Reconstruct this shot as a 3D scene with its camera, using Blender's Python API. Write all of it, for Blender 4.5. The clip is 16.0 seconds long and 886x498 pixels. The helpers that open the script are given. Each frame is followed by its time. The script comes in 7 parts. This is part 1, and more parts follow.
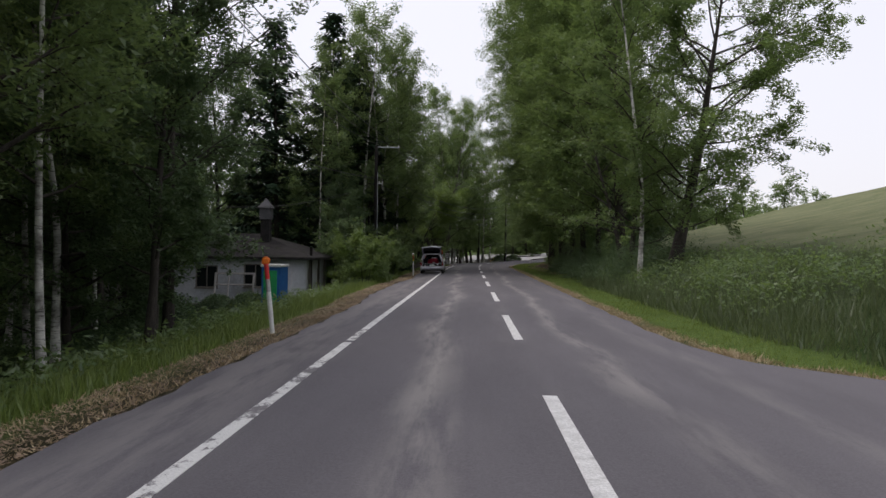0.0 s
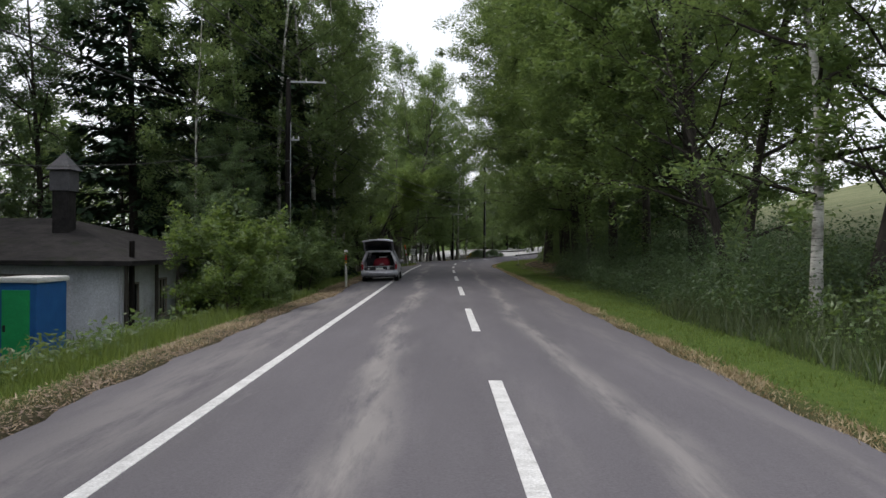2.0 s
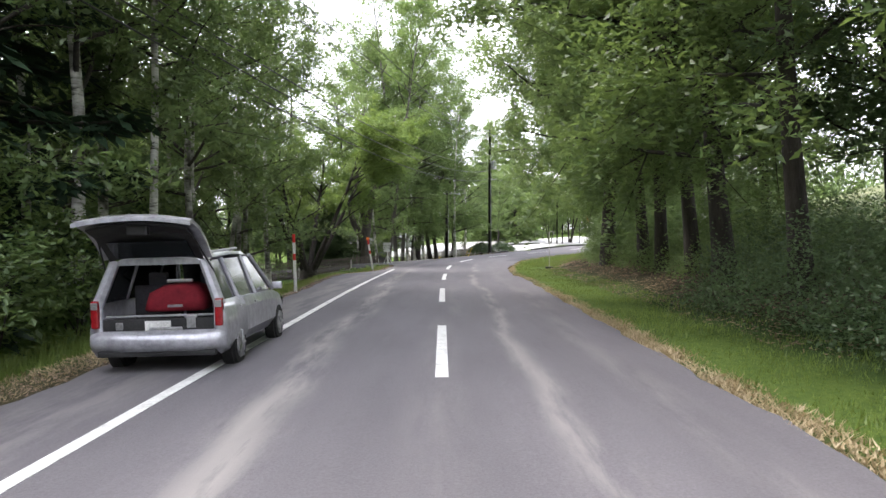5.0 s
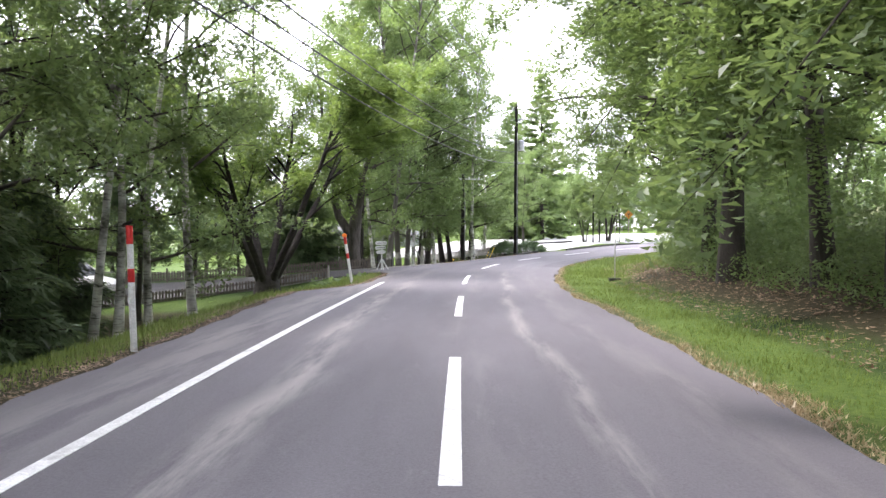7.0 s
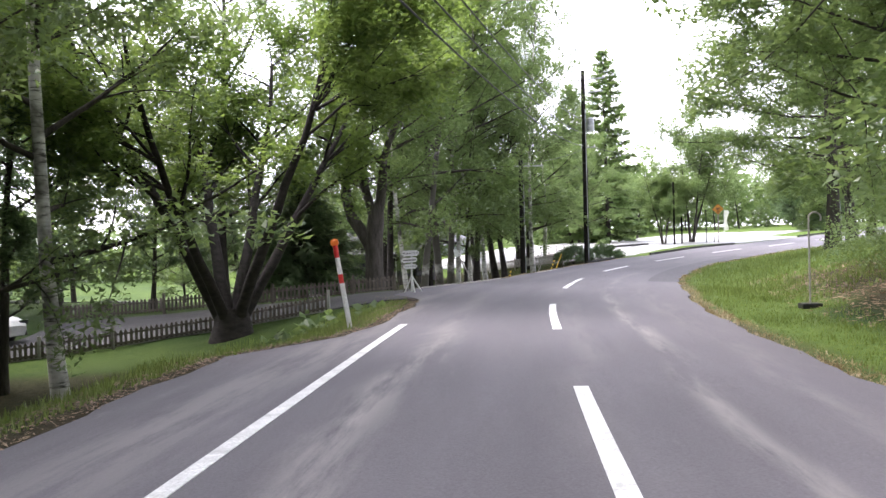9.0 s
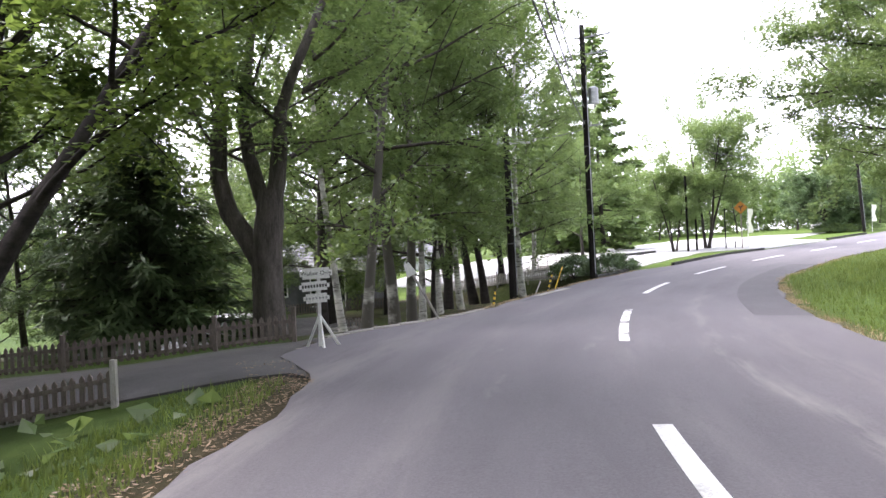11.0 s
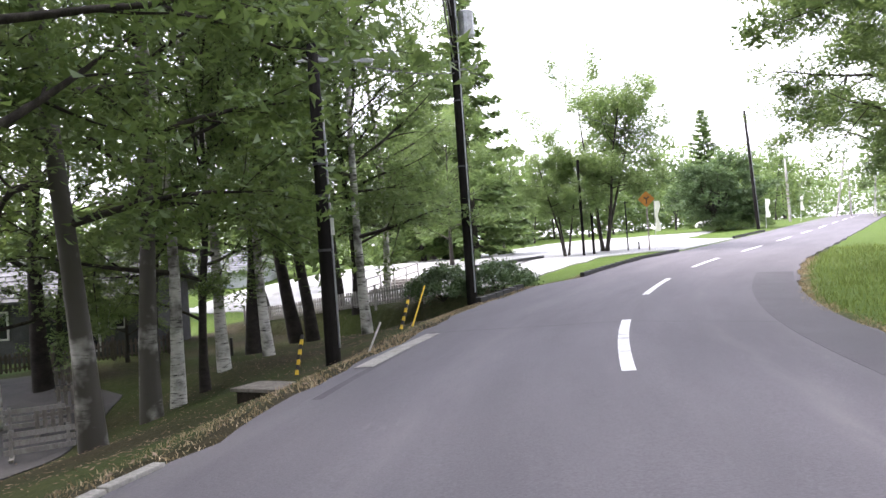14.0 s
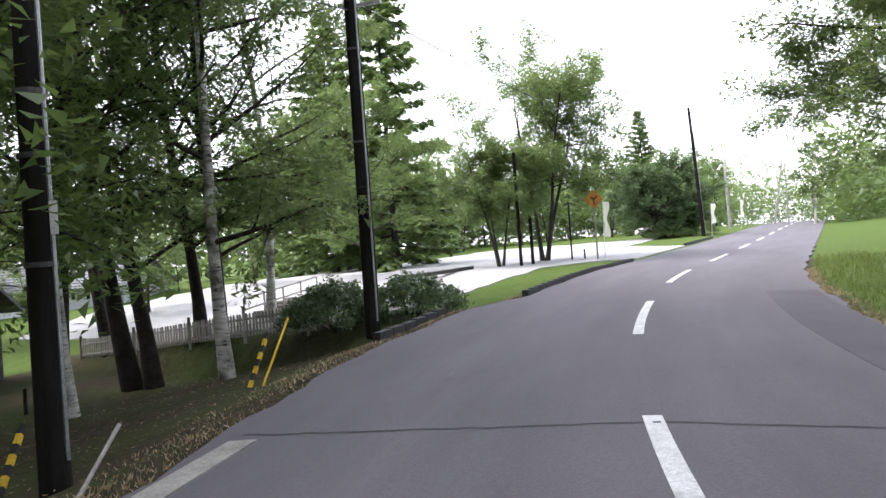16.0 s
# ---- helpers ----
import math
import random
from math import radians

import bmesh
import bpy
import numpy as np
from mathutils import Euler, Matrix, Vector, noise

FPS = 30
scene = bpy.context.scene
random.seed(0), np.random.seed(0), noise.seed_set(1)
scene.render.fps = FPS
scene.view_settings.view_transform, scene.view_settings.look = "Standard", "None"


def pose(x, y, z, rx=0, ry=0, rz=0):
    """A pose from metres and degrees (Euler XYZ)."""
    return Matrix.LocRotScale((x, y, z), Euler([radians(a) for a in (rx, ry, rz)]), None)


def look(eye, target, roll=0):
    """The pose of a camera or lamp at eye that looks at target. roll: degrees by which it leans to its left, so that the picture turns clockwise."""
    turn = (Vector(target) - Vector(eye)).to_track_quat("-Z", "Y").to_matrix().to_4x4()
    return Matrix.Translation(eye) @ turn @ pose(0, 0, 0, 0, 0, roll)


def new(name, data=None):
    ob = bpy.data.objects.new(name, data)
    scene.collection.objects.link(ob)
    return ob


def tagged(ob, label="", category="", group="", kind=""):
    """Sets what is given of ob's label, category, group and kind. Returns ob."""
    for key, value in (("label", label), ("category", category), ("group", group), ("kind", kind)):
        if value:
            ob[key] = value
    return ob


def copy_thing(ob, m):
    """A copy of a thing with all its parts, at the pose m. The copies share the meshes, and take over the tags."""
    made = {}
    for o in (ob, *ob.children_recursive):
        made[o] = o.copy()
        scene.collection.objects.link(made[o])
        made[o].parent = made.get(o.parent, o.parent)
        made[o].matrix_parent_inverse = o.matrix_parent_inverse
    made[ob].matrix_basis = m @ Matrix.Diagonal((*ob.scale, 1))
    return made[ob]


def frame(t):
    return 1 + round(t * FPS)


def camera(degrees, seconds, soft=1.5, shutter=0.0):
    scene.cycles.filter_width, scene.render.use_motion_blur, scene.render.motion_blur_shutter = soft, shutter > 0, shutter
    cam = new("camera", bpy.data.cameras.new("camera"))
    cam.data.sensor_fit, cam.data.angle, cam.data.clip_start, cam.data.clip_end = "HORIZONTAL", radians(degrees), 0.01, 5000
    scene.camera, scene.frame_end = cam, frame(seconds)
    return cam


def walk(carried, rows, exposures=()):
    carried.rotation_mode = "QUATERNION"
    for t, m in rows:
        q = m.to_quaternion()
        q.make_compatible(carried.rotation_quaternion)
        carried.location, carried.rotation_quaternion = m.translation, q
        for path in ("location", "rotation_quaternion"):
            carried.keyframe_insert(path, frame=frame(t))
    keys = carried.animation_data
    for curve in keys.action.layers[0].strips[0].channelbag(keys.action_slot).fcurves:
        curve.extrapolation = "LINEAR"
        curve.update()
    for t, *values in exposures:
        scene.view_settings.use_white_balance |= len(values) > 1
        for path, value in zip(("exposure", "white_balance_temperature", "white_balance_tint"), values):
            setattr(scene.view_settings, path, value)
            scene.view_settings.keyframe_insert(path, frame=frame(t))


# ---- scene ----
cam = camera(60.0, 16.0)
PATH = [
    (0, (-0.846, -2.978, 1.483), (-0.916, -0.979, 1.488), 0.8),
    (0.5, (-0.859, 1.773, 1.524), (-0.905, 3.773, 1.527), 1.1),
    (1, (-0.78, 6.99, 1.485), (-0.799, 8.99, 1.485), 1.1),
    (1.5, (-0.706, 11.802, 1.491), (-0.708, 13.802, 1.483), 0.7),
    (2, (-0.584, 16.366, 1.511), (-0.587, 18.366, 1.503), 0.4),
    (2.3, (-0.499, 19.051, 1.467), (-0.503, 21.051, 1.456), 0.1),
    (2.5, (-0.495, 21.013, 1.448), (-0.497, 23.013, 1.44), 0.5),
    (3, (-0.294, 25.864, 1.426), (-0.298, 27.864, 1.42), -0.6),
    (3.5, (-0.178, 29.946, 1.416), (-0.184, 31.946, 1.412), -0.6),
    (4, (-0.105, 33.813, 1.502), (-0.107, 35.813, 1.483), -0.9),
    (4.2, (-0.082, 35.319, 1.525), (-0.085, 37.319, 1.503), -0.7),
    (6.5, (0.08, 52.386, 1.543), (0.084, 54.386, 1.504), 0.5),
    (7, (0.04, 55.314, 1.533), (0.003, 57.313, 1.495), 0.2),
    (7.5, (-0.057, 58.372, 1.456), (-0.134, 60.371, 1.436), -1.0),
    (8, (-0.172, 61.466, 1.432), (-0.296, 63.462, 1.413), -1.0),
    (8.2, (-0.258, 62.603, 1.439), (-0.399, 64.598, 1.419), -1.1),
    (10.3, (-0.906, 75.02, 1.371), (-1.065, 77.014, 1.371), -1.7),
    (10.5, (-0.918, 76.197, 1.364), (-1.054, 78.193, 1.368), -2.0),
    (11, (-0.823, 79.09, 1.313), (-0.911, 81.088, 1.329), -2.7),
    (11.5, (-0.759, 81.447, 1.392), (-0.798, 83.447, 1.39), -1.6),
    (12, (-0.638, 83.863, 1.421), (-0.617, 85.863, 1.422), -0.6),
    (12.5, (-0.355, 86.331, 1.389), (-0.269, 88.329, 1.4), -0.7),
    (13, (-0.023, 88.44, 1.404), (0.131, 90.434, 1.414), -1.5),
    (13.5, (0.384, 90.405, 1.375), (0.593, 92.394, 1.391), -2.9),
    (14, (0.752, 92.06, 1.375), (1.009, 94.044, 1.389), -4.0),
    (14.5, (1.125, 93.655, 1.386), (1.424, 95.633, 1.42), -4.2),
    (15, (1.572, 95.302, 1.355), (1.909, 97.273, 1.401), -4.3),
    (15.5, (2.013, 97.201, 1.421), (2.401, 99.163, 1.452), -3.6),
    (16, (2.562, 98.885, 1.403), (2.998, 100.837, 1.426), -4.1),
]
walk(cam, [(t, look(eye, target, roll)) for t, eye, target, roll in PATH],
     exposures=((0, -0.15, 6550, 16), (0.5, 0.05, 6450, 13), (1.0, 0.1, 6500, 13), (1.5, 0.1, 6500, 13), (2.0, 0.2, 6450, 12), (2.5, 0.4, 6450, 12), (3.5, 1.1, 6500, 11), (4.2, 1.55, 6500, 12),
                (6.5, 2.6, 6300, 19), (7.5, 2.5, 6300, 20), (8.2, 2.25, 6300, 20), (10.5, 2.2, 6300, 21), (11.2, 2.2, 6300, 21), (12, 2.2, 6300, 21), (14, 2.05, 6300, 21), (16, 1.55, 6250, 18)))

# ---- light ----
world = bpy.data.worlds.new("overcast_sky")
scene.world = world
world.use_nodes = True
wn = world.node_tree.nodes
wl = world.node_tree.links
wn.clear()
w_out = wn.new("ShaderNodeOutputWorld")
w_bg = wn.new("ShaderNodeBackground")
w_sky = wn.new("ShaderNodeTexSky")
w_sky.sky_type = "NISHITA"
w_sky.sun_disc = False
w_sky.sun_elevation = radians(58)
w_sky.sun_rotation = radians(-68)
w_sky.dust_density = 4.0
w_mix = wn.new("ShaderNodeMix")
w_mix.data_type = "RGBA"
w_mix.inputs["Factor"].default_value = 0.75
w_mix.inputs["B"].default_value = (8.6, 8.8, 9.2, 1)
wl.new(w_sky.outputs["Color"], w_mix.inputs["A"])
wl.new(w_mix.outputs["Result"], w_bg.inputs["Color"])
w_bg.inputs["Strength"].default_value = 0.14
wl.new(w_bg.outputs["Background"], w_out.inputs["Surface"])

sun_data = bpy.data.lights.new("sun", "SUN")
sun_data.energy = 1.5
sun_data.angle = radians(28)
sun_data.color = (1.0, 0.96, 0.9)
sun = new("sun", sun_data)
sun.matrix_world = look((-34, 14, 60), (0, 0, 0))


# ---- materials ----
def material(name, rough=0.8, metal=0.0, spec=0.3):
    m = bpy.data.materials.new(name)
    m.use_nodes = True
    b = m.node_tree.nodes["Principled BSDF"]
    b.inputs["Roughness"].default_value = rough
    b.inputs["Metallic"].default_value = metal
    b.inputs["Specular IOR Level"].default_value = spec
    return m, m.node_tree.nodes, m.node_tree.links, b


def ramp(nodes, stops):
    r = nodes.new("ShaderNodeValToRGB")
    e = r.color_ramp.elements
    while len(e) < len(stops):
        e.new(0.5)
    for el, (p, c) in zip(e, stops):
        el.position = p
        el.color = (*c, 1)
    return r


def noise_tex(nodes, links, scale, detail=4.0, rough=0.6, stretch=None, coords="Object"):
    tc = nodes.new("ShaderNodeTexCoord")
    n = nodes.new("ShaderNodeTexNoise")
    n.inputs["Scale"].default_value = scale
    n.inputs["Detail"].default_value = detail
    n.inputs["Roughness"].default_value = rough
    if stretch:
        mp = nodes.new("ShaderNodeMapping")
        mp.inputs["Scale"].default_value = stretch
        links.new(tc.outputs[coords], mp.inputs["Vector"])
        links.new(mp.outputs["Vector"], n.inputs["Vector"])
    else:
        links.new(tc.outputs[coords], n.inputs["Vector"])
    return n


def bump(nodes, links, b, height, strength=0.3, distance=0.02):
    bp = nodes.new("ShaderNodeBump")
    bp.inputs["Strength"].default_value = strength
    bp.inputs["Distance"].default_value = distance
    links.new(height, bp.inputs["Height"])
    links.new(bp.outputs["Normal"], b.inputs["Normal"])


def mix_color(nodes, links, fac, a, b, blend="MIX"):
    m = nodes.new("ShaderNodeMix")
    m.data_type = "RGBA"
    m.blend_type = blend
    for sock, v in (("Factor", fac), ("A", a), ("B", b)):
        if isinstance(v, (int, float)):
            m.inputs[sock].default_value = v
        elif isinstance(v, tuple):
            m.inputs[sock].default_value = (*v, 1)
        else:
            links.new(v, m.inputs[sock])
    return m.outputs["Result"]


def speckled(name, dark, light, scale=6.0, fine=60.0, rough=0.8, metal=0.0, spec=0.3, relief=0.2, stretch=None, dirt=None):
    """Two scales of variation between two colours, with fine relief."""
    m, n, l, b = material(name, rough, metal, spec)
    big = noise_tex(n, l, scale, 5, 0.65, stretch)
    small = noise_tex(n, l, fine, 4, 0.7, stretch)
    r1 = ramp(n, ((0.3, dark), (0.7, light)))
    l.new(big.outputs["Fac"], r1.inputs["Fac"])
    r2 = ramp(n, ((0.25, (0.55, 0.55, 0.55)), (0.75, (1.15, 1.15, 1.15))))
    l.new(small.outputs["Fac"], r2.inputs["Fac"])
    c = mix_color(n, l, 1.0, r1.outputs["Color"], r2.outputs["Color"], "MULTIPLY")
    if dirt:
        d = noise_tex(n, l, scale * 0.6, 6, 0.7)
        rd = ramp(n, ((0.55, (0, 0, 0)), (0.72, (1, 1, 1))))
        l.new(d.outputs["Fac"], rd.inputs["Fac"])
        c = mix_color(n, l, rd.outputs["Color"], c, dirt)
    l.new(c, b.inputs["Base Color"])
    if relief:
        bump(n, l, b, small.outputs["Fac"], relief)
    return m


def leaf_material(name, dark, light, trans=0.35, yellow=None):
    m = bpy.data.materials.new(name)
    m.use_nodes = True
    n, l = m.node_tree.nodes, m.node_tree.links
    n.clear()
    out = n.new("ShaderNodeOutputMaterial")
    geo = n.new("ShaderNodeNewGeometry")
    tex = noise_tex(n, l, 0.55, 3, 0.6)
    r = ramp(n, ((0.0, dark), (1.0, light)))
    mul = n.new("ShaderNodeMath")
    mul.operation = "MULTIPLY_ADD"
    l.new(geo.outputs["Random Per Island"], mul.inputs[0])
    mul.inputs[1].default_value = 0.6
    sub = n.new("ShaderNodeMath")
    sub.operation = "MULTIPLY_ADD"
    l.new(tex.outputs["Fac"], sub.inputs[0])
    sub.inputs[1].default_value = 1.2
    sub.inputs[2].default_value = -0.4
    l.new(sub.outputs[0], mul.inputs[2])
    l.new(mul.outputs[0], r.inputs["Fac"])
    d = n.new("ShaderNodeBsdfDiffuse")
    t = n.new("ShaderNodeBsdfTranslucent")
    g = n.new("ShaderNodeBsdfGlossy")
    g.inputs["Roughness"].default_value = 0.45
    l.new(r.outputs["Color"], d.inputs["Color"])
    warm = mix_color(n, l, 0.6, r.outputs["Color"], yellow or (0.15, 0.21, 0.055))
    l.new(warm, t.inputs["Color"])
    m1 = n.new("ShaderNodeMixShader")
    m1.inputs[0].default_value = trans
    l.new(d.outputs[0], m1.inputs[1])
    l.new(t.outputs[0], m1.inputs[2])
    m2 = n.new("ShaderNodeMixShader")
    m2.inputs[0].default_value = 0.05
    l.new(m1.outputs[0], m2.inputs[1])
    l.new(g.outputs[0], m2.inputs[2])
    l.new(m2.outputs[0], out.inputs["Surface"])
    return m


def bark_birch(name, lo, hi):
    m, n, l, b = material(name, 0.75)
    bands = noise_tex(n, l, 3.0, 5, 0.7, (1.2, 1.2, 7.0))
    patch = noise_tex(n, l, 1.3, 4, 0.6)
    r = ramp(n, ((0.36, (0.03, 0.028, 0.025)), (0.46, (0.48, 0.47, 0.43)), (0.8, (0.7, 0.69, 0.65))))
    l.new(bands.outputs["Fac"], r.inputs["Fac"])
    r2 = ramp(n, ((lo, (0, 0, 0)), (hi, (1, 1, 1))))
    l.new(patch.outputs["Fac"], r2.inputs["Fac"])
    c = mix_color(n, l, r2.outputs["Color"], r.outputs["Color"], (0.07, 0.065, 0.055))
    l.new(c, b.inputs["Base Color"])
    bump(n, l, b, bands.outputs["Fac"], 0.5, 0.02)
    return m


M_LEAF = leaf_material("leaves_mid_green", (0.042, 0.086, 0.028), (0.155, 0.235, 0.075), 0.5, (0.23, 0.31, 0.075))
M_LEAF_DARK = leaf_material("leaves_dark_green", (0.034, 0.07, 0.034), (0.11, 0.18, 0.075), 0.45, (0.14, 0.2, 0.06))
M_LEAF_LIGHT = leaf_material("leaves_light_green", (0.06, 0.115, 0.035), (0.175, 0.265, 0.085), 0.5, (0.26, 0.34, 0.1))
M_LEAF_BIRCH = leaf_material("leaves_birch", (0.046, 0.09, 0.034), (0.15, 0.225, 0.084), 0.52, (0.25, 0.33, 0.09))
M_LEAF_THUJA = leaf_material("evergreen_sprays", (0.04, 0.075, 0.035), (0.12, 0.18, 0.08), 0.35)
M_LEAF_BRIGHT = leaf_material("leaves_bright_green", (0.05, 0.1, 0.018), (0.14, 0.23, 0.048), 0.55, (0.25, 0.33, 0.065))
M_NEEDLE = leaf_material("needles", (0.013, 0.032, 0.018), (0.038, 0.075, 0.036), 0.15, (0.05, 0.08, 0.03))
M_BARK = speckled("bark_brown", (0.022, 0.019, 0.016), (0.075, 0.065, 0.055), 3, 26, 0.9, relief=0.7, stretch=(2.5, 2.5, 0.5))
M_BARK_GREY = speckled("bark_grey", (0.05, 0.043, 0.04), (0.14, 0.125, 0.115), 3, 24, 0.9, relief=0.7, stretch=(2.5, 2.5, 0.5))
M_BARK_BIRCH = bark_birch("birch_bark", 0.46, 0.62)
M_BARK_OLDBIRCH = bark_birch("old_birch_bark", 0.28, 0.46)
M_BARK_CHERRY = speckled("cherry_bark", (0.014, 0.011, 0.011), (0.05, 0.042, 0.038), 3, 26, 0.85, relief=0.6, stretch=(1.5, 1.5, 2.5))
M_GRASS = leaf_material("grass_blades", (0.068, 0.112, 0.02), (0.19, 0.26, 0.058), 0.35, (0.26, 0.31, 0.07))
M_BANKGRASS = leaf_material("bank_grass", (0.045, 0.075, 0.028), (0.125, 0.16, 0.07), 0.3, (0.17, 0.2, 0.07))
M_DRYGRASS = leaf_material("dry_grass", (0.24, 0.17, 0.09), (0.5, 0.4, 0.25), 0.2, (0.4, 0.3, 0.15))
M_LITTER = leaf_material("leaf_litter", (0.11, 0.072, 0.05), (0.34, 0.245, 0.165), 0.1, (0.24, 0.15, 0.09))


def asphalt():
    m, n, l, b = material("asphalt", 0.85, 0, 0.25)
    lane = n.new("ShaderNodeAttribute")          # x: metres across, y: metres along
    lane.attribute_name = "lane"

    def lane_noise(scale, sx, sy, detail=5.0, rough=0.65):
        mp = n.new("ShaderNodeMapping")
        mp.inputs["Scale"].default_value = (sx, sy, 1)
        l.new(lane.outputs["Vector"], mp.inputs["Vector"])
        t = n.new("ShaderNodeTexNoise")
        t.inputs["Scale"].default_value = scale
        t.inputs["Detail"].default_value = detail
        t.inputs["Roughness"].default_value = rough
        l.new(mp.outputs["Vector"], t.inputs["Vector"])
        return t.outputs["Fac"]

    fine = noise_tex(n, l, 45, 3, 0.8)
    r = ramp(n, ((0.3, (0.098, 0.092, 0.102)), (0.7, (0.134, 0.126, 0.138))))
    l.new(lane_noise(1.0, 0.7, 0.12), r.inputs["Fac"])
    r2 = ramp(n, ((0.2, (0.66, 0.66, 0.66)), (0.8, (1.22, 1.22, 1.22))))
    l.new(fine.outputs["Fac"], r2.inputs["Fac"])
    c = mix_color(n, l, 1.0, r.outputs["Color"], r2.outputs["Color"], "MULTIPLY")
    # dusty streaks along the wheel tracks
    wear = n.new("ShaderNodeAttribute")
    wear.attribute_name = "wear"
    r3 = ramp(n, ((0.40, (0, 0, 0)), (0.56, (1, 1, 1))))
    l.new(lane_noise(1.0, 2.2, 0.28, 6, 0.7), r3.inputs["Fac"])
    w1 = n.new("ShaderNodeMath")
    w1.operation = "MULTIPLY"
    l.new(wear.outputs["Fac"], w1.inputs[0])
    l.new(r3.outputs["Color"], w1.inputs[1])
    w1.use_clamp = True
    c = mix_color(n, l, w1.outputs[0], c, (0.235, 0.222, 0.215))
    # scattered pale scuffs
    r4 = ramp(n, ((0.62, (0, 0, 0)), (0.75, (0.5, 0.5, 0.5))))
    l.new(lane_noise(1.0, 1.6, 0.35, 6, 0.75), r4.inputs["Fac"])
    c = mix_color(n, l, r4.outputs["Color"], c, (0.2, 0.19, 0.19))
    l.new(c, b.inputs["Base Color"])
    bump(n, l, b, fine.outputs["Fac"], 0.35, 0.01)
    return m


M_ASPHALT = asphalt()


def worn_paint():
    """White road paint with the asphalt showing through scratches and bare spots."""
    m, n, l, b = material("worn_road_paint", 0.75)
    rub = noise_tex(n, l, 3.0, 9, 0.8, (1.0, 0.6, 1))
    fine = noise_tex(n, l, 45, 4, 0.7)
    keep = ramp(n, ((0.45, (0, 0, 0)), (0.51, (1, 1, 1))))
    l.new(rub.outputs["Fac"], keep.inputs["Fac"])
    white = ramp(n, ((0.3, (0.5, 0.5, 0.49)), (0.7, (0.76, 0.76, 0.74))))
    l.new(fine.outputs["Fac"], white.inputs["Fac"])
    l.new(mix_color(n, l, keep.outputs["Color"], (0.15, 0.143, 0.15), white.outputs["Color"]), b.inputs["Base Color"])
    bump(n, l, b, fine.outputs["Fac"], 0.3, 0.01)
    return m


M_ASPHALT_OLD = speckled("asphalt_old", (0.06, 0.058, 0.06), (0.1, 0.096, 0.098), 0.7, 40, 0.9, relief=0.3)
M_PAINT = speckled("road_paint", (0.55, 0.55, 0.54), (0.8, 0.8, 0.79), 5, 50, 0.7, relief=0.2, dirt=(0.3, 0.3, 0.29))
M_PAINT_WORN = worn_paint()
M_CONCRETE = speckled("concrete", (0.25, 0.24, 0.22), (0.42, 0.4, 0.37), 2.5, 30, 0.9, relief=0.3, dirt=(0.16, 0.15, 0.12))
M_WHITE = speckled("white_paint", (0.6, 0.6, 0.58), (0.78, 0.78, 0.76), 4, 40, 0.6, relief=0.1)
M_RED = speckled("red_band", (0.5, 0.02, 0.02), (0.65, 0.04, 0.03), 6, 40, 0.4, relief=0.05)
M_ORANGE = speckled("orange_reflector", (0.8, 0.16, 0.02), (0.9, 0.25, 0.03), 20, 90, 0.3, relief=0.1)
M_POLE = speckled("creosote_pole", (0.009, 0.008, 0.008), (0.024, 0.021, 0.019), 2, 30, 0.9, spec=0.12, relief=0.3, stretch=(3, 3, 0.3))
M_STEEL = speckled("galvanised_steel", (0.3, 0.31, 0.32), (0.5, 0.51, 0.52), 4, 40, 0.45, 0.7, relief=0.05)
M_BANDSTEEL = speckled("dull_steel_band", (0.06, 0.06, 0.062), (0.12, 0.12, 0.122), 4, 40, 0.6, 0.4, relief=0.05)
M_WIRE = speckled("wire", (0.03, 0.03, 0.03), (0.08, 0.08, 0.08), 4, 30, 0.6, relief=0)


def soil():
    m, n, l, b = material("ground_soil", 0.95, 0, 0.1)
    at = n.new("ShaderNodeVertexColor")
    at.layer_name = "zone"
    sep = n.new("ShaderNodeSeparateColor")
    l.new(at.outputs["Color"], sep.inputs["Color"])
    big = noise_tex(n, l, 0.4, 5, 0.65)
    fine = noise_tex(n, l, 7, 6, 0.75)
    lawn = ramp(n, ((0.3, (0.035, 0.07, 0.014)), (0.7, (0.1, 0.14, 0.03))))
    l.new(fine.outputs["Fac"], lawn.inputs["Fac"])
    earth = ramp(n, ((0.3, (0.016, 0.013, 0.009)), (0.7, (0.07, 0.052, 0.034))))
    l.new(fine.outputs["Fac"], earth.inputs["Fac"])
    under = ramp(n, ((0.35, (0.012, 0.03, 0.008)), (0.65, (0.045, 0.07, 0.02))))
    l.new(big.outputs["Fac"], under.inputs["Fac"])
    c = mix_color(n, l, sep.outputs["Red"], under.outputs["Color"], lawn.outputs["Color"])
    c = mix_color(n, l, sep.outputs["Green"], c, earth.outputs["Color"])
    field = ramp(n, ((0.3, (0.105, 0.125, 0.06)), (0.7, (0.19, 0.2, 0.11))))
    l.new(big.outputs["Fac"], field.inputs["Fac"])
    c = mix_color(n, l, sep.outputs["Blue"], c, field.outputs["Color"])
    l.new(c, b.inputs["Base Color"])
    bump(n, l, b, fine.outputs["Fac"], 0.8, 0.06)
    return m


M_GROUND = soil()


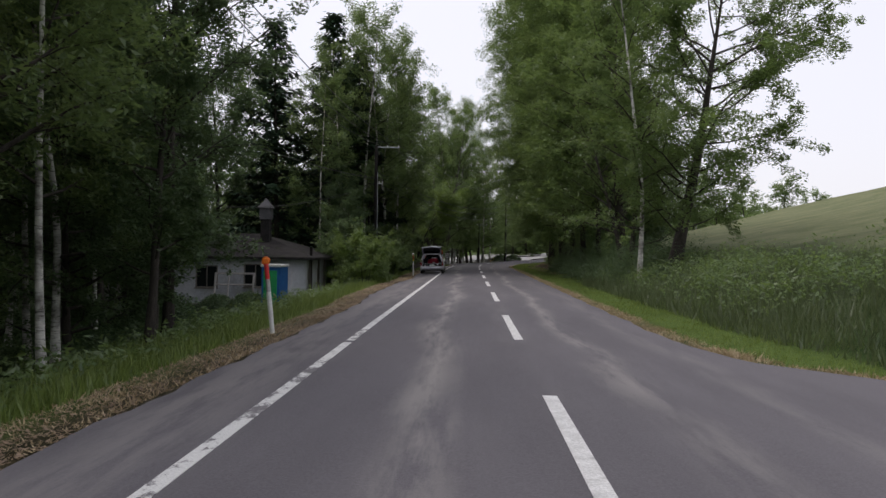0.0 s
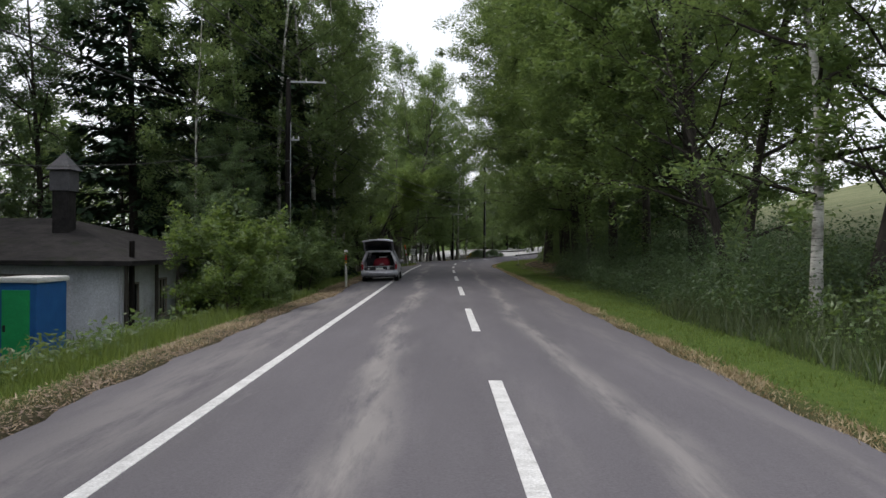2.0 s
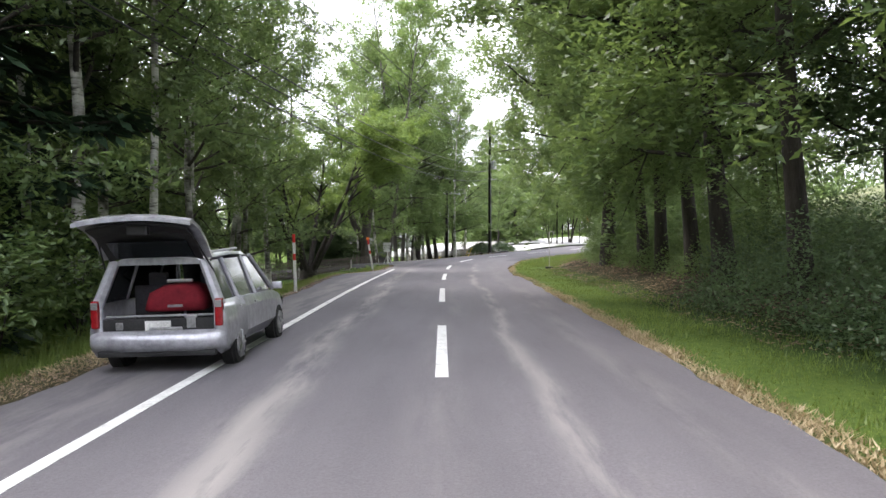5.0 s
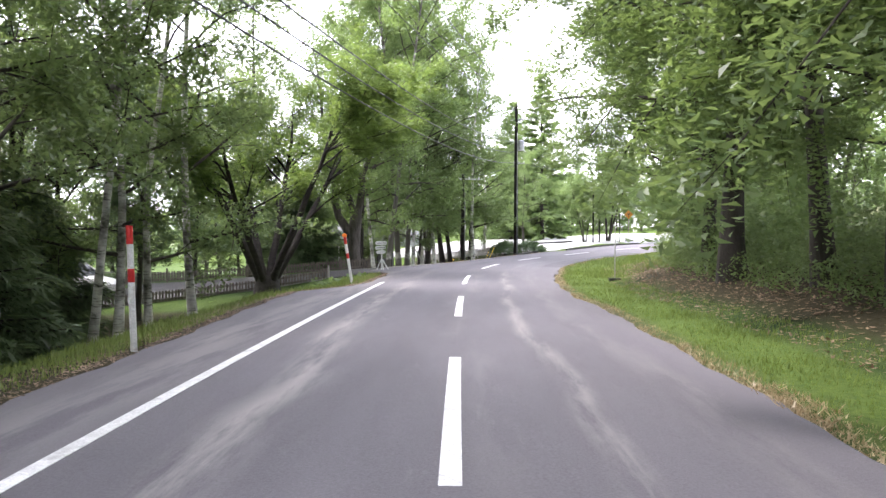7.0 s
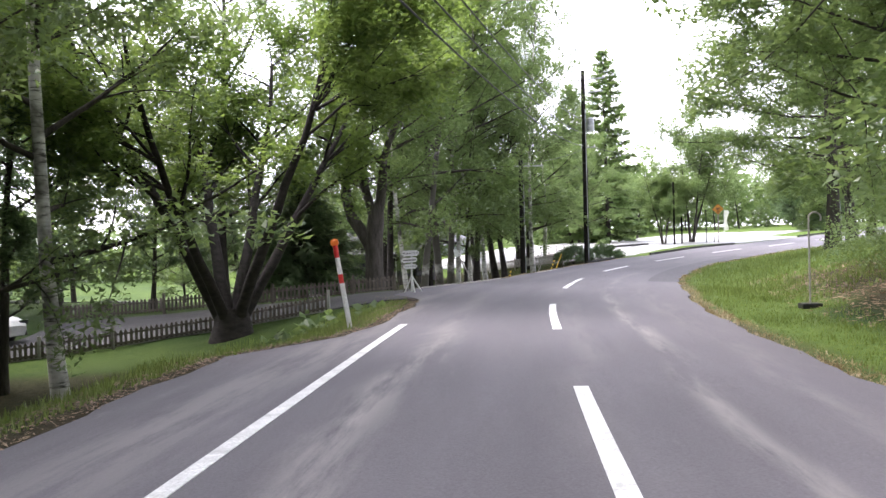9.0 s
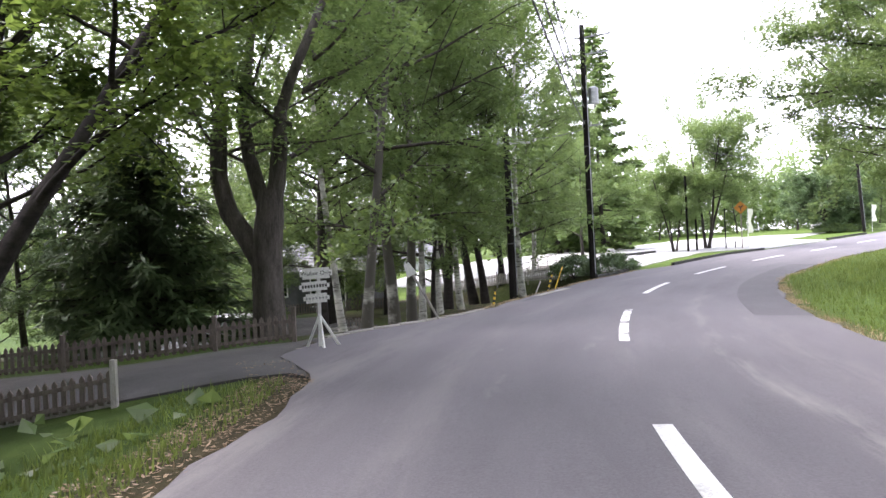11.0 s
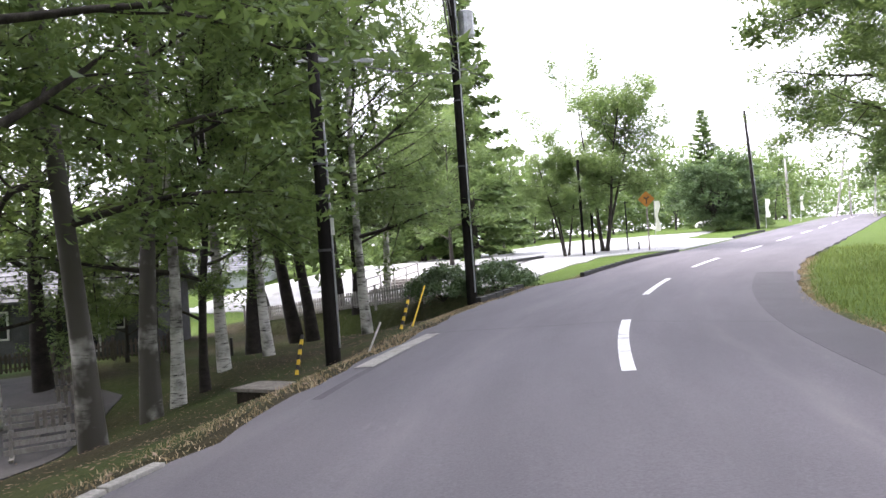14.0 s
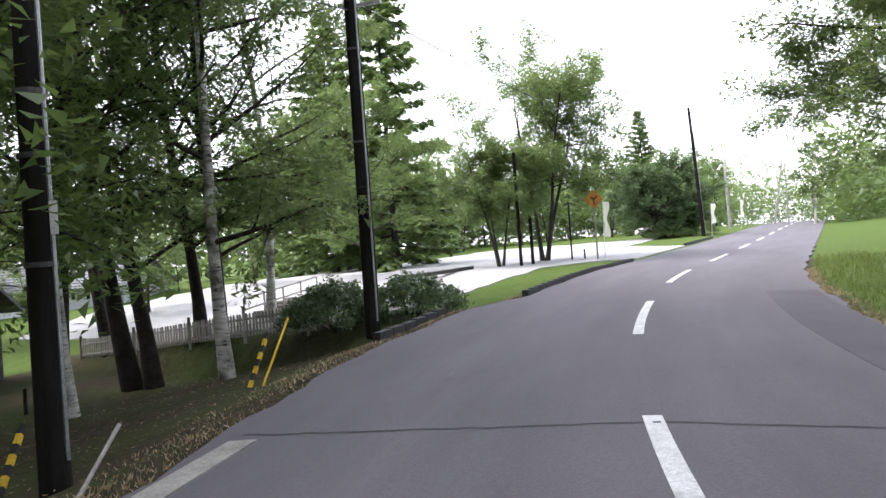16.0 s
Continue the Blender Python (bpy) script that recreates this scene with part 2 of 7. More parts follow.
# ---- the road's line ----
CTRL = [(0, -120, -0.1), (0, -60, 0), (0, 0, 0), (0, 20, 0), (0, 40, -0.01), (0, 55, -0.01), (0.02, 65, -0.02), (0.15, 75, -0.05), (0.52, 85, -0.05),
        (1.19, 90, -0.01), (2.21, 94.87, 0.03), (3.58, 99.68, 0.05), (5.34, 104.36, 0.08), (7.51, 108.86, 0.14), (9.99, 113.2, 0.23),
        (12.72, 117.39, 0.33), (15.71, 121.4, 0.45), (18.87, 125.27, 0.55), (22.06, 129.11, 0.68), (35.0, 144.7, 1.25), (48.0, 160.3, 1.9),
        (67.0, 183.2, 2.7), (99.0, 221.7, 3.4), (160, 295, 3.4), (260, 415, 3.4)]


def resample(ctrl, step=0.5):
    """Catmull-Rom through the control points, then even steps."""
    p = np.array(ctrl, float)
    p = np.vstack([2 * p[0] - p[1], p, 2 * p[-1] - p[-2]])
    out = []
    for i in range(1, len(p) - 2):
        a, b, c, d = p[i - 1], p[i], p[i + 1], p[i + 2]
        t1 = np.linalg.norm(b - a) ** 0.5
        t2 = t1 + np.linalg.norm(c - b) ** 0.5
        t3 = t2 + np.linalg.norm(d - c) ** 0.5
        for t in np.linspace(t1, t2, 24, endpoint=False):
            a1 = (t1 - t) / t1 * a + t / t1 * b
            a2 = (t2 - t) / (t2 - t1) * b + (t - t1) / (t2 - t1) * c
            a3 = (t3 - t) / (t3 - t2) * c + (t - t2) / (t3 - t2) * d
            b1 = (t2 - t) / t2 * a1 + t / t2 * a2
            b2 = (t3 - t) / (t3 - t1) * a2 + (t - t1) / (t3 - t1) * a3
            out.append((t2 - t) / (t2 - t1) * b1 + (t - t1) / (t2 - t1) * b2)
    out = np.array(out)
    s = np.r_[0, np.cumsum(np.linalg.norm(np.diff(out[:, :2], axis=0), axis=1))]
    ss = np.arange(0, s[-1], step)
    return np.stack([np.interp(ss, s, out[:, k]) for k in range(3)], 1), ss


LINE, LS = resample(CTRL)
LS = LS - np.interp(0.0, LINE[:200 * 2, 1], LS[:200 * 2])      # s = 0 at y = 0
TAN = np.gradient(LINE[:, :2], axis=0)
TAN /= np.linalg.norm(TAN, axis=1)[:, None]


def cross_fall(s, d):
    """The crown of the road; past the bend its left side stands higher."""
    left = np.interp(s, [114, 126], [-0.033, 0.03])
    return np.where(d < 0, left, -0.033) * np.minimum(np.abs(d), 6.0)


def road_at(s, d=0.0):
    """A place on the road: metres along it and metres to the right of its centre line."""
    x, y, z = (np.interp(s, LS, LINE[:, k]) for k in range(3))
    tx, ty = np.interp(s, LS, TAN[:, 0]), np.interp(s, LS, TAN[:, 1])
    k = np.hypot(tx, ty)
    return np.stack([x + d * ty / k, y - d * tx / k, z + cross_fall(s, d)], -1)


def road_of(x, y):
    """The inverse: s, d and the centre line's height, for arrays."""
    x, y = np.ravel(np.asarray(x, float)), np.ravel(np.asarray(y, float))
    s, d, z = np.empty(len(x)), np.empty(len(x)), np.empty(len(x))
    near = LINE[::2]
    for a in range(0, len(x), 4000):
        b = slice(a, a + 4000)
        i = np.argmin((x[b, None] - near[None, :, 0]) ** 2 + (y[b, None] - near[None, :, 1]) ** 2, axis=1) * 2
        dx, dy = x[b] - LINE[i, 0], y[b] - LINE[i, 1]
        s[b] = LS[i] + dx * TAN[i, 0] + dy * TAN[i, 1]
        d[b] = dx * TAN[i, 1] - dy * TAN[i, 0]
        z[b] = np.interp(s[b], LS, LINE[:, 2])
    return s, d, z


def left_edge(s):
    """How far the asphalt reaches to the left of the centre line."""
    return np.interp(s, [-60, 0, 10, 20, 25, 36, 42, 48, 60, 68, 72, 76, 78.5, 80.5, 82, 86, 88, 90.5, 92.5, 93.6, 95, 96.2, 98, 101, 104.5, 107, 110, 116, 118, 128, 140, 300],
                     [4.2, 4.25, 4.15, 4.15, 4.45, 4.45, 4.15, 4.45, 4.4, 4.6, 4.85, 5.05, 5.0, 3.75, 3.4, 3.5, 3.8, 5.4, 5.6, 5.2, 4.35, 3.85, 3.58, 3.62, 3.65, 3.9, 4.2, 4.3, 3.4, 3.3, 3.3, 3.3])


def right_edge(s):
    return np.interp(s, [-60, 4, 7.5, 8.5, 11, 20, 40, 55, 68, 73, 76, 80, 90, 95, 101, 108, 114, 118, 300],
                     [6.5, 6.3, 4.6, 3.4, 2.85, 2.85, 3.0, 3.1, 3.25, 3.3, 3.05, 3.1, 3.4, 3.2, 3.4, 3.1, 3.4, 3.4, 3.2])


def step01(v):
    v = np.clip(v, 0, 1)
    return v * v * (3 - 2 * v)


def wobble(x, y, k):
    return np.sin(x * k + 1.3 * np.sin(y * k * 0.7)) * np.sin(y * k * 1.1 + 0.9 * np.sin(x * k * 0.6))


def ground_z(x, y):
    s, d, zc = road_of(x, y)
    x, y = np.ravel(x), np.ravel(y)
    le, re = left_edge(s), right_edge(s)
    z = zc + cross_fall(s, d)
    lo = np.maximum(-d - le, 0)
    ro = np.maximum(d - re, 0)
    inside = (lo <= 0) & (ro <= 0)
    drop = np.interp(s, [0, 50, 58, 62, 70, 75, 79, 81, 86, 90, 92, 94, 96, 100, 104, 106, 109, 118, 124, 132, 150], [1.35, 1.35, 0.7, 0.8, 1.15, 1.6, 1.8, 1.45, 0.85, 0.45, 0.4, 0.5, 1.3, 1.7, 1.85, 1.75, 1.45, 1.45, 0.4, 0.0, 0.0])
    run = np.interp(s, [0, 50, 62, 68, 84, 90, 96, 112, 120, 130], [6.5, 6.5, 6.5, 5.0, 5.0, 7.0, 8.0, 9.0, 7.0, 4.0])
    u = np.clip((lo - 0.3) / run, 0, 1)
    bank = np.where(s > 94, u * (1.6 - 0.6 * u), step01(u))
    z = z - drop * bank * (lo > 0)
    # the garden yard lies a little lower still
    z = z - 0.3 * step01((lo - 4.5) / 3.5) * np.interp(s, [95, 100, 105, 109], [0, 1, 1, 0]) * (d < 0)
    # the ground behind the driveway fence falls away
    z = z - 0.3 * step01((lo - 3) / 9) * np.interp(s, [68, 76, 88, 93], [0, 1, 1, 0]) * (d < 0)
    # the terrace behind the picket fence stands above the garden
    up = step01((y - (120.6 - 1.16 * x)) / 1.0) * step01((x + 7.5) / 3) * (lo > 0.3) * (s < 135)
    z = z + (np.maximum(z, -0.58 + 0.14 * np.clip(x, -4, 4) + 0.02 * (y - 118)) - z) * up
    rise = 0.24 * np.clip(ro - 2.2, 0, 45) + 0.02 * np.clip(ro, 0, 2.2)
    rise *= np.interp(s, [-30, 120, 135, 170], [1, 1, 0.5, 0.25])
    z = z + rise
    z = z + 0.05 * wobble(x, y, 0.9) * step01((lo + ro - 0.6) / 2) + 0.6 * wobble(x, y, 0.06) * step01((lo + ro - 15) / 20)
    return np.where(inside, z - 0.10, z - 0.015)


def gz(x, y):
    return float(ground_z(np.array([x]), np.array([y]))[0])


# ---- mesh helpers ----
def mesh_object(name, verts, faces, mat, parent=None, smooth=False, label=""):
    me = bpy.data.meshes.new(name)
    me.from_pydata([tuple(v) for v in np.asarray(verts, float).tolist()], [], [tuple(f) for f in (faces.tolist() if hasattr(faces, "tolist") else faces)])
    me.materials.append(mat)
    if smooth:
        me.polygons.foreach_set("use_smooth", [True] * len(me.polygons))
    ob = new(name, me)
    if parent is not None:
        ob.parent = parent
    if label:
        ob["label"] = label
    return ob


def part(name, bm, mat, parent=None, label="", smooth=False):
    me = bpy.data.meshes.new(name)
    bm.to_mesh(me)
    bm.free()
    me.materials.append(mat)
    if smooth:
        me.polygons.foreach_set("use_smooth", [True] * len(me.polygons))
    ob = new(name, me)
    if parent is not None:
        ob.parent = parent
    if label:
        ob["label"] = label
    return ob


def thing(name, m, label, category, group="", kind=""):
    ob = new(name)
    ob.matrix_world = m
    return tagged(ob, label, category, group, kind)


def box(bm, cx, cy, cz, sx, sy, sz, bevel=0.0, m=None):
    g = bmesh.ops.create_cube(bm, size=1.0, matrix=(m or Matrix()) @ Matrix.Translation((cx, cy, cz)) @ Matrix.Diagonal((sx, sy, sz, 1)))
    if bevel:
        es = list({e for v in g["verts"] for e in v.link_edges})
        bmesh.ops.bevel(bm, geom=es, offset=bevel, segments=2, affect="EDGES", profile=0.7)


def rod(bm, a, b, r1, r2=None, n=8):
    a, b = Vector(a), Vector(b)
    m = Matrix.Translation((a + b) / 2) @ (b - a).to_track_quat("Z", "Y").to_matrix().to_4x4()
    bmesh.ops.create_cone(bm, cap_ends=True, segments=n, radius1=r1, radius2=r1 if r2 is None else r2, depth=(b - a).length, matrix=m)


def tube(pts, radii, n=7):
    """Verts and quads of a tapered tube along a path."""
    pts = np.asarray(pts, float)
    t = np.gradient(pts, axis=0)
    t /= np.linalg.norm(t, axis=1)[:, None] + 1e-9
    ref = np.where(np.abs(t[:, 2:3]) > 0.9, np.array([[1.0, 0, 0]]), np.array([[0, 0, 1.0]]))
    u = np.cross(t, ref)
    u /= np.linalg.norm(u, axis=1)[:, None] + 1e-9
    for i in range(1, len(u)):                      # keep the rings from twisting
        w = u[i - 1] - t[i] * np.dot(u[i - 1], t[i])
        u[i] = w / (np.linalg.norm(w) + 1e-9)
    v = np.cross(t, u)
    a = np.arange(n) / n * 2 * np.pi
    ring = u[:, None, :] * np.cos(a)[None, :, None] + v[:, None, :] * np.sin(a)[None, :, None]
    verts = (pts[:, None, :] + ring * np.asarray(radii)[:, None, None]).reshape(-1, 3)
    faces = [(i * n + j, i * n + (j + 1) % n, (i + 1) * n + (j + 1) % n, (i + 1) * n + j) for i in range(len(pts) - 1) for j in range(n)]
    return verts, faces


def join(pieces):
    vs, fs, k = [], [], 0
    for v, f in pieces:
        vs.append(v)
        fs += [tuple(i + k for i in q) for q in f]
        k += len(v)
    return np.vstack(vs), fs


# ---- ground and road ----
def axis(lo, hi, fine_lo, fine_hi, step):
    mid = list(np.arange(fine_lo, fine_hi + step / 2, step))
    out, w = [], step
    v = fine_lo
    while v > lo:
        w *= 1.18
        v -= w
        out.append(v)
    out2, w, v = [], step, fine_hi
    while v < hi:
        w *= 1.18
        v += w
        out2.append(v)
    return np.array(out[::-1] + mid + out2)


def build_ground():
    xs, ys = axis(-1500, 1500, -13, 28, 0.5), axis(-1500, 1800, -6, 140, 0.5)
    gx, gy = np.meshgrid(xs, ys)
    x, y = gx.ravel(), gy.ravel()
    z = ground_z(x, y)
    far = np.maximum(np.hypot(x - 5, y - 60) - 220, 0)
    z = np.where(far > 0, z * np.exp(-far / 300), z)
    nx, ny = len(xs), len(ys)
    i = np.arange(nx * ny).reshape(ny, nx)
    faces = np.stack([i[:-1, :-1], i[:-1, 1:], i[1:, 1:], i[1:, :-1]], -1).reshape(-1, 4)
    ob = mesh_object("ground", np.stack([x, y, z], 1), faces, M_GROUND, smooth=True)
    s, d, _ = road_of(x, y)
    lo, ro = np.maximum(-d - left_edge(s), 0), np.maximum(d - right_edge(s), 0)
    lawn = np.where(d > 0, step01(1 - (ro - 1.6) / 0.8), np.where(s < 62, step01(1 - (lo - 2.0) / 1.0), 0.0))
    lawn = np.where((d > 0) & (s > 84), 1.0, lawn)
    lawn = np.where((d < 0) & (s > 62), 0.4 + 0.3 * wobble(x, y, 0.5), lawn)
    lawn = np.where((d < 0) & (s > 116), 1.0, lawn)
    moss = (d < 0) & (s > 93) & (s < 119) & (lo < 16)
    lawn = np.where(moss, 0.5 + 0.3 * wobble(x, y, 0.9), lawn)
    earth = np.where(d > 0, step01(1 - ro / 0.45), step01(1.3 - lo / 0.9)) * ((s < 130)) * 0.9
    earth = np.where(moss, np.maximum(earth, np.clip(0.62 + 0.3 * wobble(x, y, 0.7), 0, 1)), earth)
    earth = np.where((d < 0) & (s > 60) & (s < 84) & (lo < 14), np.maximum(earth, 0.6 + 0.3 * wobble(x, y, 0.6)), earth)
    earth = np.maximum(earth, ((d > 0) & (s > 55) & (s < 92)) * step01((ro - 2.6) / 0.8) * 0.85)
    field = ((d > 0) & (s < 110)) * step01((ro - 8) / 5)
    col = ob.data.color_attributes.new("zone", "FLOAT_COLOR", "POINT")
    rgba = np.stack([np.clip(lawn, 0, 1), np.clip(earth, 0, 1), np.clip(field, 0, 1), np.ones(len(x))], 1)
    col.data.foreach_set("color", rgba.ravel())
    return tagged(ob, "grassy and wooded ground falling away beside the road", "ground", kind="structure")


def build_road():
    ss = np.arange(-100, 260, 0.5)
    fr = np.r_[-1, -0.93, -0.86, -0.78, -0.7, -0.62, -0.54, -0.5, -0.46, -0.42, -0.38, -0.34, -0.3, -0.26, -0.2, -0.1, 0, 0.1, 0.2, 0.24, 0.27, 0.3, 0.33, 0.36, 0.39, 0.42, 0.46, 0.54, 0.62, 0.7, 0.78, 0.86, 0.93, 1]
    rows, dd = [], []
    for s in ss:
        le, re = float(left_edge(s)) + 0.05 * math.sin(s * 2.1) + 0.03 * math.sin(s * 5.3), float(right_edge(s)) + 0.05 * math.sin(s * 1.7 + 1) + 0.03 * math.sin(s * 4.7)
        d = np.where(fr < 0, fr * le, fr * re)
        p = road_at(np.full(len(d), s), d)
        edge0, edge1 = p[0] - (0, 0, 0.2), p[-1] - (0, 0, 0.2)
        rows.append(np.vstack([edge0, p, edge1]))
        dd.append(np.r_[d[0], d, d[-1]])
    n = len(fr) + 2
    i = np.arange(len(ss) * n).reshape(len(ss), n)
    faces = np.stack([i[:-1, :-1], i[:-1, 1:], i[1:, 1:], i[1:, :-1]], -1).reshape(-1, 4)
    ob = mesh_object("road", np.vstack(rows), faces, M_ASPHALT, smooth=False)
    d = np.concatenate(dd)
    sv = np.repeat(ss, n)
    w = np.zeros(len(d))
    left_c = np.interp(sv, [0, 45, 60, 80], [-1.35, -1.5, -1.85, -2.0])
    right_c = np.interp(sv, [0, 30, 70, 85], [1.0, 1.05, 1.2, 1.3])
    for c, wd, am, wave in ((left_c, 0.22, 1.0, 1.0), (right_c, np.interp(sv, [40, 60], [0.18, 0.11]), 0.8, 0.8), (-0.2 - left_c * 0.2, 0.12, 0.25, 1), (2.3, 0.2, 0.3, 1), (-3.7, 0.55, 0.55, 1.0)):
        off = wave * (0.13 * np.sin(sv * 0.33) + 0.07 * np.sin(sv * 0.9) + 0.04 * np.sin(sv * 2.3))
        w += am * np.exp(-((d - c - off) / wd) ** 2) * np.interp(sv, [76, 84, 92, 104], [1, 0.3, 0.15, 0.1] if c is left_c else [1, 1, 0.45, 0.12])
    lane = ob.data.attributes.new("lane", "FLOAT_VECTOR", "POINT")
    lane.data.foreach_set("vector", np.stack([d, sv, np.zeros(len(d))], 1).ravel())
    at = ob.data.attributes.new("wear", "FLOAT", "POINT")
    at.data.foreach_set("value", np.clip(w, 0, 1))
    return tagged(ob, "worn grey asphalt country road with dusty wheel tracks", "road", kind="structure")


def ribbon(name, s0, s1, d_fn, half, mat, lift=0.004, step=0.5):
    ss = np.linspace(s0, s1, max(2, int((s1 - s0) / step) + 1))
    d = np.array([d_fn(s) for s in ss])
    a, b = road_at(ss, d - half), road_at(ss, d + half)
    a[:, 2] += lift
    b[:, 2] += lift
    low_a, low_b = a - (0, 0, lift), b - (0, 0, lift)
    n = len(ss)
    v = np.vstack([low_a, a, b, low_b])
    f = [(k * n + i, (k + 1) * n + i, (k + 1) * n + i + 1, k * n + i + 1) for k in range(3) for i in range(n - 1)]
    return mesh_object(name, v, f, mat)


ground = build_ground()
road = build_road()


def build_markings():
    for k in range(-2, 24):
        s0 = -10.0 + 10 * k + 10
        dash = ribbon("center_dash", s0, s0 + 5.0, lambda s: 0.0, 0.075, M_PAINT_WORN if s0 == 90 else M_PAINT, 0.005)
        dash.parent = road
    for s0, s1, mat in ((-60, 8.6, M_PAINT_WORN), (8.6, 10.0, M_PAINT), (10.25, 12.2, M_PAINT_WORN), (12.2, 82.0, M_PAINT)):
        ribbon("edge_line", s0, s1, lambda s: -2.9, 0.075, mat, 0.005).parent = road


build_markings()


# ---- trees ----
def leaf_cloud(rng, centers, spread, per, size, flat=0.6, aspect=0.55, droop=0.0, tri=False):
    """Many small folded leaves round the given centres; verts and faces."""
    c = np.repeat(np.asarray(centers, float), per, axis=0)
    sp = np.repeat(np.asarray(spread, float), per)[:, None]
    n = len(c)
    off = rng.normal(size=(n, 3))
    off /= np.linalg.norm(off, axis=1)[:, None]
    off *= rng.random((n, 1)) ** 0.45
    p = c + off * sp * np.array([1, 1, 0.85])
    ax = rng.normal(size=(n, 3))
    ax[:, 2] = ax[:, 2] * (1 - flat) - droop
    ax /= np.linalg.norm(ax, axis=1)[:, None]
    up = rng.normal(size=(n, 3)) * (1 - flat) + np.array([0, 0, 1.0])
    side = np.cross(ax, up)
    side /= np.linalg.norm(side, axis=1)[:, None] + 1e-9
    nrm = np.cross(side, ax)
    L = size * (0.6 + 0.8 * rng.random((n, 1)))
    w = L * aspect * 0.5
    if tri:
        v = np.stack([p - ax * L * 0.5 - side * w * 0.5, p + side * w * 1.2 - nrm * w * 0.3, p + ax * L * 0.55], 1).reshape(-1, 3)
        i = np.arange(n)[:, None] * 3
        return v, np.hstack([i, i + 1, i + 2])
    v = np.stack([p - ax * L * 0.5, p + side * w - nrm * w * 0.35, p + ax * L * 0.5, p - side * w - nrm * w * 0.35], 1).reshape(-1, 3)
    i = np.arange(n)[:, None] * 4
    f = np.hstack([i, i + 1, i + 2, i + 3])
    return v, f


def grow(rng, start, direction, length, r0, bend=0.25, rise=0.0, k=7, r1=0.15):
    """A wandering path and its radii."""
    p, d = np.array(start, float), np.array(direction, float)
    d /= np.linalg.norm(d)
    pts, step = [p.copy()], length / k
    for _ in range(k):
        d = d + rng.normal(size=3) * bend * 0.35 + np.array([0, 0, rise / k])
        d /= np.linalg.norm(d)
        p = p + d * step
        pts.append(p.copy())
    return np.array(pts), r0 * np.linspace(1, r1, k + 1)


def flare(radii, amount=0.5, rings=2):
    r = np.array(radii)
    r[0] *= 1 + amount
    r[1:rings] *= 1 + amount * 0.25
    return r


def make_tree(name, label, seed, height=13.0, trunk_r=0.18, base=3.0, spread=3.8, limbs=14, subs=3, leaves=9000, size=0.2, lean=0.03, limb_r=0.018,
              bark=None, leaf=None, stems=1, taper=0.25, up=0.55, top_round=0.5, droop=0.0, cluster=0.75, low_fill=0, cat="tree", shape="oval", tri=True):
    rng = np.random.default_rng(seed)
    root = thing(name, Matrix(), label, cat, "roadside trees")
    wood, twigs, centers, widths = [], [], [], []
    for st in range(stems):
        a0 = rng.random() * 6.28
        ln = lean if stems == 1 else 0.16 + 0.12 * rng.random()
        h = height * (1 if st == 0 else 0.75 + 0.2 * rng.random())
        tp, tr = grow(rng, (0.12 * math.cos(a0) * (stems > 1), 0.12 * math.sin(a0) * (stems > 1), -0.3), (ln * math.cos(a0), ln * math.sin(a0), 1), h * 0.96, trunk_r * (1 if stems == 1 else 0.75), 0.08, 0, 12, taper * 0.5)
        wood.append(tube(tp, flare(tr, 0.45), 9))
        nl = max(4, limbs // stems)
        for i in range(nl):
            u = (i + rng.random() * 0.8) / nl
            z = base * 0.85 + (h * 0.93 - base * 0.85) * u
            q = z / (h * 0.96) * 12
            j = min(int(q), 11)
            st_p = tp[j] + (tp[j + 1] - tp[j]) * (q - j)
            r_here = np.interp(q, np.arange(13), tr)
            if shape == "cone":
                reach = spread * (1.05 - u) + 0.25
            elif shape == "vase":
                reach = spread * (0.55 + 0.5 * math.sin(3.1 * min(1, u * 0.75 + 0.2)))
            elif shape == "full":
                reach = spread * (0.72 + 0.36 * math.sin(math.pi * min(0.97, 0.1 + u * 0.75)))
            else:
                reach = spread * (0.45 + 0.62 * math.sin(math.pi * min(0.97, 0.16 + u * 0.8)))
            reach *= 0.8 + 0.4 * rng.random()
            a = i * 2.4 + rng.normal() * 0.4
            el = up * (0.5 + 0.9 * u) + rng.normal() * 0.12
            bp, br = grow(rng, st_p, (math.cos(a) * math.cos(el), math.sin(a) * math.cos(el), math.sin(el)), reach, min(r_here * 0.6, 0.012 + reach * limb_r), 0.28, 0.25 - droop, 6)
            twigs.append(tube(bp, br, 5))
            for m in range(3, 7):
                centers.append(bp[m])
                widths.append(cluster * (0.75 + 0.5 * rng.random()))
            for k in range(subs):
                m = 2 + int(rng.random() * 4)
                d = bp[m] - bp[m - 1]
                d = d / np.linalg.norm(d) + rng.normal(size=3) * 0.75
                sp, sr = grow(rng, bp[m], d, reach * (0.3 + 0.3 * rng.random()), br[m] * 0.6, 0.35, -droop, 4)
                twigs.append(tube(sp, sr, 3))
                for mm in (2, 3, 4):
                    centers.append(sp[mm])
                    widths.append(cluster * (0.6 + 0.5 * rng.random()))
        centers.append(tp[-1])
        widths.append(cluster)
    for _ in range(low_fill):
        a, rr = rng.random() * 6.28, spread * (0.4 + 0.5 * rng.random())
        centers.append(np.array([rr * math.cos(a), rr * math.sin(a), base * (0.3 + 0.6 * rng.random())]))
        widths.append(cluster)
    v, f = join(wood)
    mesh_object("trunk", v, f, bark or M_BARK, root, smooth=True)
    v, f = join(twigs)
    mesh_object("limb_framework", v, f, M_BARK, root, smooth=True)
    per = max(1, leaves // len(centers))
    v, f = leaf_cloud(rng, centers, widths, per, size, droop=droop, tri=tri)
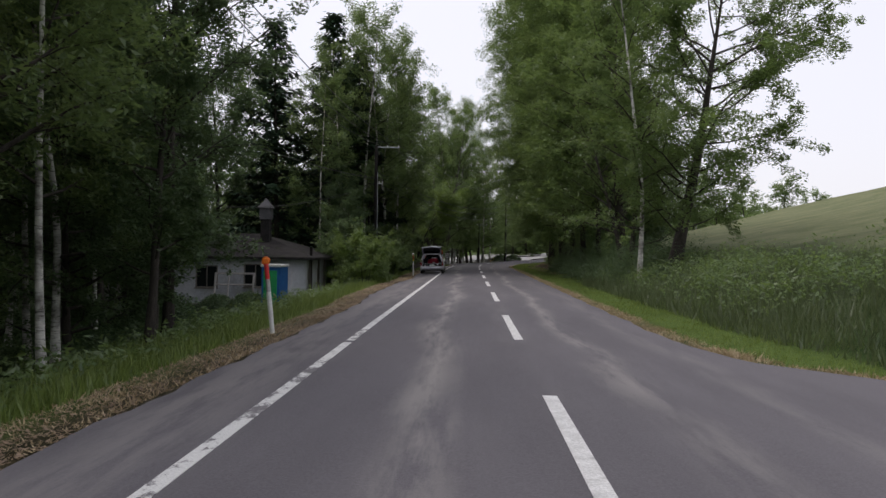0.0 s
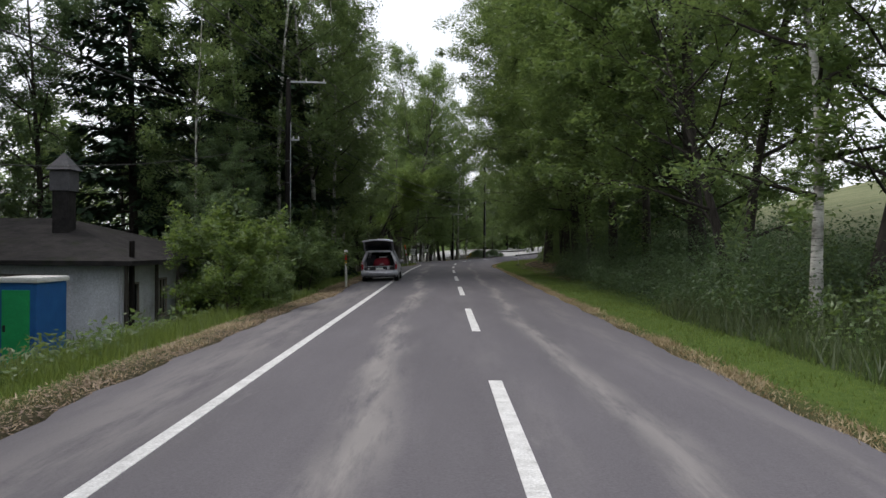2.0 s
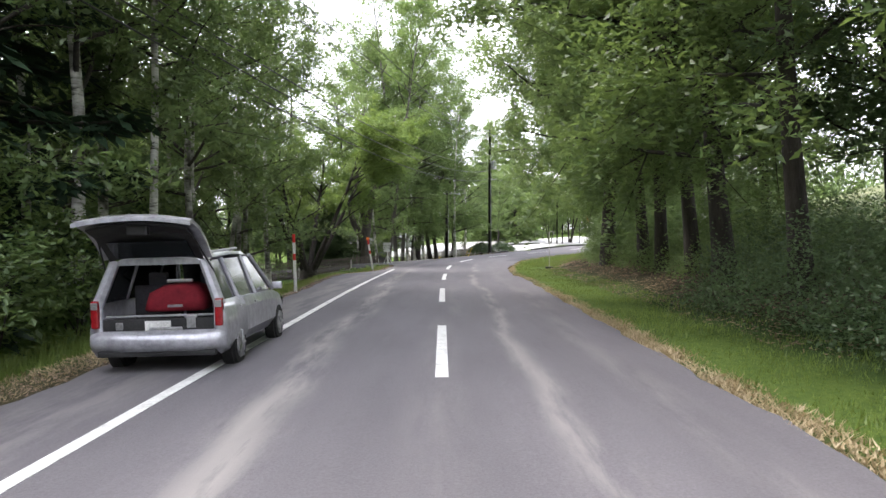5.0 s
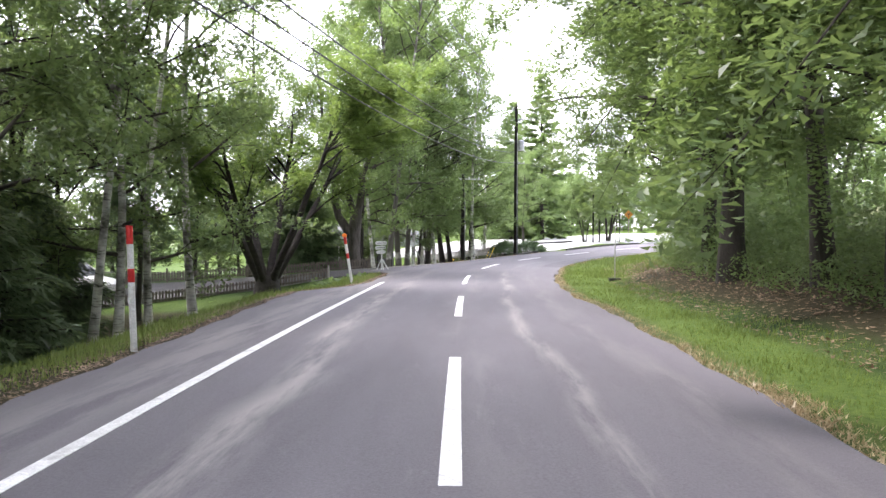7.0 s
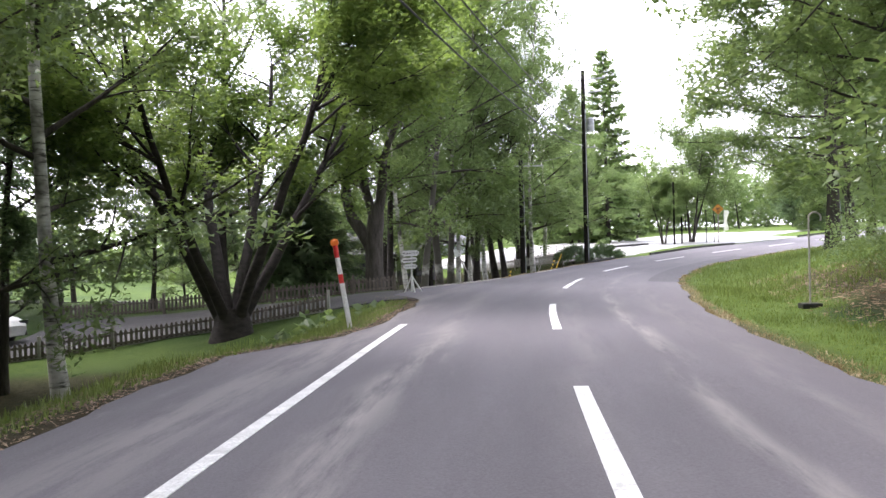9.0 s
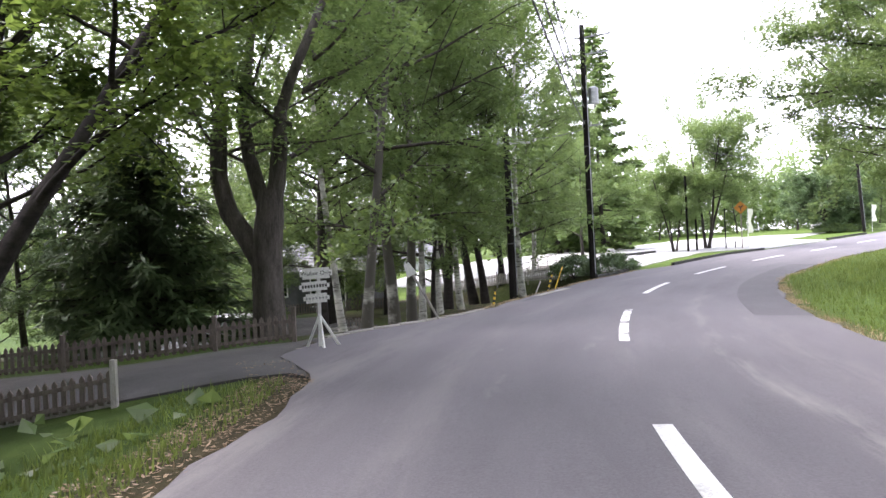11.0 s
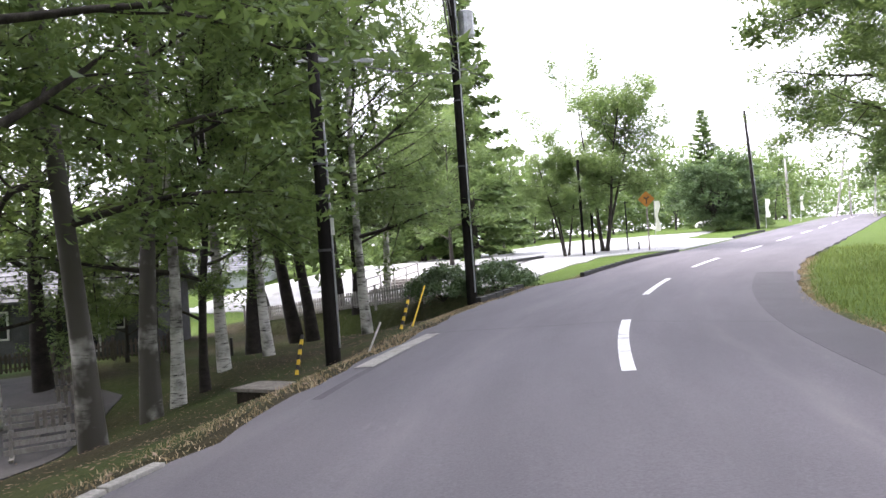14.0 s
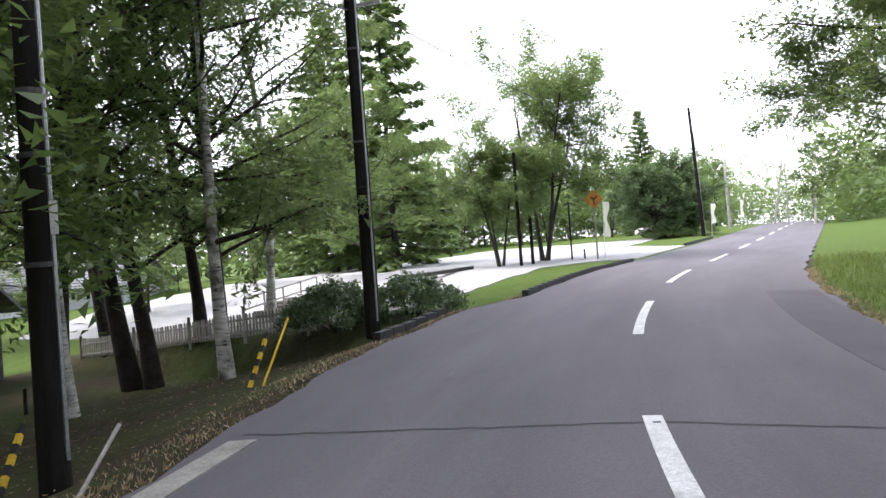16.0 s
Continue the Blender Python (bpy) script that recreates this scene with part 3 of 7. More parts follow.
    mesh_object("crown", v, f, leaf or M_LEAF, root)
    return root


def make_spruce(name, label, seed, height=17.0, spread=3.4, leaves=15000, mat=None, w=0.085):
    rng = np.random.default_rng(seed)
    root = thing(name, Matrix(), label, "tree", "roadside trees")
    tp, tr = grow(rng, (0, 0, -0.3), (0.01, 0.01, 1), height, 0.22, 0.03, 0, 12, 0.06)
    wood = [tube(tp, flare(tr, 0.3), 8)]
    n_b = 110
    centers, axes = [], []
    for i in range(n_b):
        u = (i + rng.random()) / n_b
        z = 0.6 + (height - 0.8) * u
        reach = (spread * (1 - u) ** 0.8 + 0.15) * (0.75 + 0.4 * rng.random())
        a = i * 2.399 + rng.normal() * 0.3
        p0 = np.array([np.interp(z, tp[:, 2], tp[:, k]) for k in range(3)])
        tip = 0.25 - 0.5 * (1 - u)
        bp = np.array([p0 + np.array([math.cos(a), math.sin(a), 0]) * reach * q + np.array([0, 0, tip * reach * q + 0.25 * reach * (q ** 2.5) * 0.4]) for q in np.linspace(0, 1, 5)])
        wood.append(tube(bp, 0.012 + 0.014 * reach * np.linspace(1, 0.2, 5), 4))
        for q in np.linspace(0.2, 1.0, max(3, int(reach * 5))):
            k = min(int(q * 4), 3)
            c = bp[k] + (bp[k + 1] - bp[k]) * (q * 4 - k)
            centers.append(c)
            axes.append(a)
    v, f = join(wood)
    mesh_object("trunk", v, f, M_BARK, root, smooth=True)
    per = max(3, leaves // len(centers))
    c = np.repeat(np.array(centers), per, axis=0)
    n = len(c)
    a = np.repeat(np.array(axes), per) + rng.normal(size=n) * 1.0
    d = np.stack([np.cos(a), np.sin(a), -0.35 + 0.25 * rng.normal(size=n)], 1)
    side = np.stack([-np.sin(a), np.cos(a), 0.3 * rng.normal(size=n)], 1)
    L = (0.28 + 0.25 * rng.random(n))[:, None]
    p = c + rng.normal(size=(n, 3)) * 0.12
    v = np.stack([p, p + d * L * 0.5 + side * w, p + d * L, p + d * L * 0.5 - side * w], 1).reshape(-1, 3)
    i = np.arange(n)[:, None] * 4
    mesh_object("crown", v, np.hstack([i, i + 1, i + 2, i + 3]), mat or M_NEEDLE, root)
    return root


PROTO = {}
PROTO["ash"] = make_tree("broadleaf_tree", "dense green broadleaf tree at the edge of the wood", 11, 16, 0.2, 2.6, 3.5, 26, 5, 36000, 0.18, leaf=M_LEAF, cluster=0.5, shape="full", low_fill=8)
PROTO["ash2"] = make_tree("broadleaf_tree", "tall dark green broadleaf tree in the roadside wood", 12, 17, 0.2, 3.2, 3.4, 26, 5, 32000, 0.19, leaf=M_LEAF_DARK, cluster=0.5, shape="full")
PROTO["birch"] = make_tree("birch_tree", "slender birch tree with white peeling bark", 13, 15, 0.095, 4.6, 2.6, 22, 4, 22000, 0.14, bark=M_BARK_BIRCH, leaf=M_LEAF_BIRCH, droop=0.35, up=0.75, cluster=0.48)
PROTO["birch2"] = make_tree("birch_tree", "tall birch tree with white and black bark", 14, 17, 0.12, 3.2, 3.2, 22, 4, 20000, 0.14, bark=M_BARK_BIRCH, leaf=M_LEAF_BIRCH, droop=0.4, up=0.7, cluster=0.5)
PROTO["spruce"] = make_spruce("spruce_tree", "dark pointed spruce tree behind the hut", 15)
PROTO["light"] = make_tree("broadleaf_tree", "light green broadleaf tree with spreading crown", 16, 12, 0.15, 2.4, 4.2, 22, 5, 30000, 0.165, leaf=M_LEAF_LIGHT, cluster=0.55)
PROTO["dark_trunk"] = make_tree("alder_tree", "dark trunked tree standing on the garden bank", 17, 15, 0.15, 2.7, 3.4, 26, 5, 24000, 0.14, bark=M_BARK_CHERRY, leaf=M_LEAF, up=0.6, cluster=0.46)
PROTO["shrub"] = make_tree("shrub", "leafy green shrub growing on the verge", 19, 2.6, 0.04, 0.2, 1.3, 14, 3, 4200, 0.14, leaf=M_LEAF, stems=4, cluster=0.34, up=0.7, cat="shrub", tri=False)
PROTO["shrub_light"] = make_tree("shrub", "bright green young shrub on the verge", 20, 3.6, 0.045, 0.4, 1.9, 26, 4, 11000, 0.14, leaf=M_LEAF_BRIGHT, stems=3, cluster=0.32, up=0.4, cat="shrub", tri=False)
PROTO["far_ash"] = make_tree("broadleaf_tree", "green broadleaf tree deeper in the wood", 31, 16, 0.2, 2.6, 4.6, 11, 1, 2700, 0.58, leaf=M_LEAF, cluster=1.2)
PROTO["far_dark"] = make_tree("broadleaf_tree", "dark green tree in the shade of the wood", 32, 17, 0.2, 3.0, 4.2, 11, 1, 2700, 0.58, leaf=M_LEAF_DARK, cluster=1.2)
PROTO["far_light"] = make_tree("broadleaf_tree", "light green tree in the distance", 33, 13, 0.2, 2.2, 4.6, 11, 1, 2700, 0.55, leaf=M_LEAF_LIGHT, cluster=1.2)
PROTO["far_birch"] = make_tree("birch_tree", "birch tree deeper in the wood", 34, 17, 0.15, 4.5, 3.2, 11, 1, 2500, 0.46, bark=M_BARK_BIRCH, leaf=M_LEAF_BIRCH, droop=0.35, cluster=0.95)
PROTO["vase"] = make_tree("ornamental_tree", "slim-stemmed green tree on the grass island", 35, 11.0, 0.15, 4.4, 2.7, 42, 5, 52000, 0.17, leaf=M_LEAF_LIGHT, stems=3, shape="full", up=0.35, cluster=0.58)
PROTO["yew"] = make_tree("yew_tree", "broad dark round yew tree on a grass mound", 36, 6.4, 0.3, 0.9, 3.9, 42, 6, 42000, 0.26, leaf=M_LEAF_DARK, stems=6, shape="vase", up=0.25, cluster=0.55)
PROTO["larch"] = make_spruce("larch_tree", "light green layered larch tree behind the parking area", 37, 19.5, 4.6, 20000, M_LEAF_LIGHT, 0.13)
PROTO["overhang"] = make_tree("broadleaf_tree", "wide broadleaf tree with branches hanging over the road", 38, 14, 0.24, 3.2, 4.7, 38, 4, 130000, 0.125, limb_r=0.011, leaf=M_LEAF_BIRCH, up=0.4, droop=0.12, cluster=0.52, shape="full")
PROTO["edge_ash"] = make_tree("broadleaf_tree", "leafy broadleaf tree with sprays hanging down to the bank", 39, 15, 0.14, 3.1, 3.7, 34, 6, 120000, 0.105, limb_r=0.009, leaf=M_LEAF, up=0.62, droop=0.12, cluster=0.5, shape="full", low_fill=3)
PROTO["spreading"] = make_tree("broadleaf_tree", "old broadleaf tree with dark boughs spreading wide over the field bank", 42, 14, 0.31, 2.4, 4.9, 36, 6, 60000, 0.17, limb_r=0.009, leaf=M_LEAF, up=0.42, cluster=0.45, shape="full")
PROTO["open"] = make_tree("broadleaf_tree", "open broadleaf tree with bare dark boughs on the field bank", 45, 14, 0.24, 2.2, 4.4, 24, 5, 10000, 0.16, limb_r=0.013, leaf=M_LEAF, stems=2, up=0.6, cluster=0.4, shape="full")
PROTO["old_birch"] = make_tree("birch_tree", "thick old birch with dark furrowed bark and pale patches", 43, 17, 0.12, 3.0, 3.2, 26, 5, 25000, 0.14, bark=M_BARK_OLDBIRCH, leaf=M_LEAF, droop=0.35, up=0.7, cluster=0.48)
PROTO["dense"] = make_tree("broadleaf_tree", "dense dark tree leafy down to the ground in the wood", 44, 13, 0.16, 1.0, 3.6, 34, 4, 36000, 0.19, leaf=M_LEAF_DARK, up=0.4, cluster=0.5, shape="full", low_fill=40)
PROTO["tall_light"] = make_tree("broadleaf_tree", "tall bright green broadleaf tree in the garden", 46, 18, 0.19, 5.5, 3.3, 34, 5, 24000, 0.15, leaf=M_LEAF_LIGHT, bark=M_BARK_CHERRY, up=0.6, cluster=0.5, shape="full")
PROTO["thuja"] = make_spruce("evergreen_tree", "dense dark evergreen tree behind the picket fence", 41, 6.4, 2.9, 26000, M_LEAF_THUJA, 0.035)
USED = set()


def plant(kind, x, y, scale=1.0, turn=None, z=None, lean=(0, 0), label=""):
    rng = np.random.default_rng(int(abs(x) * 131 + abs(y) * 977 + scale * 53))
    turn = rng.random() * 360 if turn is None else turn
    z = gz(x, y) if z is None else z
    m = pose(x, y, z, lean[0], lean[1], 0) @ pose(0, 0, 0, 0, 0, turn) @ Matrix.Scale(scale, 4)
    if kind in USED:
        ob = copy_thing(PROTO[kind], m)
    else:
        ob = PROTO[kind]
        ob.matrix_basis = m
        USED.add(kind)
    if label:
        ob["label"] = label
    return ob


def wood_belt(rng, x0, x1, y0, y1, gap, kinds, lo=0.85, hi=1.15, keep=None):
    """Trees at uneven places over a stretch of wood."""
    y = y0
    while y < y1:
        x = x0 + rng.random() * gap
        while x < x1:
            px, py = x + rng.normal() * gap * 0.22, y + rng.normal() * gap * 0.22
            if keep is None or keep(px, py):
                plant(kinds[int(rng.random() * len(kinds))], px, py, lo + (hi - lo) * rng.random())
            x += gap
        y += gap


def off_road(x, y, gap):
    return abs(road_of([x], [y])[1][0]) > gap


rng0 = np.random.default_rng(5)
# left wood before the hut: birches in front, dark trees behind
for x, y, k, s in ((-7.2, 6.2, "birch", 1.0), (-8.4, 8.0, "birch2", 0.95), (-9.0, 11.5, "birch", 0.95), (-10.4, 14.5, "birch2", 0.9), (-12.2, 16.5, "birch", 1.0), (-9.4, 18.5, "ash2", 0.85),
                   (-14.6, 19.5, "birch", 0.9), (-11.5, 22.5, "ash2", 0.9), (-14.5, 24.6, "birch", 0.95), (-15.6, 27.5, "ash", 0.8), (-16.4, 30.5, "birch2", 0.9), (-9.5, 3.0, "ash2", 0.9), (-11.8, 10.5, "ash2", 0.85), (-13.0, 19.4, "ash2", 0.9), (-8.0, 14.0, "ash2", 0.7), (-15.6, 29.6, "dense", 0.85), (-16.8, 31.8, "dense", 0.95), (-11.2, 16.5, "dense", 0.85), (-14.5, 13.5, "dense", 0.95), (-17.0, 23.0, "dense", 1.0), (-19.5, 36.0, "dense", 1.0), (-12.5, 7.0, "dense", 0.9)):
    plant(k, x, y, s)
wood_belt(rng0, -30, -15, 2, 36, 5.2, ["far_dark", "far_ash", "far_dark", "far_birch"])
# spruces and wood behind the hut
for x, y, s in ((-11.4, 53.5, 1.2), (-14.4, 50.6, 0.95), (-9.6, 57, 0.9)):
    plant("spruce", x, y, s)
wood_belt(rng0, -32, -18, 37, 66, 6.0, ["far_dark", "far_ash", "far_dark"], 0.55, 0.8)
for x, y, k, s in ((-8.6, 54.5, "birch2", 1.25), (-7.6, 57.5, "birch2", 1.35), (-8.8, 61.5, "birch2", 1.3), (-7.0, 60, "birch", 1.25), (-11.2, 60.5, "birch", 1.2), (-12.4, 64, "birch2", 1.05), (-15.2, 59, "birch2", 1.0), (-9.8, 52.5, "birch2", 1.1),
                   (-22.5, 43.5, "ash2", 1.1), (-9.0, 43.4, "dense", 0.42), (-21.5, 46.0, "dense", 1.25), (-25.0, 42.0, "dense", 1.2), (-10.8, 48.4, "birch", 1.0), (-9.4, 58.6, "birch2", 1.1), (-10.6, 62.6, "birch2", 1.1), (-18.5, 50.8, "ash2", 1.1), (-22.5, 50.5, "ash2", 1.0), (-16.2, 53.5, "birch2", 1.1), (-17.5, 35, "ash2", 0.9), (-9.3, 48.0, "ash2", 0.55), (-8.6, 45.5, "ash2", 0.42)):
    plant(k, x, y, s)
# unseen trees behind the start, added to keep light off its first metres
wood_belt(rng0, -22, -7, -26, 1, 8.5, ["far_dark", "far_ash", "far_dark"])
wood_belt(rng0, 9, 20, -24, -10, 7.5, ["far_dark", "far_ash"])
# verge shrubs
for x, y, s, k in ((-6.3, 37.0, 0.78, "shrub_light"), (-8.9, 43.0, 1.2, "shrub"), (-7.2, 41.8, 0.8, "shrub"), (-6.2, 46.8, 0.85, "shrub"), (-5.9, 45.4, 0.7, "shrub"), (-7.3, 47.6, 1.05, "shrub"), (-5.8, 39.2, 0.45, "shrub"),
                   (-6.7, 50.5, 0.7, "shrub"), (-6.9, 53, 0.75, "shrub"), (-6.9, 56, 0.8, "shrub"), (-6.5, 58.7, 0.7, "shrub"), (-8.9, 44.6, 1.4, "shrub"),
                   (-6.1, 41.0, 0.4, "shrub")):
    plant(k, x, y, s)
# birches between road and garden
for x, y, k, s, ln in ((-9.06, 70.2, "birch2", 1.2, (0, -4)), (-9.58, 75.2, "birch", 1.3, (0, 6)), (-9.28, 76.1, "birch2", 1.15, (0, 0)), (-9.56, 79.0, "birch2", 1.15, (0, 0)), (-8.75, 80.9, "birch2", 1.3, (0, -1)),
                       (-7.4, 64.2, "birch2", 1.1, (0, -3)), (-8.2, 66.8, "birch", 1.2, (0, 2)), (-10.8, 72.6, "birch", 1.2, (0, -1))):
    plant(k, x, y, s, lean=ln)
for x, y, k, s in ((-12.6, 77.5, "dark_trunk", 1.0), (-13.5, 70, "ash2", 0.8), (-14.6, 83.0, "dark_trunk", 0.9), (-11.8, 83.5, "ash2", 0.7), (-14.5, 76.5, "ash2", 0.75), (-20, 77, "far_ash", 0.85), (-22, 88, "far_dark", 0.8), (-19, 70, "far_dark", 0.9), (-17, 94.0, "ash2", 0.8), (-20.5, 92.5, "ash2", 0.85), (-25, 84, "ash2", 0.9), (-13.5, 94.6, "ash2", 0.55), (-18, 96, "far_ash", 0.75), (-24, 98, "far_dark", 0.75), (-17, 82, "light", 0.6), (-12, 97.5, "ash2", 0.5), (-15, 101, "light", 0.7), (-12.5, 101.5, "ash", 0.8), (-13.6, 69.6, "dense", 0.8), (-17.6, 72.5, "dense", 1.0), (-22.5, 79.5, "dense", 1.1), (-27.0, 88.0, "dense", 1.1), (-23.5, 93.5, "dense", 1.0)):
    plant(k, x, y, s)
wood_belt(rng0, -44, -25, 72, 112, 7.5, ["far_ash", "far_light", "far_dark"], 0.75, 0.95)
for x, y, s in ((-8.3, 96.2, 0.85), (-16.0, 79.0, 1.0), (-19.5, 80.5, 1.1), (-9.6, 69.4, 0.9), (-11.4, 72.6, 1.0), (-12.4, 77.6, 0.95), (-15.5, 74.0, 1.1), (-9.2, 65.0, 0.8)):
    plant("thuja", x, y, s)
# right-hand row along the road
plant("spreading", 8.3, 31.9, 1.0, turn=200, lean=(0, 9))
plant("open", 7.4, 37.2, 0.85, turn=75, lean=(0, 2))
plant("spreading", 8.25, 42.9, 1.1, turn=310)
for x, y, k, s, ln in ((7.4, 46.5, "edge_ash", 1.25, -3), (10.0, 49.0, "dense", 1.05, 0), (7.2, 51.5, "edge_ash", 1.2, -4), (10.2, 55.0, "dense", 1.1, 0), (7.3, 57.0, "edge_ash", 1.25, -4), (7.4, 61.5, "overhang", 1.2, -3),
                       (7.9, 65.5, "edge_ash", 1.3, -5), (7.9, 69.0, "edge_ash", 1.25, -3), (8.2, 72.5, "edge_ash", 1.3, -4), (7.6, 76.5, "overhang", 1.15, 0), (8.4, 81.0, "edge_ash", 1.2, 0), (9.6, 86.5, "edge_ash", 1.1, 0),
                       (10.4, 59.0, "ash2", 1.1, 0), (10.8, 67.0, "dark_trunk", 1.1, 0), (10.9, 74.0, "birch2", 1.1, 0)):
    plant(k, x, y, s, lean=(0, ln))
plant("birch2", 6.7, 31.4, 1.0, lean=(0, 0))
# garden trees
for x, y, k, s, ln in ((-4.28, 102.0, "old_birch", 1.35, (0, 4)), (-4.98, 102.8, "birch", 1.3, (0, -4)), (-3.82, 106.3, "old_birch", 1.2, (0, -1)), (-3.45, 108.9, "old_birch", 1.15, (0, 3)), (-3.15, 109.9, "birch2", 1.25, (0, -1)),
                       (-2.73, 111.0, "dark_trunk", 0.75, (0, 0)), (-2.58, 113.0, "birch2", 1.3, (0, -1)), (-1.05, 119.6, "dark_trunk", 1.5, (0, -6)), (-0.5, 119.2, "dark_trunk", 1.3, (0, -5)), (1.4, 117.6, "birch2", 1.35, (0, 1)),
                       (0.5, 121.6, "dark_trunk", 1.15, (0, -2)), (1.1, 120.4, "dark_trunk", 1.0, (0, 1)), (-2.58, 124.9, "dark_trunk", 1.3, (0, -8)), (-6.4, 131.0, "light", 0.85, (0, 0)), (-2.6, 133.0, "light", 0.75, (0, 0)), (-10.5, 133.5, "light", 0.9, (0, 0)), (-7.8, 114.9, "dark_trunk", 1.5, (0, 0)), (-10.6, 111.6, "light", 0.9, (0, 0)), (-5.4, 117.2, "dark_trunk", 1.1, (0, 2)),
                       (-8.4, 117.6, "ash", 0.72, (0, 0)), (-6.6, 118.8, "light", 0.75, (0, 0)), (-11.4, 117.0, "ash2", 0.65, (0, 0)), (-12.6, 113.5, "light", 0.95, (0, 0)), (-16, 107, "far_ash", 0.8, (0, 0)), (-19, 113, "far_light", 0.8, (0, 0)), (-15, 120.5, "far_ash", 0.6, (0, 0)), (-22, 104, "far_ash", 0.8, (0, 0)), (-7.6, 111.5, "birch2", 1.0, (0, 0)), (-14.2, 118.6, "ash", 0.85, (0, 0)),
                       (-6.3, 105.9, "tall_light", 1.05, (0, 0)), (-2.4, 118.0, "tall_light", 1.1, (0, 0)), (-10.2, 93.2, "dark_trunk", 1.1, (0, 0)), (-1.7, 116.2, "birch2", 1.3, (0, 0))):
    plant(k, x, y, s, lean=ln)
wood_belt(rng0, -24, -10, 140, 152, 6.0, ["far_ash", "far_light", "far_birch"], 0.42, 0.55)
wood_belt(rng0, -4, 16, 148, 174, 6.0, ["far_ash", "far_light", "far_light"], 0.7, 1.0, keep=lambda x, y: 4 < x < 9 or y > 163)
for x, y, k, s in ((9.9, 144.5, "larch", 1.0), (6.4, 146.5, "larch", 0.85), (1.6, 140.0, "light", 0.55), (-2.5, 143.0, "light", 0.5), (7.5, 149.5, "ash", 1.0), (7.0, 136.5, "light", 1.3), (2.4, 123.6, "birch2", 1.2)):
    plant(k, x, y, s)
# island and beyond the bend
for x, y, k, s in ((15.4, 134.0, "vase", 1.0), (12.9, 133.0, "vase", 0.62), (35.0, 158.6, "yew", 1.0), (43.5, 177.0, "larch", 0.72)):
    plant(k, x, y, s)
wood_belt(rng0, 12, 60, 178, 200, 8.0, ["far_ash", "far_light", "far_light"], 0.5, 0.72, keep=lambda x, y: off_road(x, y, 9) and road_of([x], [y])[1][0] < 0)
wood_belt(rng0, 50, 110, 205, 240, 13, ["far_ash", "far_light", "far_birch"], 0.7, 0.9, keep=lambda x, y: off_road(x, y, 8))
# right of the bend
for x, y, k, s in ((13.6, 101.6, "overhang", 1.0), (19.3, 112.8, "overhang", 1.0), (22.5, 117.5, "overhang", 1.0), (16.5, 106.5, "light", 1.2), (25.5, 118.0, "ash", 1.05), (30, 121.5, "light", 1.15), (36, 127, "far_light", 1.1), (43, 134.5, "far_ash", 1.1), (52, 145, "far_light", 1.1), (62, 156, "far_birch", 0.9), (58, 168.5, "far_birch", 0.85), (62, 156, "far_ash", 1.1), (74, 168, "far_light", 1.1),
                   (14.5, 93.5, "light", 1.0), (21, 101, "far_ash", 1.1), (27, 110, "far_light", 1.1)):
    plant(k, x, y, s)


# ---- far woods ----
def far_wood(name, pts, n, h, depth, label, seed, mat):
    """A distant wood edge along a line: uneven height, many clumps."""
    rng = np.random.default_rng(seed)
    p = np.array(pts, float)
    seg = np.r_[0, np.cumsum(np.linalg.norm(np.diff(p, axis=0), axis=1))]
    u = rng.random(n) * seg[-1]
    x = np.interp(u, seg, p[:, 0]) + rng.normal(size=n) * depth
    y = np.interp(u, seg, p[:, 1]) + rng.normal(size=n) * depth
    top = h * (0.65 + 0.25 * np.sin(u * 0.55) * np.sin(u * 0.21 + 1) + 0.2 * np.sin(u * 1.3))
    z = ground_z(x, y) + top * (0.03 + 0.97 * rng.random(n) ** 0.8)
    v, f = leaf_cloud(rng, np.stack([x, y, z], 1), np.full(n, 1.3), 9, 0.86, flat=0.4, tri=True)
    return tagged(mesh_object(name, v, f, mat), label, "wood", kind="stuff")


far_wood("far_wood", ((-40, -40), (-42, 20), (-40, 70)), 1800, 14, 3, "dark edge of the wood behind the hut", 81, M_LEAF_DARK)
far_wood("far_wood", ((-58, 60), (-58, 100), (-50, 135), (-28, 156), (-8, 158), (4, 160)), 2800, 7.5, 3, "green wood edge beyond the garden lawn", 82, M_LEAF)
# distance haze is put into the lighter leaf colour of these three woods
far_wood("far_wood", ((4, 172), (18, 186), (40, 196), (62, 210), (84, 236)), 3800, 14, 3, "wood edge behind the parking lot", 83, M_LEAF_LIGHT)
far_wood("far_wood", ((84, 236), (110, 262), (150, 270)), 1800, 16, 4, "wood at the top of the climbing road", 84, M_LEAF_LIGHT)
far_wood("far_wood", ((60, 165), (80, 186), (110, 215), (140, 250)), 1800, 12, 3, "wood on the far side of the climbing road", 85, M_LEAF_LIGHT)


# ---- undergrowth and grass ----
def strip_points(rng, n, s0, s1, lo, hi, side):
    """Random places on a verge: lo..hi metres beyond the asphalt's edge."""
    s = s0 + (s1 - s0) * rng.random(n)
    e = lo + (hi - lo) * rng.random(n)
    d = np.where(side < 0, -left_edge(s) - e, right_edge(s) + e)
    p = road_at(s, d)
    return p[:, 0], p[:, 1], s, e


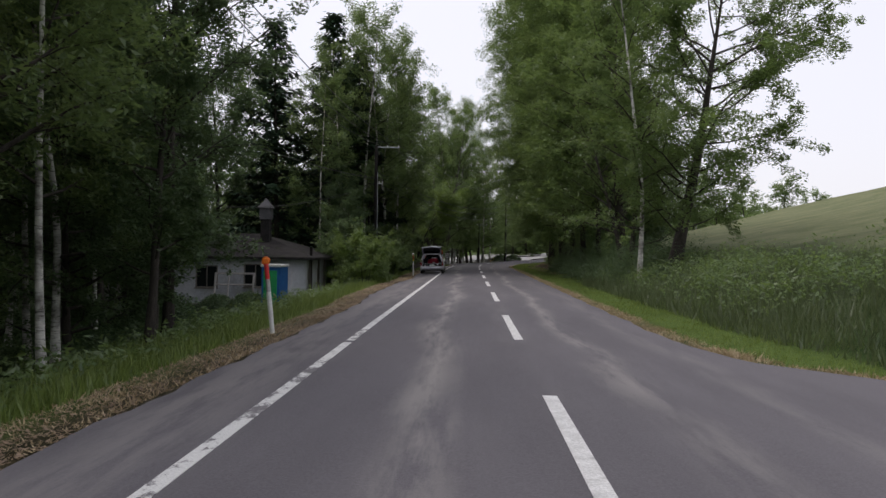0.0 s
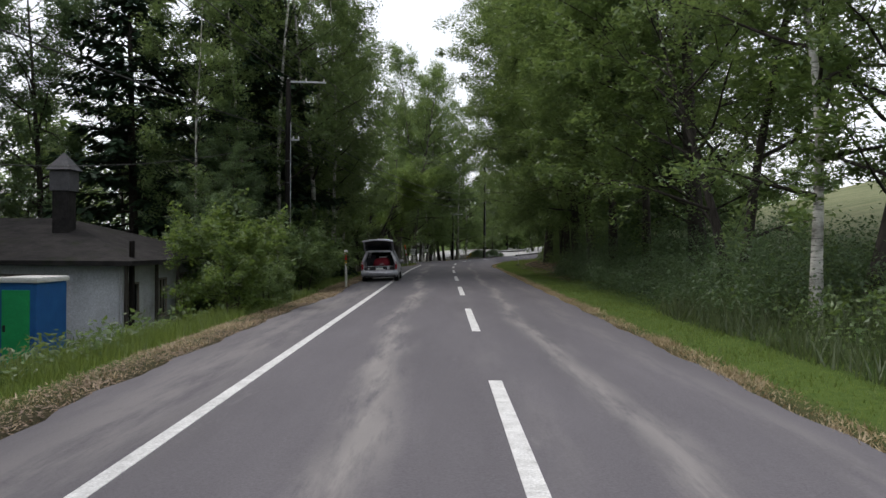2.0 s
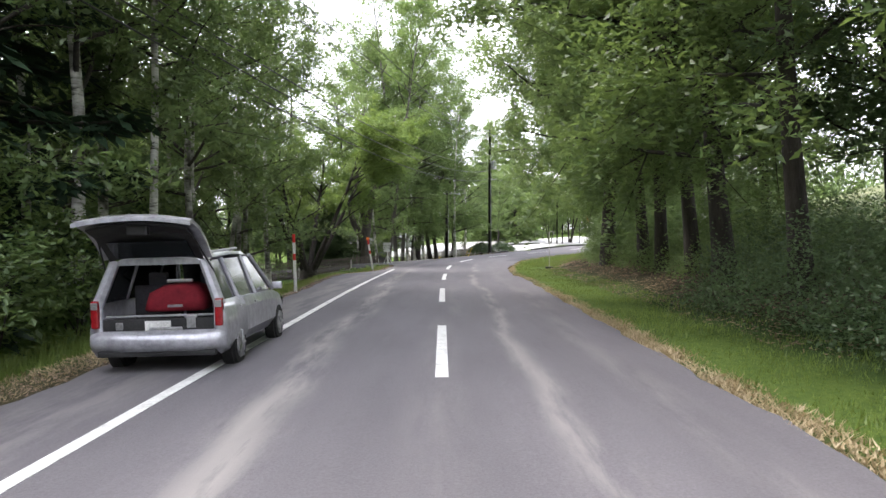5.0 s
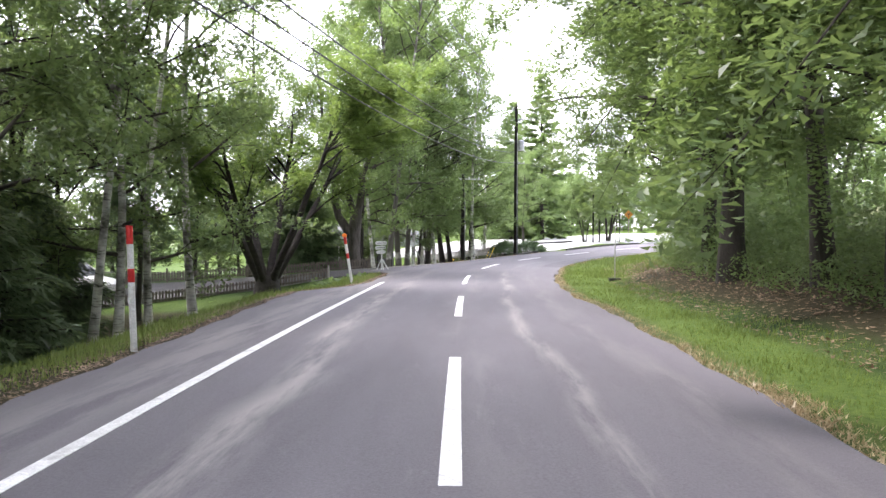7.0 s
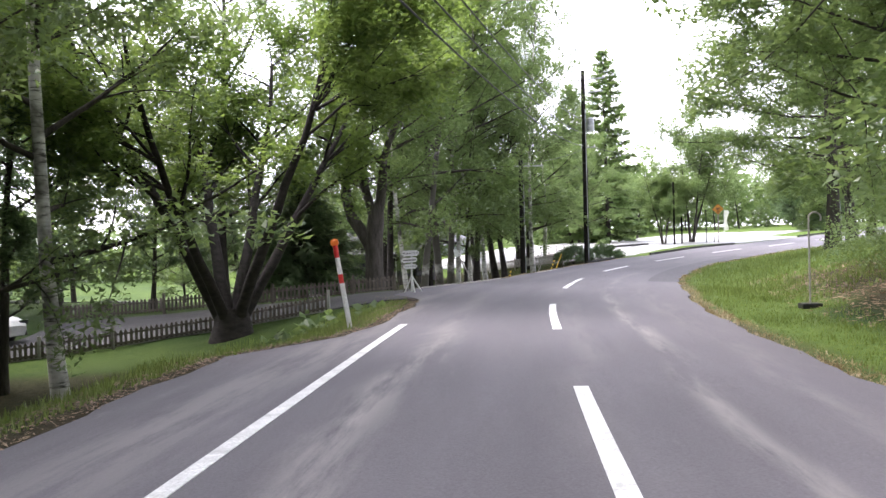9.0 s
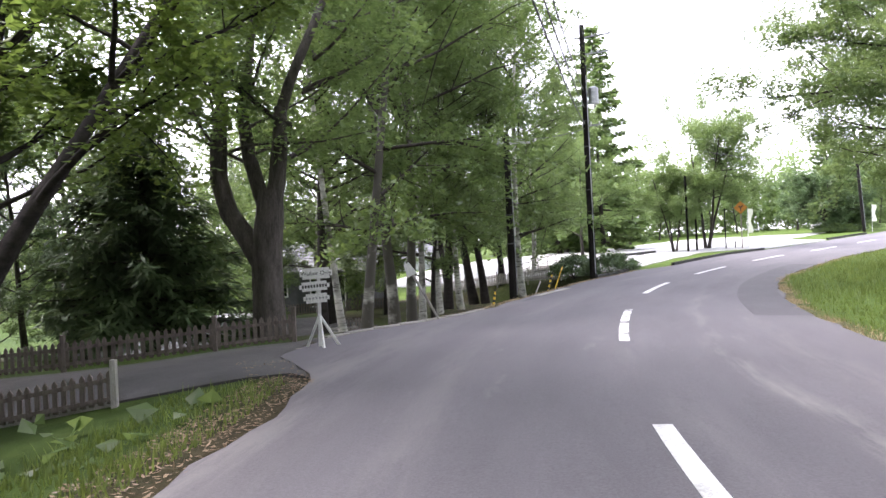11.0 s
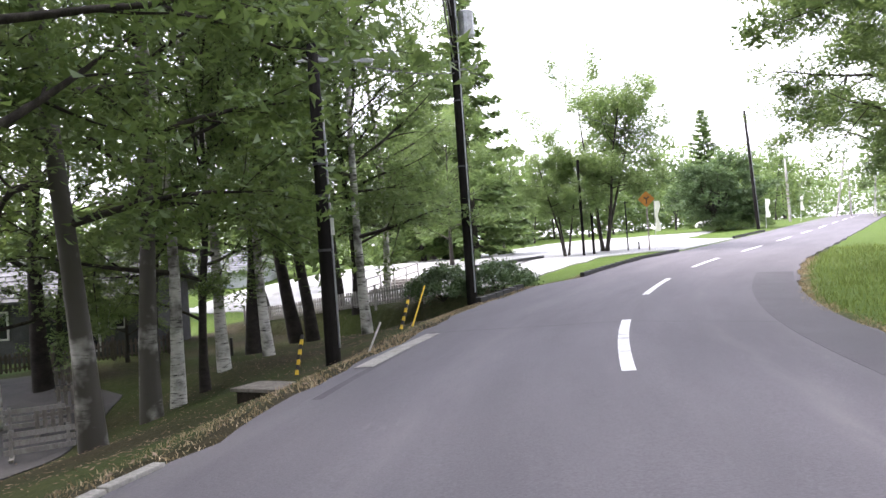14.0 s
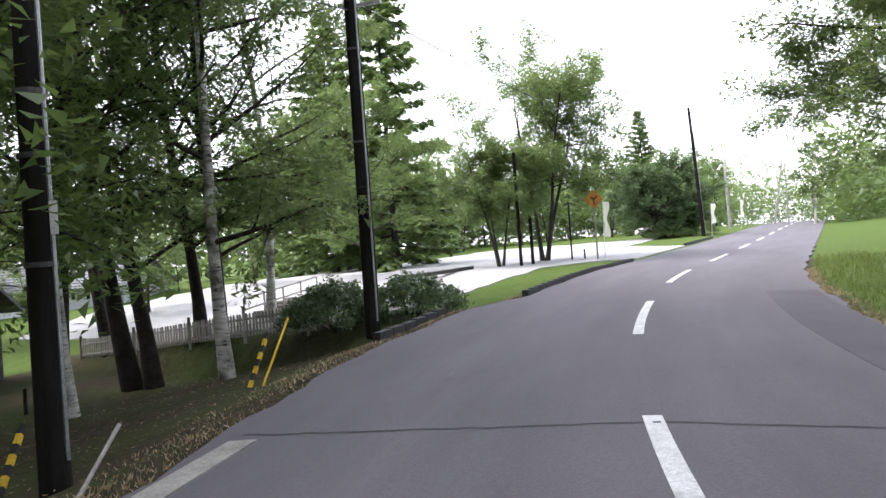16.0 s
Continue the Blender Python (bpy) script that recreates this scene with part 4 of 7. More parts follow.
def blades(name, n, s0, s1, lo, hi, side, h0, h1, mat, label, seed, w=0.012, lean=0.5, taller=0.0):
    rng = np.random.default_rng(seed)
    x, y, s, e = strip_points(rng, n, s0, s1, lo, hi, side)
    patch = 0.5 + 0.5 * wobble(x, y, 1.7)
    keep = rng.random(n) < 0.45 + 0.55 * patch
    x, y, e, patch = x[keep], y[keep], e[keep], patch[keep]
    n = len(x)
    z = ground_z(x, y)
    h = (h0 + (h1 - h0) * rng.random(n) ** 2) * (0.6 + 0.6 * patch) * (1 + taller * e)
    a = rng.random(n) * 6.283
    t = rng.random(n) * lean * h
    b = rng.random(n) * 6.283
    base = np.stack([x, y, z - 0.02], 1)
    side_v = np.stack([np.cos(a), np.sin(a), np.zeros(n)], 1) * (w * (0.7 + 0.8 * rng.random(n)))[:, None]
    top = base + np.stack([np.cos(b) * t, np.sin(b) * t, h], 1)
    v = np.stack([base - side_v, base + side_v, top], 1).reshape(-1, 3)
    i = np.arange(n)[:, None] * 3
    ob = mesh_object(name, v, np.hstack([i, i + 1, i + 2]), mat)
    return tagged(ob, label, "grass", kind="stuff")


def litter(name, n, s0, s1, lo, hi, side, size, mat, label, seed):
    rng = np.random.default_rng(seed)
    x, y, s, e = strip_points(rng, n, s0, s1, lo, hi, side)
    keep = rng.random(n) < 0.3 + 0.7 * (0.5 + 0.5 * wobble(x, y, 2.3))
    x, y = x[keep], y[keep]
    z = ground_z(x, y) + 0.02
    v, f = leaf_cloud(rng, np.stack([x, y, z], 1), np.full(len(x), 0.03), 1, size, flat=0.85, aspect=0.35)
    return tagged(mesh_object(name, v, f, mat), label, "leaf litter", kind="stuff")


def brush(name, n, s0, s1, lo, hi, side, h0, h1, per, size, mat, label, seed, width=0.4, aspect=0.5):
    """Low leafy growth: many clumps on the ground."""
    rng = np.random.default_rng(seed)
    x, y, s, e = strip_points(rng, n, s0, s1, lo, hi, side)
    z = ground_z(x, y)
    top = (h0 + (h1 - h0) * rng.random(n)) * (0.6 + 0.6 * (0.5 + 0.5 * wobble(x, y, 0.8))) * np.clip(0.45 + (e - lo) / 1.5, 0.3, 1)
    zz = z + top * rng.random(n) ** 0.6
    v, f = leaf_cloud(rng, np.stack([x, y, zz], 1), np.full(n, width), per, size, flat=0.5, aspect=aspect, droop=0.15)
    return tagged(mesh_object(name, v, f, mat), label, "undergrowth", kind="stuff")


blades("field_grass", 40000, 6, 36, 1.8, 9.0, 1, 0.2, 0.75, M_BANKGRASS, "tall rough grass on the field bank", 40, 0.014, 0.7)
blades("verge_grass", 75000, -2, 62, 1.0, 3.6, -1, 0.08, 0.3, M_GRASS, "long green grass on the verge beside the asphalt", 41, 0.011, 0.6, 0.25)
blades("verge_grass", 70000, 3, 92, 0.35, 2.8, 1, 0.03, 0.11, M_GRASS, "short bright green grass along the road edge", 42, 0.011, 0.6, 0.1)
blades("verge_grass", 45000, 86, 132, 0.25, 8.0, 1, 0.06, 0.28, M_GRASS, "sunny grass on the knoll inside the bend", 43, 0.014, 0.6)
blades("verge_grass", 22000, 62, 88, 0.3, 2.0, -1, 0.05, 0.22, M_GRASS, "thin grass under the birches", 44, 0.011, 0.6)
blades("dry_grass", 46000, -2, 62, 0.1, 1.15, -1, 0.02, 0.08, M_DRYGRASS, "dry straw-coloured grass at the edge of the asphalt", 45, 0.011, 2.4)
blades("dry_grass", 30000, 6, 64, -0.06, 0.5, 1, 0.02, 0.1, M_DRYGRASS, "pale straw matted along the road edge", 56, 0.012, 1.8)
blades("dry_grass", 34000, 6, 125, 0.0, 0.38, 1, 0.02, 0.09, M_DRYGRASS, "dry straw-coloured grass at the road edge", 46, 0.009, 1.6)
blades("dry_grass", 12000, 94, 122, 0.0, 1.4, -1, 0.02, 0.08, M_DRYGRASS, "dry grass along the crumbling road edge", 47, 0.009, 1.4)
litter("leaf_litter", 44000, -3, 90, -0.3, 0.9, -1, 0.06, M_LITTER, "brown dead leaves along the edge of the asphalt", 48)
litter("leaf_litter", 14000, 52, 94, 2.0, 6.5, 1, 0.12, M_LITTER, "brown dead leaves on the bare bank under the trees", 49)
litter("leaf_litter", 4500, 96, 118, 0.2, 9, -1, 0.07, M_LITTER, "brown leaves and moss on the garden bank", 50)
brush("undergrowth", 4200, 31, 60, 2.4, 6.5, 1, 0.5, 2.0, 20, 0.09, M_LEAF_DARK, "dark shaded undergrowth below the roadside trees", 51)
brush("undergrowth", 2400, 58, 86, 4.0, 7.5, 1, 0.5, 1.6, 16, 0.1, M_LEAF, "thin shaded brush at the top of the bare bank", 57)
brush("undergrowth", 3000, 60, 95, 4.6, 8.5, 1, 1.2, 3.4, 24, 0.1, M_LEAF_BIRCH, "pale leafy brush and saplings on top of the bank", 58, 0.5)
brush("undergrowth", 900, 14, 34, 2.6, 7.0, 1, 0.3, 1.3, 12, 0.12, M_LEAF, "green weeds and bushes on the field bank", 52)
brush("undergrowth", 1500, -2, 36, 1.8, 6.5, -1, 0.2, 0.7, 8, 0.14, M_LEAF, "weeds and young plants under the birches", 53)
brush("undergrowth", 1000, 44, 64, 2.0, 6.0, -1, 0.3, 1.0, 9, 0.17, M_LEAF, "leafy undergrowth at the edge of the wood", 54)
brush("butterbur_leaves", 34, 82.8, 87.2, 0.8, 3.4, -1, 0.08, 0.2, 3, 0.26, M_LEAF_BIRCH, "large pale butterbur leaves in the grass", 55, 0.2, 0.9)


# ---- more materials ----
def glass_dark():
    m, n, l, b = material("tinted_glass", 0.08, 0, 0.5)
    b.inputs["Base Color"].default_value = (0.015, 0.018, 0.02, 1)
    return m


M_GLASS = glass_dark()
M_WINDOW = glass_dark()
M_CARGREY = speckled("grey_car_paint", (0.4, 0.4, 0.44), (0.47, 0.47, 0.51), 0.6, 8, 0.32, 0.35, 0.5, relief=0)
M_CARGREY.node_tree.nodes["Principled BSDF"].inputs["Coat Weight"].default_value = 0.6
M_SEAT = speckled("dark_grey_upholstery", (0.035, 0.035, 0.04), (0.07, 0.07, 0.078), 6, 60, 0.9, relief=0.2)
M_CARSILVER = speckled("silver_car_paint", (0.42, 0.42, 0.44), (0.52, 0.52, 0.54), 1.5, 30, 0.28, 0.5, 0.5, relief=0)
M_BLACK = speckled("black_plastic", (0.012, 0.012, 0.013), (0.03, 0.03, 0.03), 4, 40, 0.6, relief=0.05)
M_RUBBER = speckled("tyre_rubber", (0.015, 0.015, 0.015), (0.035, 0.035, 0.035), 6, 50, 0.85, relief=0.2)
M_ALLOY = speckled("alloy_rim", (0.3, 0.3, 0.31), (0.5, 0.5, 0.51), 8, 50, 0.35, 0.8, relief=0)
M_TAILLIGHT = speckled("red_lamp_glass", (0.2, 0.006, 0.01), (0.34, 0.015, 0.02), 20, 90, 0.2, 0, 0.6, relief=0)
M_REDBAG = speckled("red_cloth", (0.16, 0.01, 0.02), (0.3, 0.02, 0.035), 5, 60, 0.8, relief=0.3)
M_BLUE = speckled("blue_plastic", (0.02, 0.1, 0.3), (0.03, 0.14, 0.38), 2, 40, 0.5, relief=0.05, dirt=(0.03, 0.1, 0.22))
M_GREEN = speckled("green_plastic", (0.02, 0.3, 0.1), (0.03, 0.4, 0.14), 2, 40, 0.5, relief=0.05)
M_ROOF = speckled("dark_roofing", (0.018, 0.017, 0.018), (0.048, 0.045, 0.044), 2, 30, 0.95, spec=0.1, relief=0.5, dirt=(0.02, 0.024, 0.014))
M_PLASTER = speckled("white_plaster", (0.5, 0.52, 0.56), (0.66, 0.68, 0.72), 1.2, 25, 0.9, relief=0.2, dirt=(0.3, 0.3, 0.3))
M_WOODGREY = speckled("weathered_wood", (0.16, 0.14, 0.12), (0.33, 0.3, 0.27), 4, 30, 0.9, relief=0.4, stretch=(3, 3, 0.6))
M_FENCE = speckled("fence_boards", (0.09, 0.075, 0.065), (0.26, 0.22, 0.2), 3, 30, 0.85, relief=0.3, stretch=(3, 3, 0.6))
M_FENCEWHITE = speckled("pale_fence_boards", (0.3, 0.28, 0.26), (0.5, 0.48, 0.45), 3, 30, 0.85, relief=0.3, stretch=(3, 3, 0.6))
M_YELLOW = speckled("yellow_paint", (0.6, 0.38, 0.02), (0.75, 0.5, 0.04), 6, 40, 0.6, relief=0.1, dirt=(0.3, 0.2, 0.04))
M_WALLGREY = speckled("grey_siding", (0.06, 0.06, 0.066), (0.12, 0.12, 0.128), 1.5, 30, 0.85, relief=0.2)
M_ROOFTILE = speckled("grey_roof_tiles", (0.11, 0.115, 0.125), (0.22, 0.225, 0.24), 2.5, 30, 0.7, relief=0.4)
M_FLAG = speckled("pale_flag_cloth", (0.75, 0.77, 0.6), (0.85, 0.87, 0.72), 4, 40, 0.8, relief=0.1)
M_DRAINDARK = speckled("drain_opening_dark", (0.02, 0.016, 0.012), (0.06, 0.045, 0.035), 3, 20, 0.95, relief=0.6)


def prism(bm, poly, y0, y1):
    """Extrude a polygon given in x, z along y."""
    a = [bm.verts.new((x, y0, z)) for x, z in poly]
    b = [bm.verts.new((x, y1, z)) for x, z in poly]
    n = len(poly)
    bm.faces.new(a)
    bm.faces.new(b[::-1])
    for i in range(n):
        bm.faces.new((a[i], b[i], b[(i + 1) % n], a[(i + 1) % n]))
    bmesh.ops.recalc_face_normals(bm, faces=bm.faces)


def slab(bm, quad, t):
    """A thick sheet through four corners."""
    q = [Vector(p) for p in quad]
    n = (q[1] - q[0]).cross(q[3] - q[0]).normalized() * t
    a = [bm.verts.new(p) for p in q]
    b = [bm.verts.new(p + n) for p in q]
    bm.faces.new(a[::-1])
    bm.faces.new(b)
    for i in range(4):
        bm.faces.new((a[i], a[(i + 1) % 4], b[(i + 1) % 4], b[i]))
    bmesh.ops.recalc_face_normals(bm, faces=bm.faces)


def shell(sections):
    """A closed loft through sections of equal point count; verts and faces."""
    k = len(sections[0])
    v = np.array([p for s in sections for p in s], float)
    f = [(i * k + j, i * k + (j + 1) % k, (i + 1) * k + (j + 1) % k, (i + 1) * k + j) for i in range(len(sections) - 1) for j in range(k)]
    f += [tuple(range(k))[::-1], tuple(range((len(sections) - 1) * k, len(sections) * k))]
    return v, f


# ---- cars ----
def wheel(parent, x, y, r=0.335):
    bm = bmesh.new()
    bmesh.ops.create_cone(bm, cap_ends=True, segments=24, radius1=r, radius2=r, depth=0.2, matrix=pose(x, y, r, 0, 90, 0))
    es = [e for e in bm.edges if abs(abs(e.verts[0].co.x - x) - 0.1) < 1e-3 and abs(e.verts[0].co.x - e.verts[1].co.x) < 1e-3]
    bmesh.ops.bevel(bm, geom=es, offset=0.04, segments=2, affect="EDGES")
    w = part("wheel", bm, M_RUBBER, parent, "black rubber tyre")
    bm = bmesh.new()
    out = math.copysign(0.1, x)
    bmesh.ops.create_cone(bm, cap_ends=True, segments=20, radius1=r * 0.62, radius2=r * 0.55, depth=0.03, matrix=pose(x + out, y, r, 0, 90, 0))
    for i in range(5):
        a = i * 1.2566
        rod(bm, (x + out * 1.1, y, r), (x + out * 1.15, y + 0.55 * r * math.cos(a), r + 0.55 * r * math.sin(a)), 0.028, 0.02, 6)
    part("rim", bm, M_ALLOY, w, "spoked metal rim")


def make_car(name, m, paint, label, open_gate):
    car = thing(name, m, label, "car", "parked cars")
    W, L = 0.85, 2.15

    def sec(y, z0, zb, w, top):
        return [(-w * 0.86, y, z0), (-w, y, z0 + 0.16), (-w, y, zb - 0.14), (-w * 0.95, y, zb), (-w * 0.55, y, top), (w * 0.55, y, top), (w * 0.95, y, zb), (w, y, zb - 0.14), (w, y, z0 + 0.16), (w * 0.86, y, z0)]
    y_rear = -0.95 if open_gate else -L + 0.02
    secs = [sec(y_rear, 0.3, 0.95, W, 0.98), sec(-0.6, 0.3, 0.95, W, 0.98), sec(0.7, 0.3, 0.93, W, 0.96), sec(1.1, 0.3, 0.9, W, 0.95), sec(1.7, 0.3, 0.8, W * 0.97, 0.86), sec(2.05, 0.26, 0.68, W * 0.88, 0.74), sec(2.2, 0.3, 0.56, W * 0.7, 0.6)]
    v, f = shell(secs)
    mesh_object("body", v, f, paint, car, smooth=False)
    if open_gate:
        for sx in (-1, 1):
            v, f = shell([[(sx * x, y, z) for x, z in ((0.72, 0.36), (0.8, 0.3), (0.86, 0.42), (0.87, 0.62), (0.84, 0.86), (0.78, 0.97), (0.72, 0.97))] for y in (-2.1, -2.0, -1.5, -0.94)])
            mesh_object("quarter_panel", v, f, paint, car, smooth=True)
            bm = bmesh.new()
            rod(bm, (sx * 0.56, -1.9, 1.6), (sx * 0.56, -0.3, 1.64), 0.018, None, 8)
            part("roof_rail", bm, M_STEEL, car, "grey metal roof rail")
        bm = bmesh.new()
        box(bm, 0, -1.5, 0.52, 1.5, 1.2, 0.05)
        box(bm, 0, -2.06, 0.66, 1.42, 0.05, 0.22, 0.01)
        part("cargo_bay", bm, M_BLACK, car, "dark open cargo bay")
        for sx in (-0.36, 0.36):
            bm = bmesh.new()
            box(bm, sx, -1.02, 0.85, 0.66, 0.12, 0.62, 0.05)
            box(bm, sx, -1.02, 1.24, 0.26, 0.1, 0.18, 0.04)
            part("seat_back", bm, M_SEAT, car, "dark grey folded seat back")
        bm = bmesh.new()
        v, f = shell([[(0.06 + w * (0.42 * c + 0.05 * c * n), y, 1.0 + h * n) for c, n in ((-1, -0.16), (-0.86, -0.19), (0.86, -0.19), (1, -0.16), (1.0, 0.02), (0.84, 0.15), (0.5, 0.21), (0.1, 0.2), (-0.4, 0.17), (-0.8, 0.08))] for y, w, h in ((-1.72, 0.8, 0.75), (-1.68, 0.92, 0.92), (-1.5, 1.0, 1.0), (-1.25, 0.95, 0.95), (-1.18, 0.8, 0.75))])
        mesh_object("red_bag", v, f, M_REDBAG, car, smooth=True, label="large red bag in the cargo bay")
        box(bm, 0.1, -1.72, 0.9, 0.2, 0.02, 0.035, 0.005)
        box(bm, 0.14, -1.62, 1.23, 0.34, 0.05, 0.045, 0.015)
        part("bag_strap", bm, M_ALLOY, car, "pale strap of the red bag")
        for x, y, z, w, h in ((-0.5, -1.95, 0.68, 0.1, 0.1), (0.42, -1.95, 0.72, 0.12, 0.16), (0.1, -1.98, 0.6, 0.42, 0.12)):
            bm = bmesh.new()
            box(bm, x, y - 0.1, z, w, 0.08, h, 0.015)
            part("loose_box", bm, M_ALLOY, car, "small pale box")
        bm = bmesh.new()
        box(bm, 0, -2.0, 0.8, 1.4, 0.04, 0.025, 0.005)
        part("cargo_rail", bm, M_STEEL, car)
        def gate_skin(lift, thick, rows, half):
            secs = []
            for y, z in rows:
                xs = [half * k / 4 for k in range(-4, 5)]
                top = [(x, y, z + lift + 0.07 * (1 - (x / half) ** 2)) for x in xs]
                secs.append(top + [(x, y, p - thick) for x, _, p in top[::-1]])
            return shell(secs)
        v, f = gate_skin(0, 0.05, ((-2.02, 1.58), (-2.25, 1.78), (-2.5, 1.93), (-2.8, 2.02), (-2.9, 1.99)), 0.7)
        g = mesh_object("tailgate", v, f, paint, car, label="raised tailgate")
        v, f = gate_skin(-0.055, 0.03, ((-2.06, 1.6), (-2.27, 1.76), (-2.5, 1.9), (-2.74, 1.98)), 0.6)
        mesh_object("inner_panel", v, f, M_BLACK, g)
        bm = bmesh.new()
        box(bm, 0, -2.66, 1.9, 0.26, 0.1, 0.12, 0.03)
        part("latch", bm, M_BLACK, g)
        bm = bmesh.new()
        slab(bm, ((-0.5, -2.1, 1.565), (0.5, -2.1, 1.565), (0.5, -2.4, 1.76), (-0.5, -2.4, 1.76)), 0.012)
        part("rear_window", bm, M_GLASS, g)
        for sx in (-1, 1):
            bm = bmesh.new()
            rod(bm, (sx * 0.7, -1.95, 1.35), (sx * 0.6, -2.4, 1.78), 0.012, None, 6)
            part("gas_strut", bm, M_BLACK, car)
    else:
        bm = bmesh.new()
        slab(bm, ((-0.62, -2.15, 0.98), (0.62, -2.15, 0.98), (0.55, -1.85, 1.42), (-0.55, -1.85, 1.42)), 0.03)
        part("rear_window", bm, M_GLASS, car)
        bm = bmesh.new()
        box(bm, 0, -2.14, 0.76, 1.2, 0.05, 0.36, 0.02)
        part("tailgate", bm, paint, car)
        bm = bmesh.new()
        box(bm, 0, -2.05, 1.53, 1.06, 0.28, 0.04, 0.015)
        part("spoiler", bm, paint, car)
        bm = bmesh.new()
        box(bm, 0, -2.18, 0.9, 0.5, 0.03, 0.03, 0.008)
        part("gate_trim", bm, M_STEEL, car, "bright trim bar above the plate")
    v, f = shell([[(x, y0 * (1 - 0.06 * abs(x / 0.86) ** 3), z) for y0, z in ((-2.02, 0.34), (-2.2, 0.36), (-2.28, 0.46), (-2.27, 0.56), (-2.18, 0.62), (-2.02, 0.62))] for x in (-0.86, -0.8, -0.66, -0.4, 0, 0.4, 0.66, 0.8, 0.86)])
    mesh_object("rear_bumper", v, f, paint, car, smooth=True)
    bm = bmesh.new()
    box(bm, 0, -2.12, 0.33, 1.5, 0.12, 0.07, 0.02)
    part("rear_trim", bm, M_BLACK, car)
    bm = bmesh.new()
    box(bm, 0, 2.1, 0.32, 1.3, 0.16, 0.1, 0.03)
    part("front_trim", bm, M_BLACK, car)
    # roof, pillars and glass
    roof = [[(-0.5, y, z), (-0.58, y, z - 0.05), (-0.54, y, z - 0.07), (0.54, y, z - 0.07), (0.58, y, z - 0.05), (0.5, y, z), (0.0, y, z + 0.03)] for y, z in ((-2.02, 1.53), (-1.6, 1.58), (-0.6, 1.61), (0.2, 1.58), (0.45, 1.53))]
    v, f = shell(roof)
    mesh_object("roof", v, f, paint, car)
    for sx in (-1, 1):
        for (y0, y1, r) in ((1.12, 0.42, 0.035), (-0.15, -0.15, 0.035), (-1.15, -1.2, 0.035), (-2.05, -1.98, 0.075)):
            bm = bmesh.new()
            rod(bm, (sx * 0.79, y0, 0.93), (sx * 0.57, y1, 1.52), r, r * 0.9, 8)
            part("pillar", bm, paint, car)
        bm = bmesh.new()
        slab(bm, ((sx * 0.77, 1.0, 0.95), (sx * 0.77, -0.13, 0.95), (sx * 0.57, -0.13, 1.5), (sx * 0.57, 0.42, 1.5)), 0.012)
        part("front_window", bm, M_GLASS, car)
        bm = bmesh.new()
        slab(bm, ((sx * 0.77, -0.17, 0.95), (sx * 0.77, -1.13, 0.95), (sx * 0.57, -1.18, 1.5), (sx * 0.57, -0.17, 1.5)), 0.012)
        part("rear_side_window", bm, M_GLASS, car)
        bm = bmesh.new()
        slab(bm, ((sx * 0.77, -1.19, 0.95), (sx * 0.77, -2.0, 0.95), (sx * 0.57, -1.95, 1.48), (sx * 0.57, -1.24, 1.5)), 0.012)
        part("quarter_window", bm, M_GLASS, car)
        bm = bmesh.new()
        if open_gate:
            box(bm, sx * 0.79, -2.09, 0.84, 0.1, 0.12, 0.36, 0.03)
        else:
            box(bm, sx * 0.72, -2.08, 0.86, 0.28, 0.22, 0.17, 0.04)
        lamp = part("tail_lamp", bm, M_TAILLIGHT, car, "red tail lamp")
        bm = bmesh.new()
        box(bm, sx * (0.79 if open_gate else 0.66), -2.148 if open_gate else -2.185, 0.95 if open_gate else 0.86, 0.085, 0.02, 0.09, 0.008)
        part("reversing_lens", bm, M_ALLOY, lamp, "pale lens of the tail lamp")
        bm = bmesh.new()
        box(bm, sx * 0.93, 0.85, 1.0, 0.16, 0.1, 0.12, 0.03)
        part("door_mirror", bm, paint, car)
        bm = bmesh.new()
        box(bm, sx * 0.6, 2.02, 0.66, 0.34, 0.2, 0.13, 0.04)
        part("headlamp", bm, M_GLASS, car)
        for y in (-0.35, -1.2):
            bm = bmesh.new()
            box(bm, sx * 0.86, y, 0.84, 0.025, 0.16, 0.025, 0.008)
            part("door_handle", bm, paint, car)
        wheel(car, sx * 0.76, -1.35)
        wheel(car, sx * 0.76, 1.3)
    bm = bmesh.new()
    slab(bm, ((-0.68, 1.12, 0.95), (0.68, 1.12, 0.95), (0.52, 0.46, 1.52), (-0.52, 0.46, 1.52)), 0.015)
    part("windscreen", bm, M_GLASS, car)
    bm = bmesh.new()
    box(bm, 0, -2.26 if not open_gate else -2.1, 0.66, 0.33, 0.012, 0.165, 0.004)
    part("number_plate", bm, M_WHITE, car, "plain white number plate")
    return car


make_car("minivan", pose(-3.5, 53.0, -0.2, 0, -1.5, 0.5) @ Matrix.Scale(0.96, 4), M_CARGREY, "grey minivan parked on the shoulder with its tailgate raised", True)
make_car("station_wagon", pose(-10.8, 109.0, gz(-10.4, 108.6) + 0.02, 0, 0, 52), M_CARSILVER, "silver station wagon parked in the garden yard", False)
make_car("sedan_car", pose(-17.2, 89.0, gz(-17.2, 89.0) + 0.03, 0, 0, 262), M_WHITE, "pale silver car parked beyond the picket fence", False)


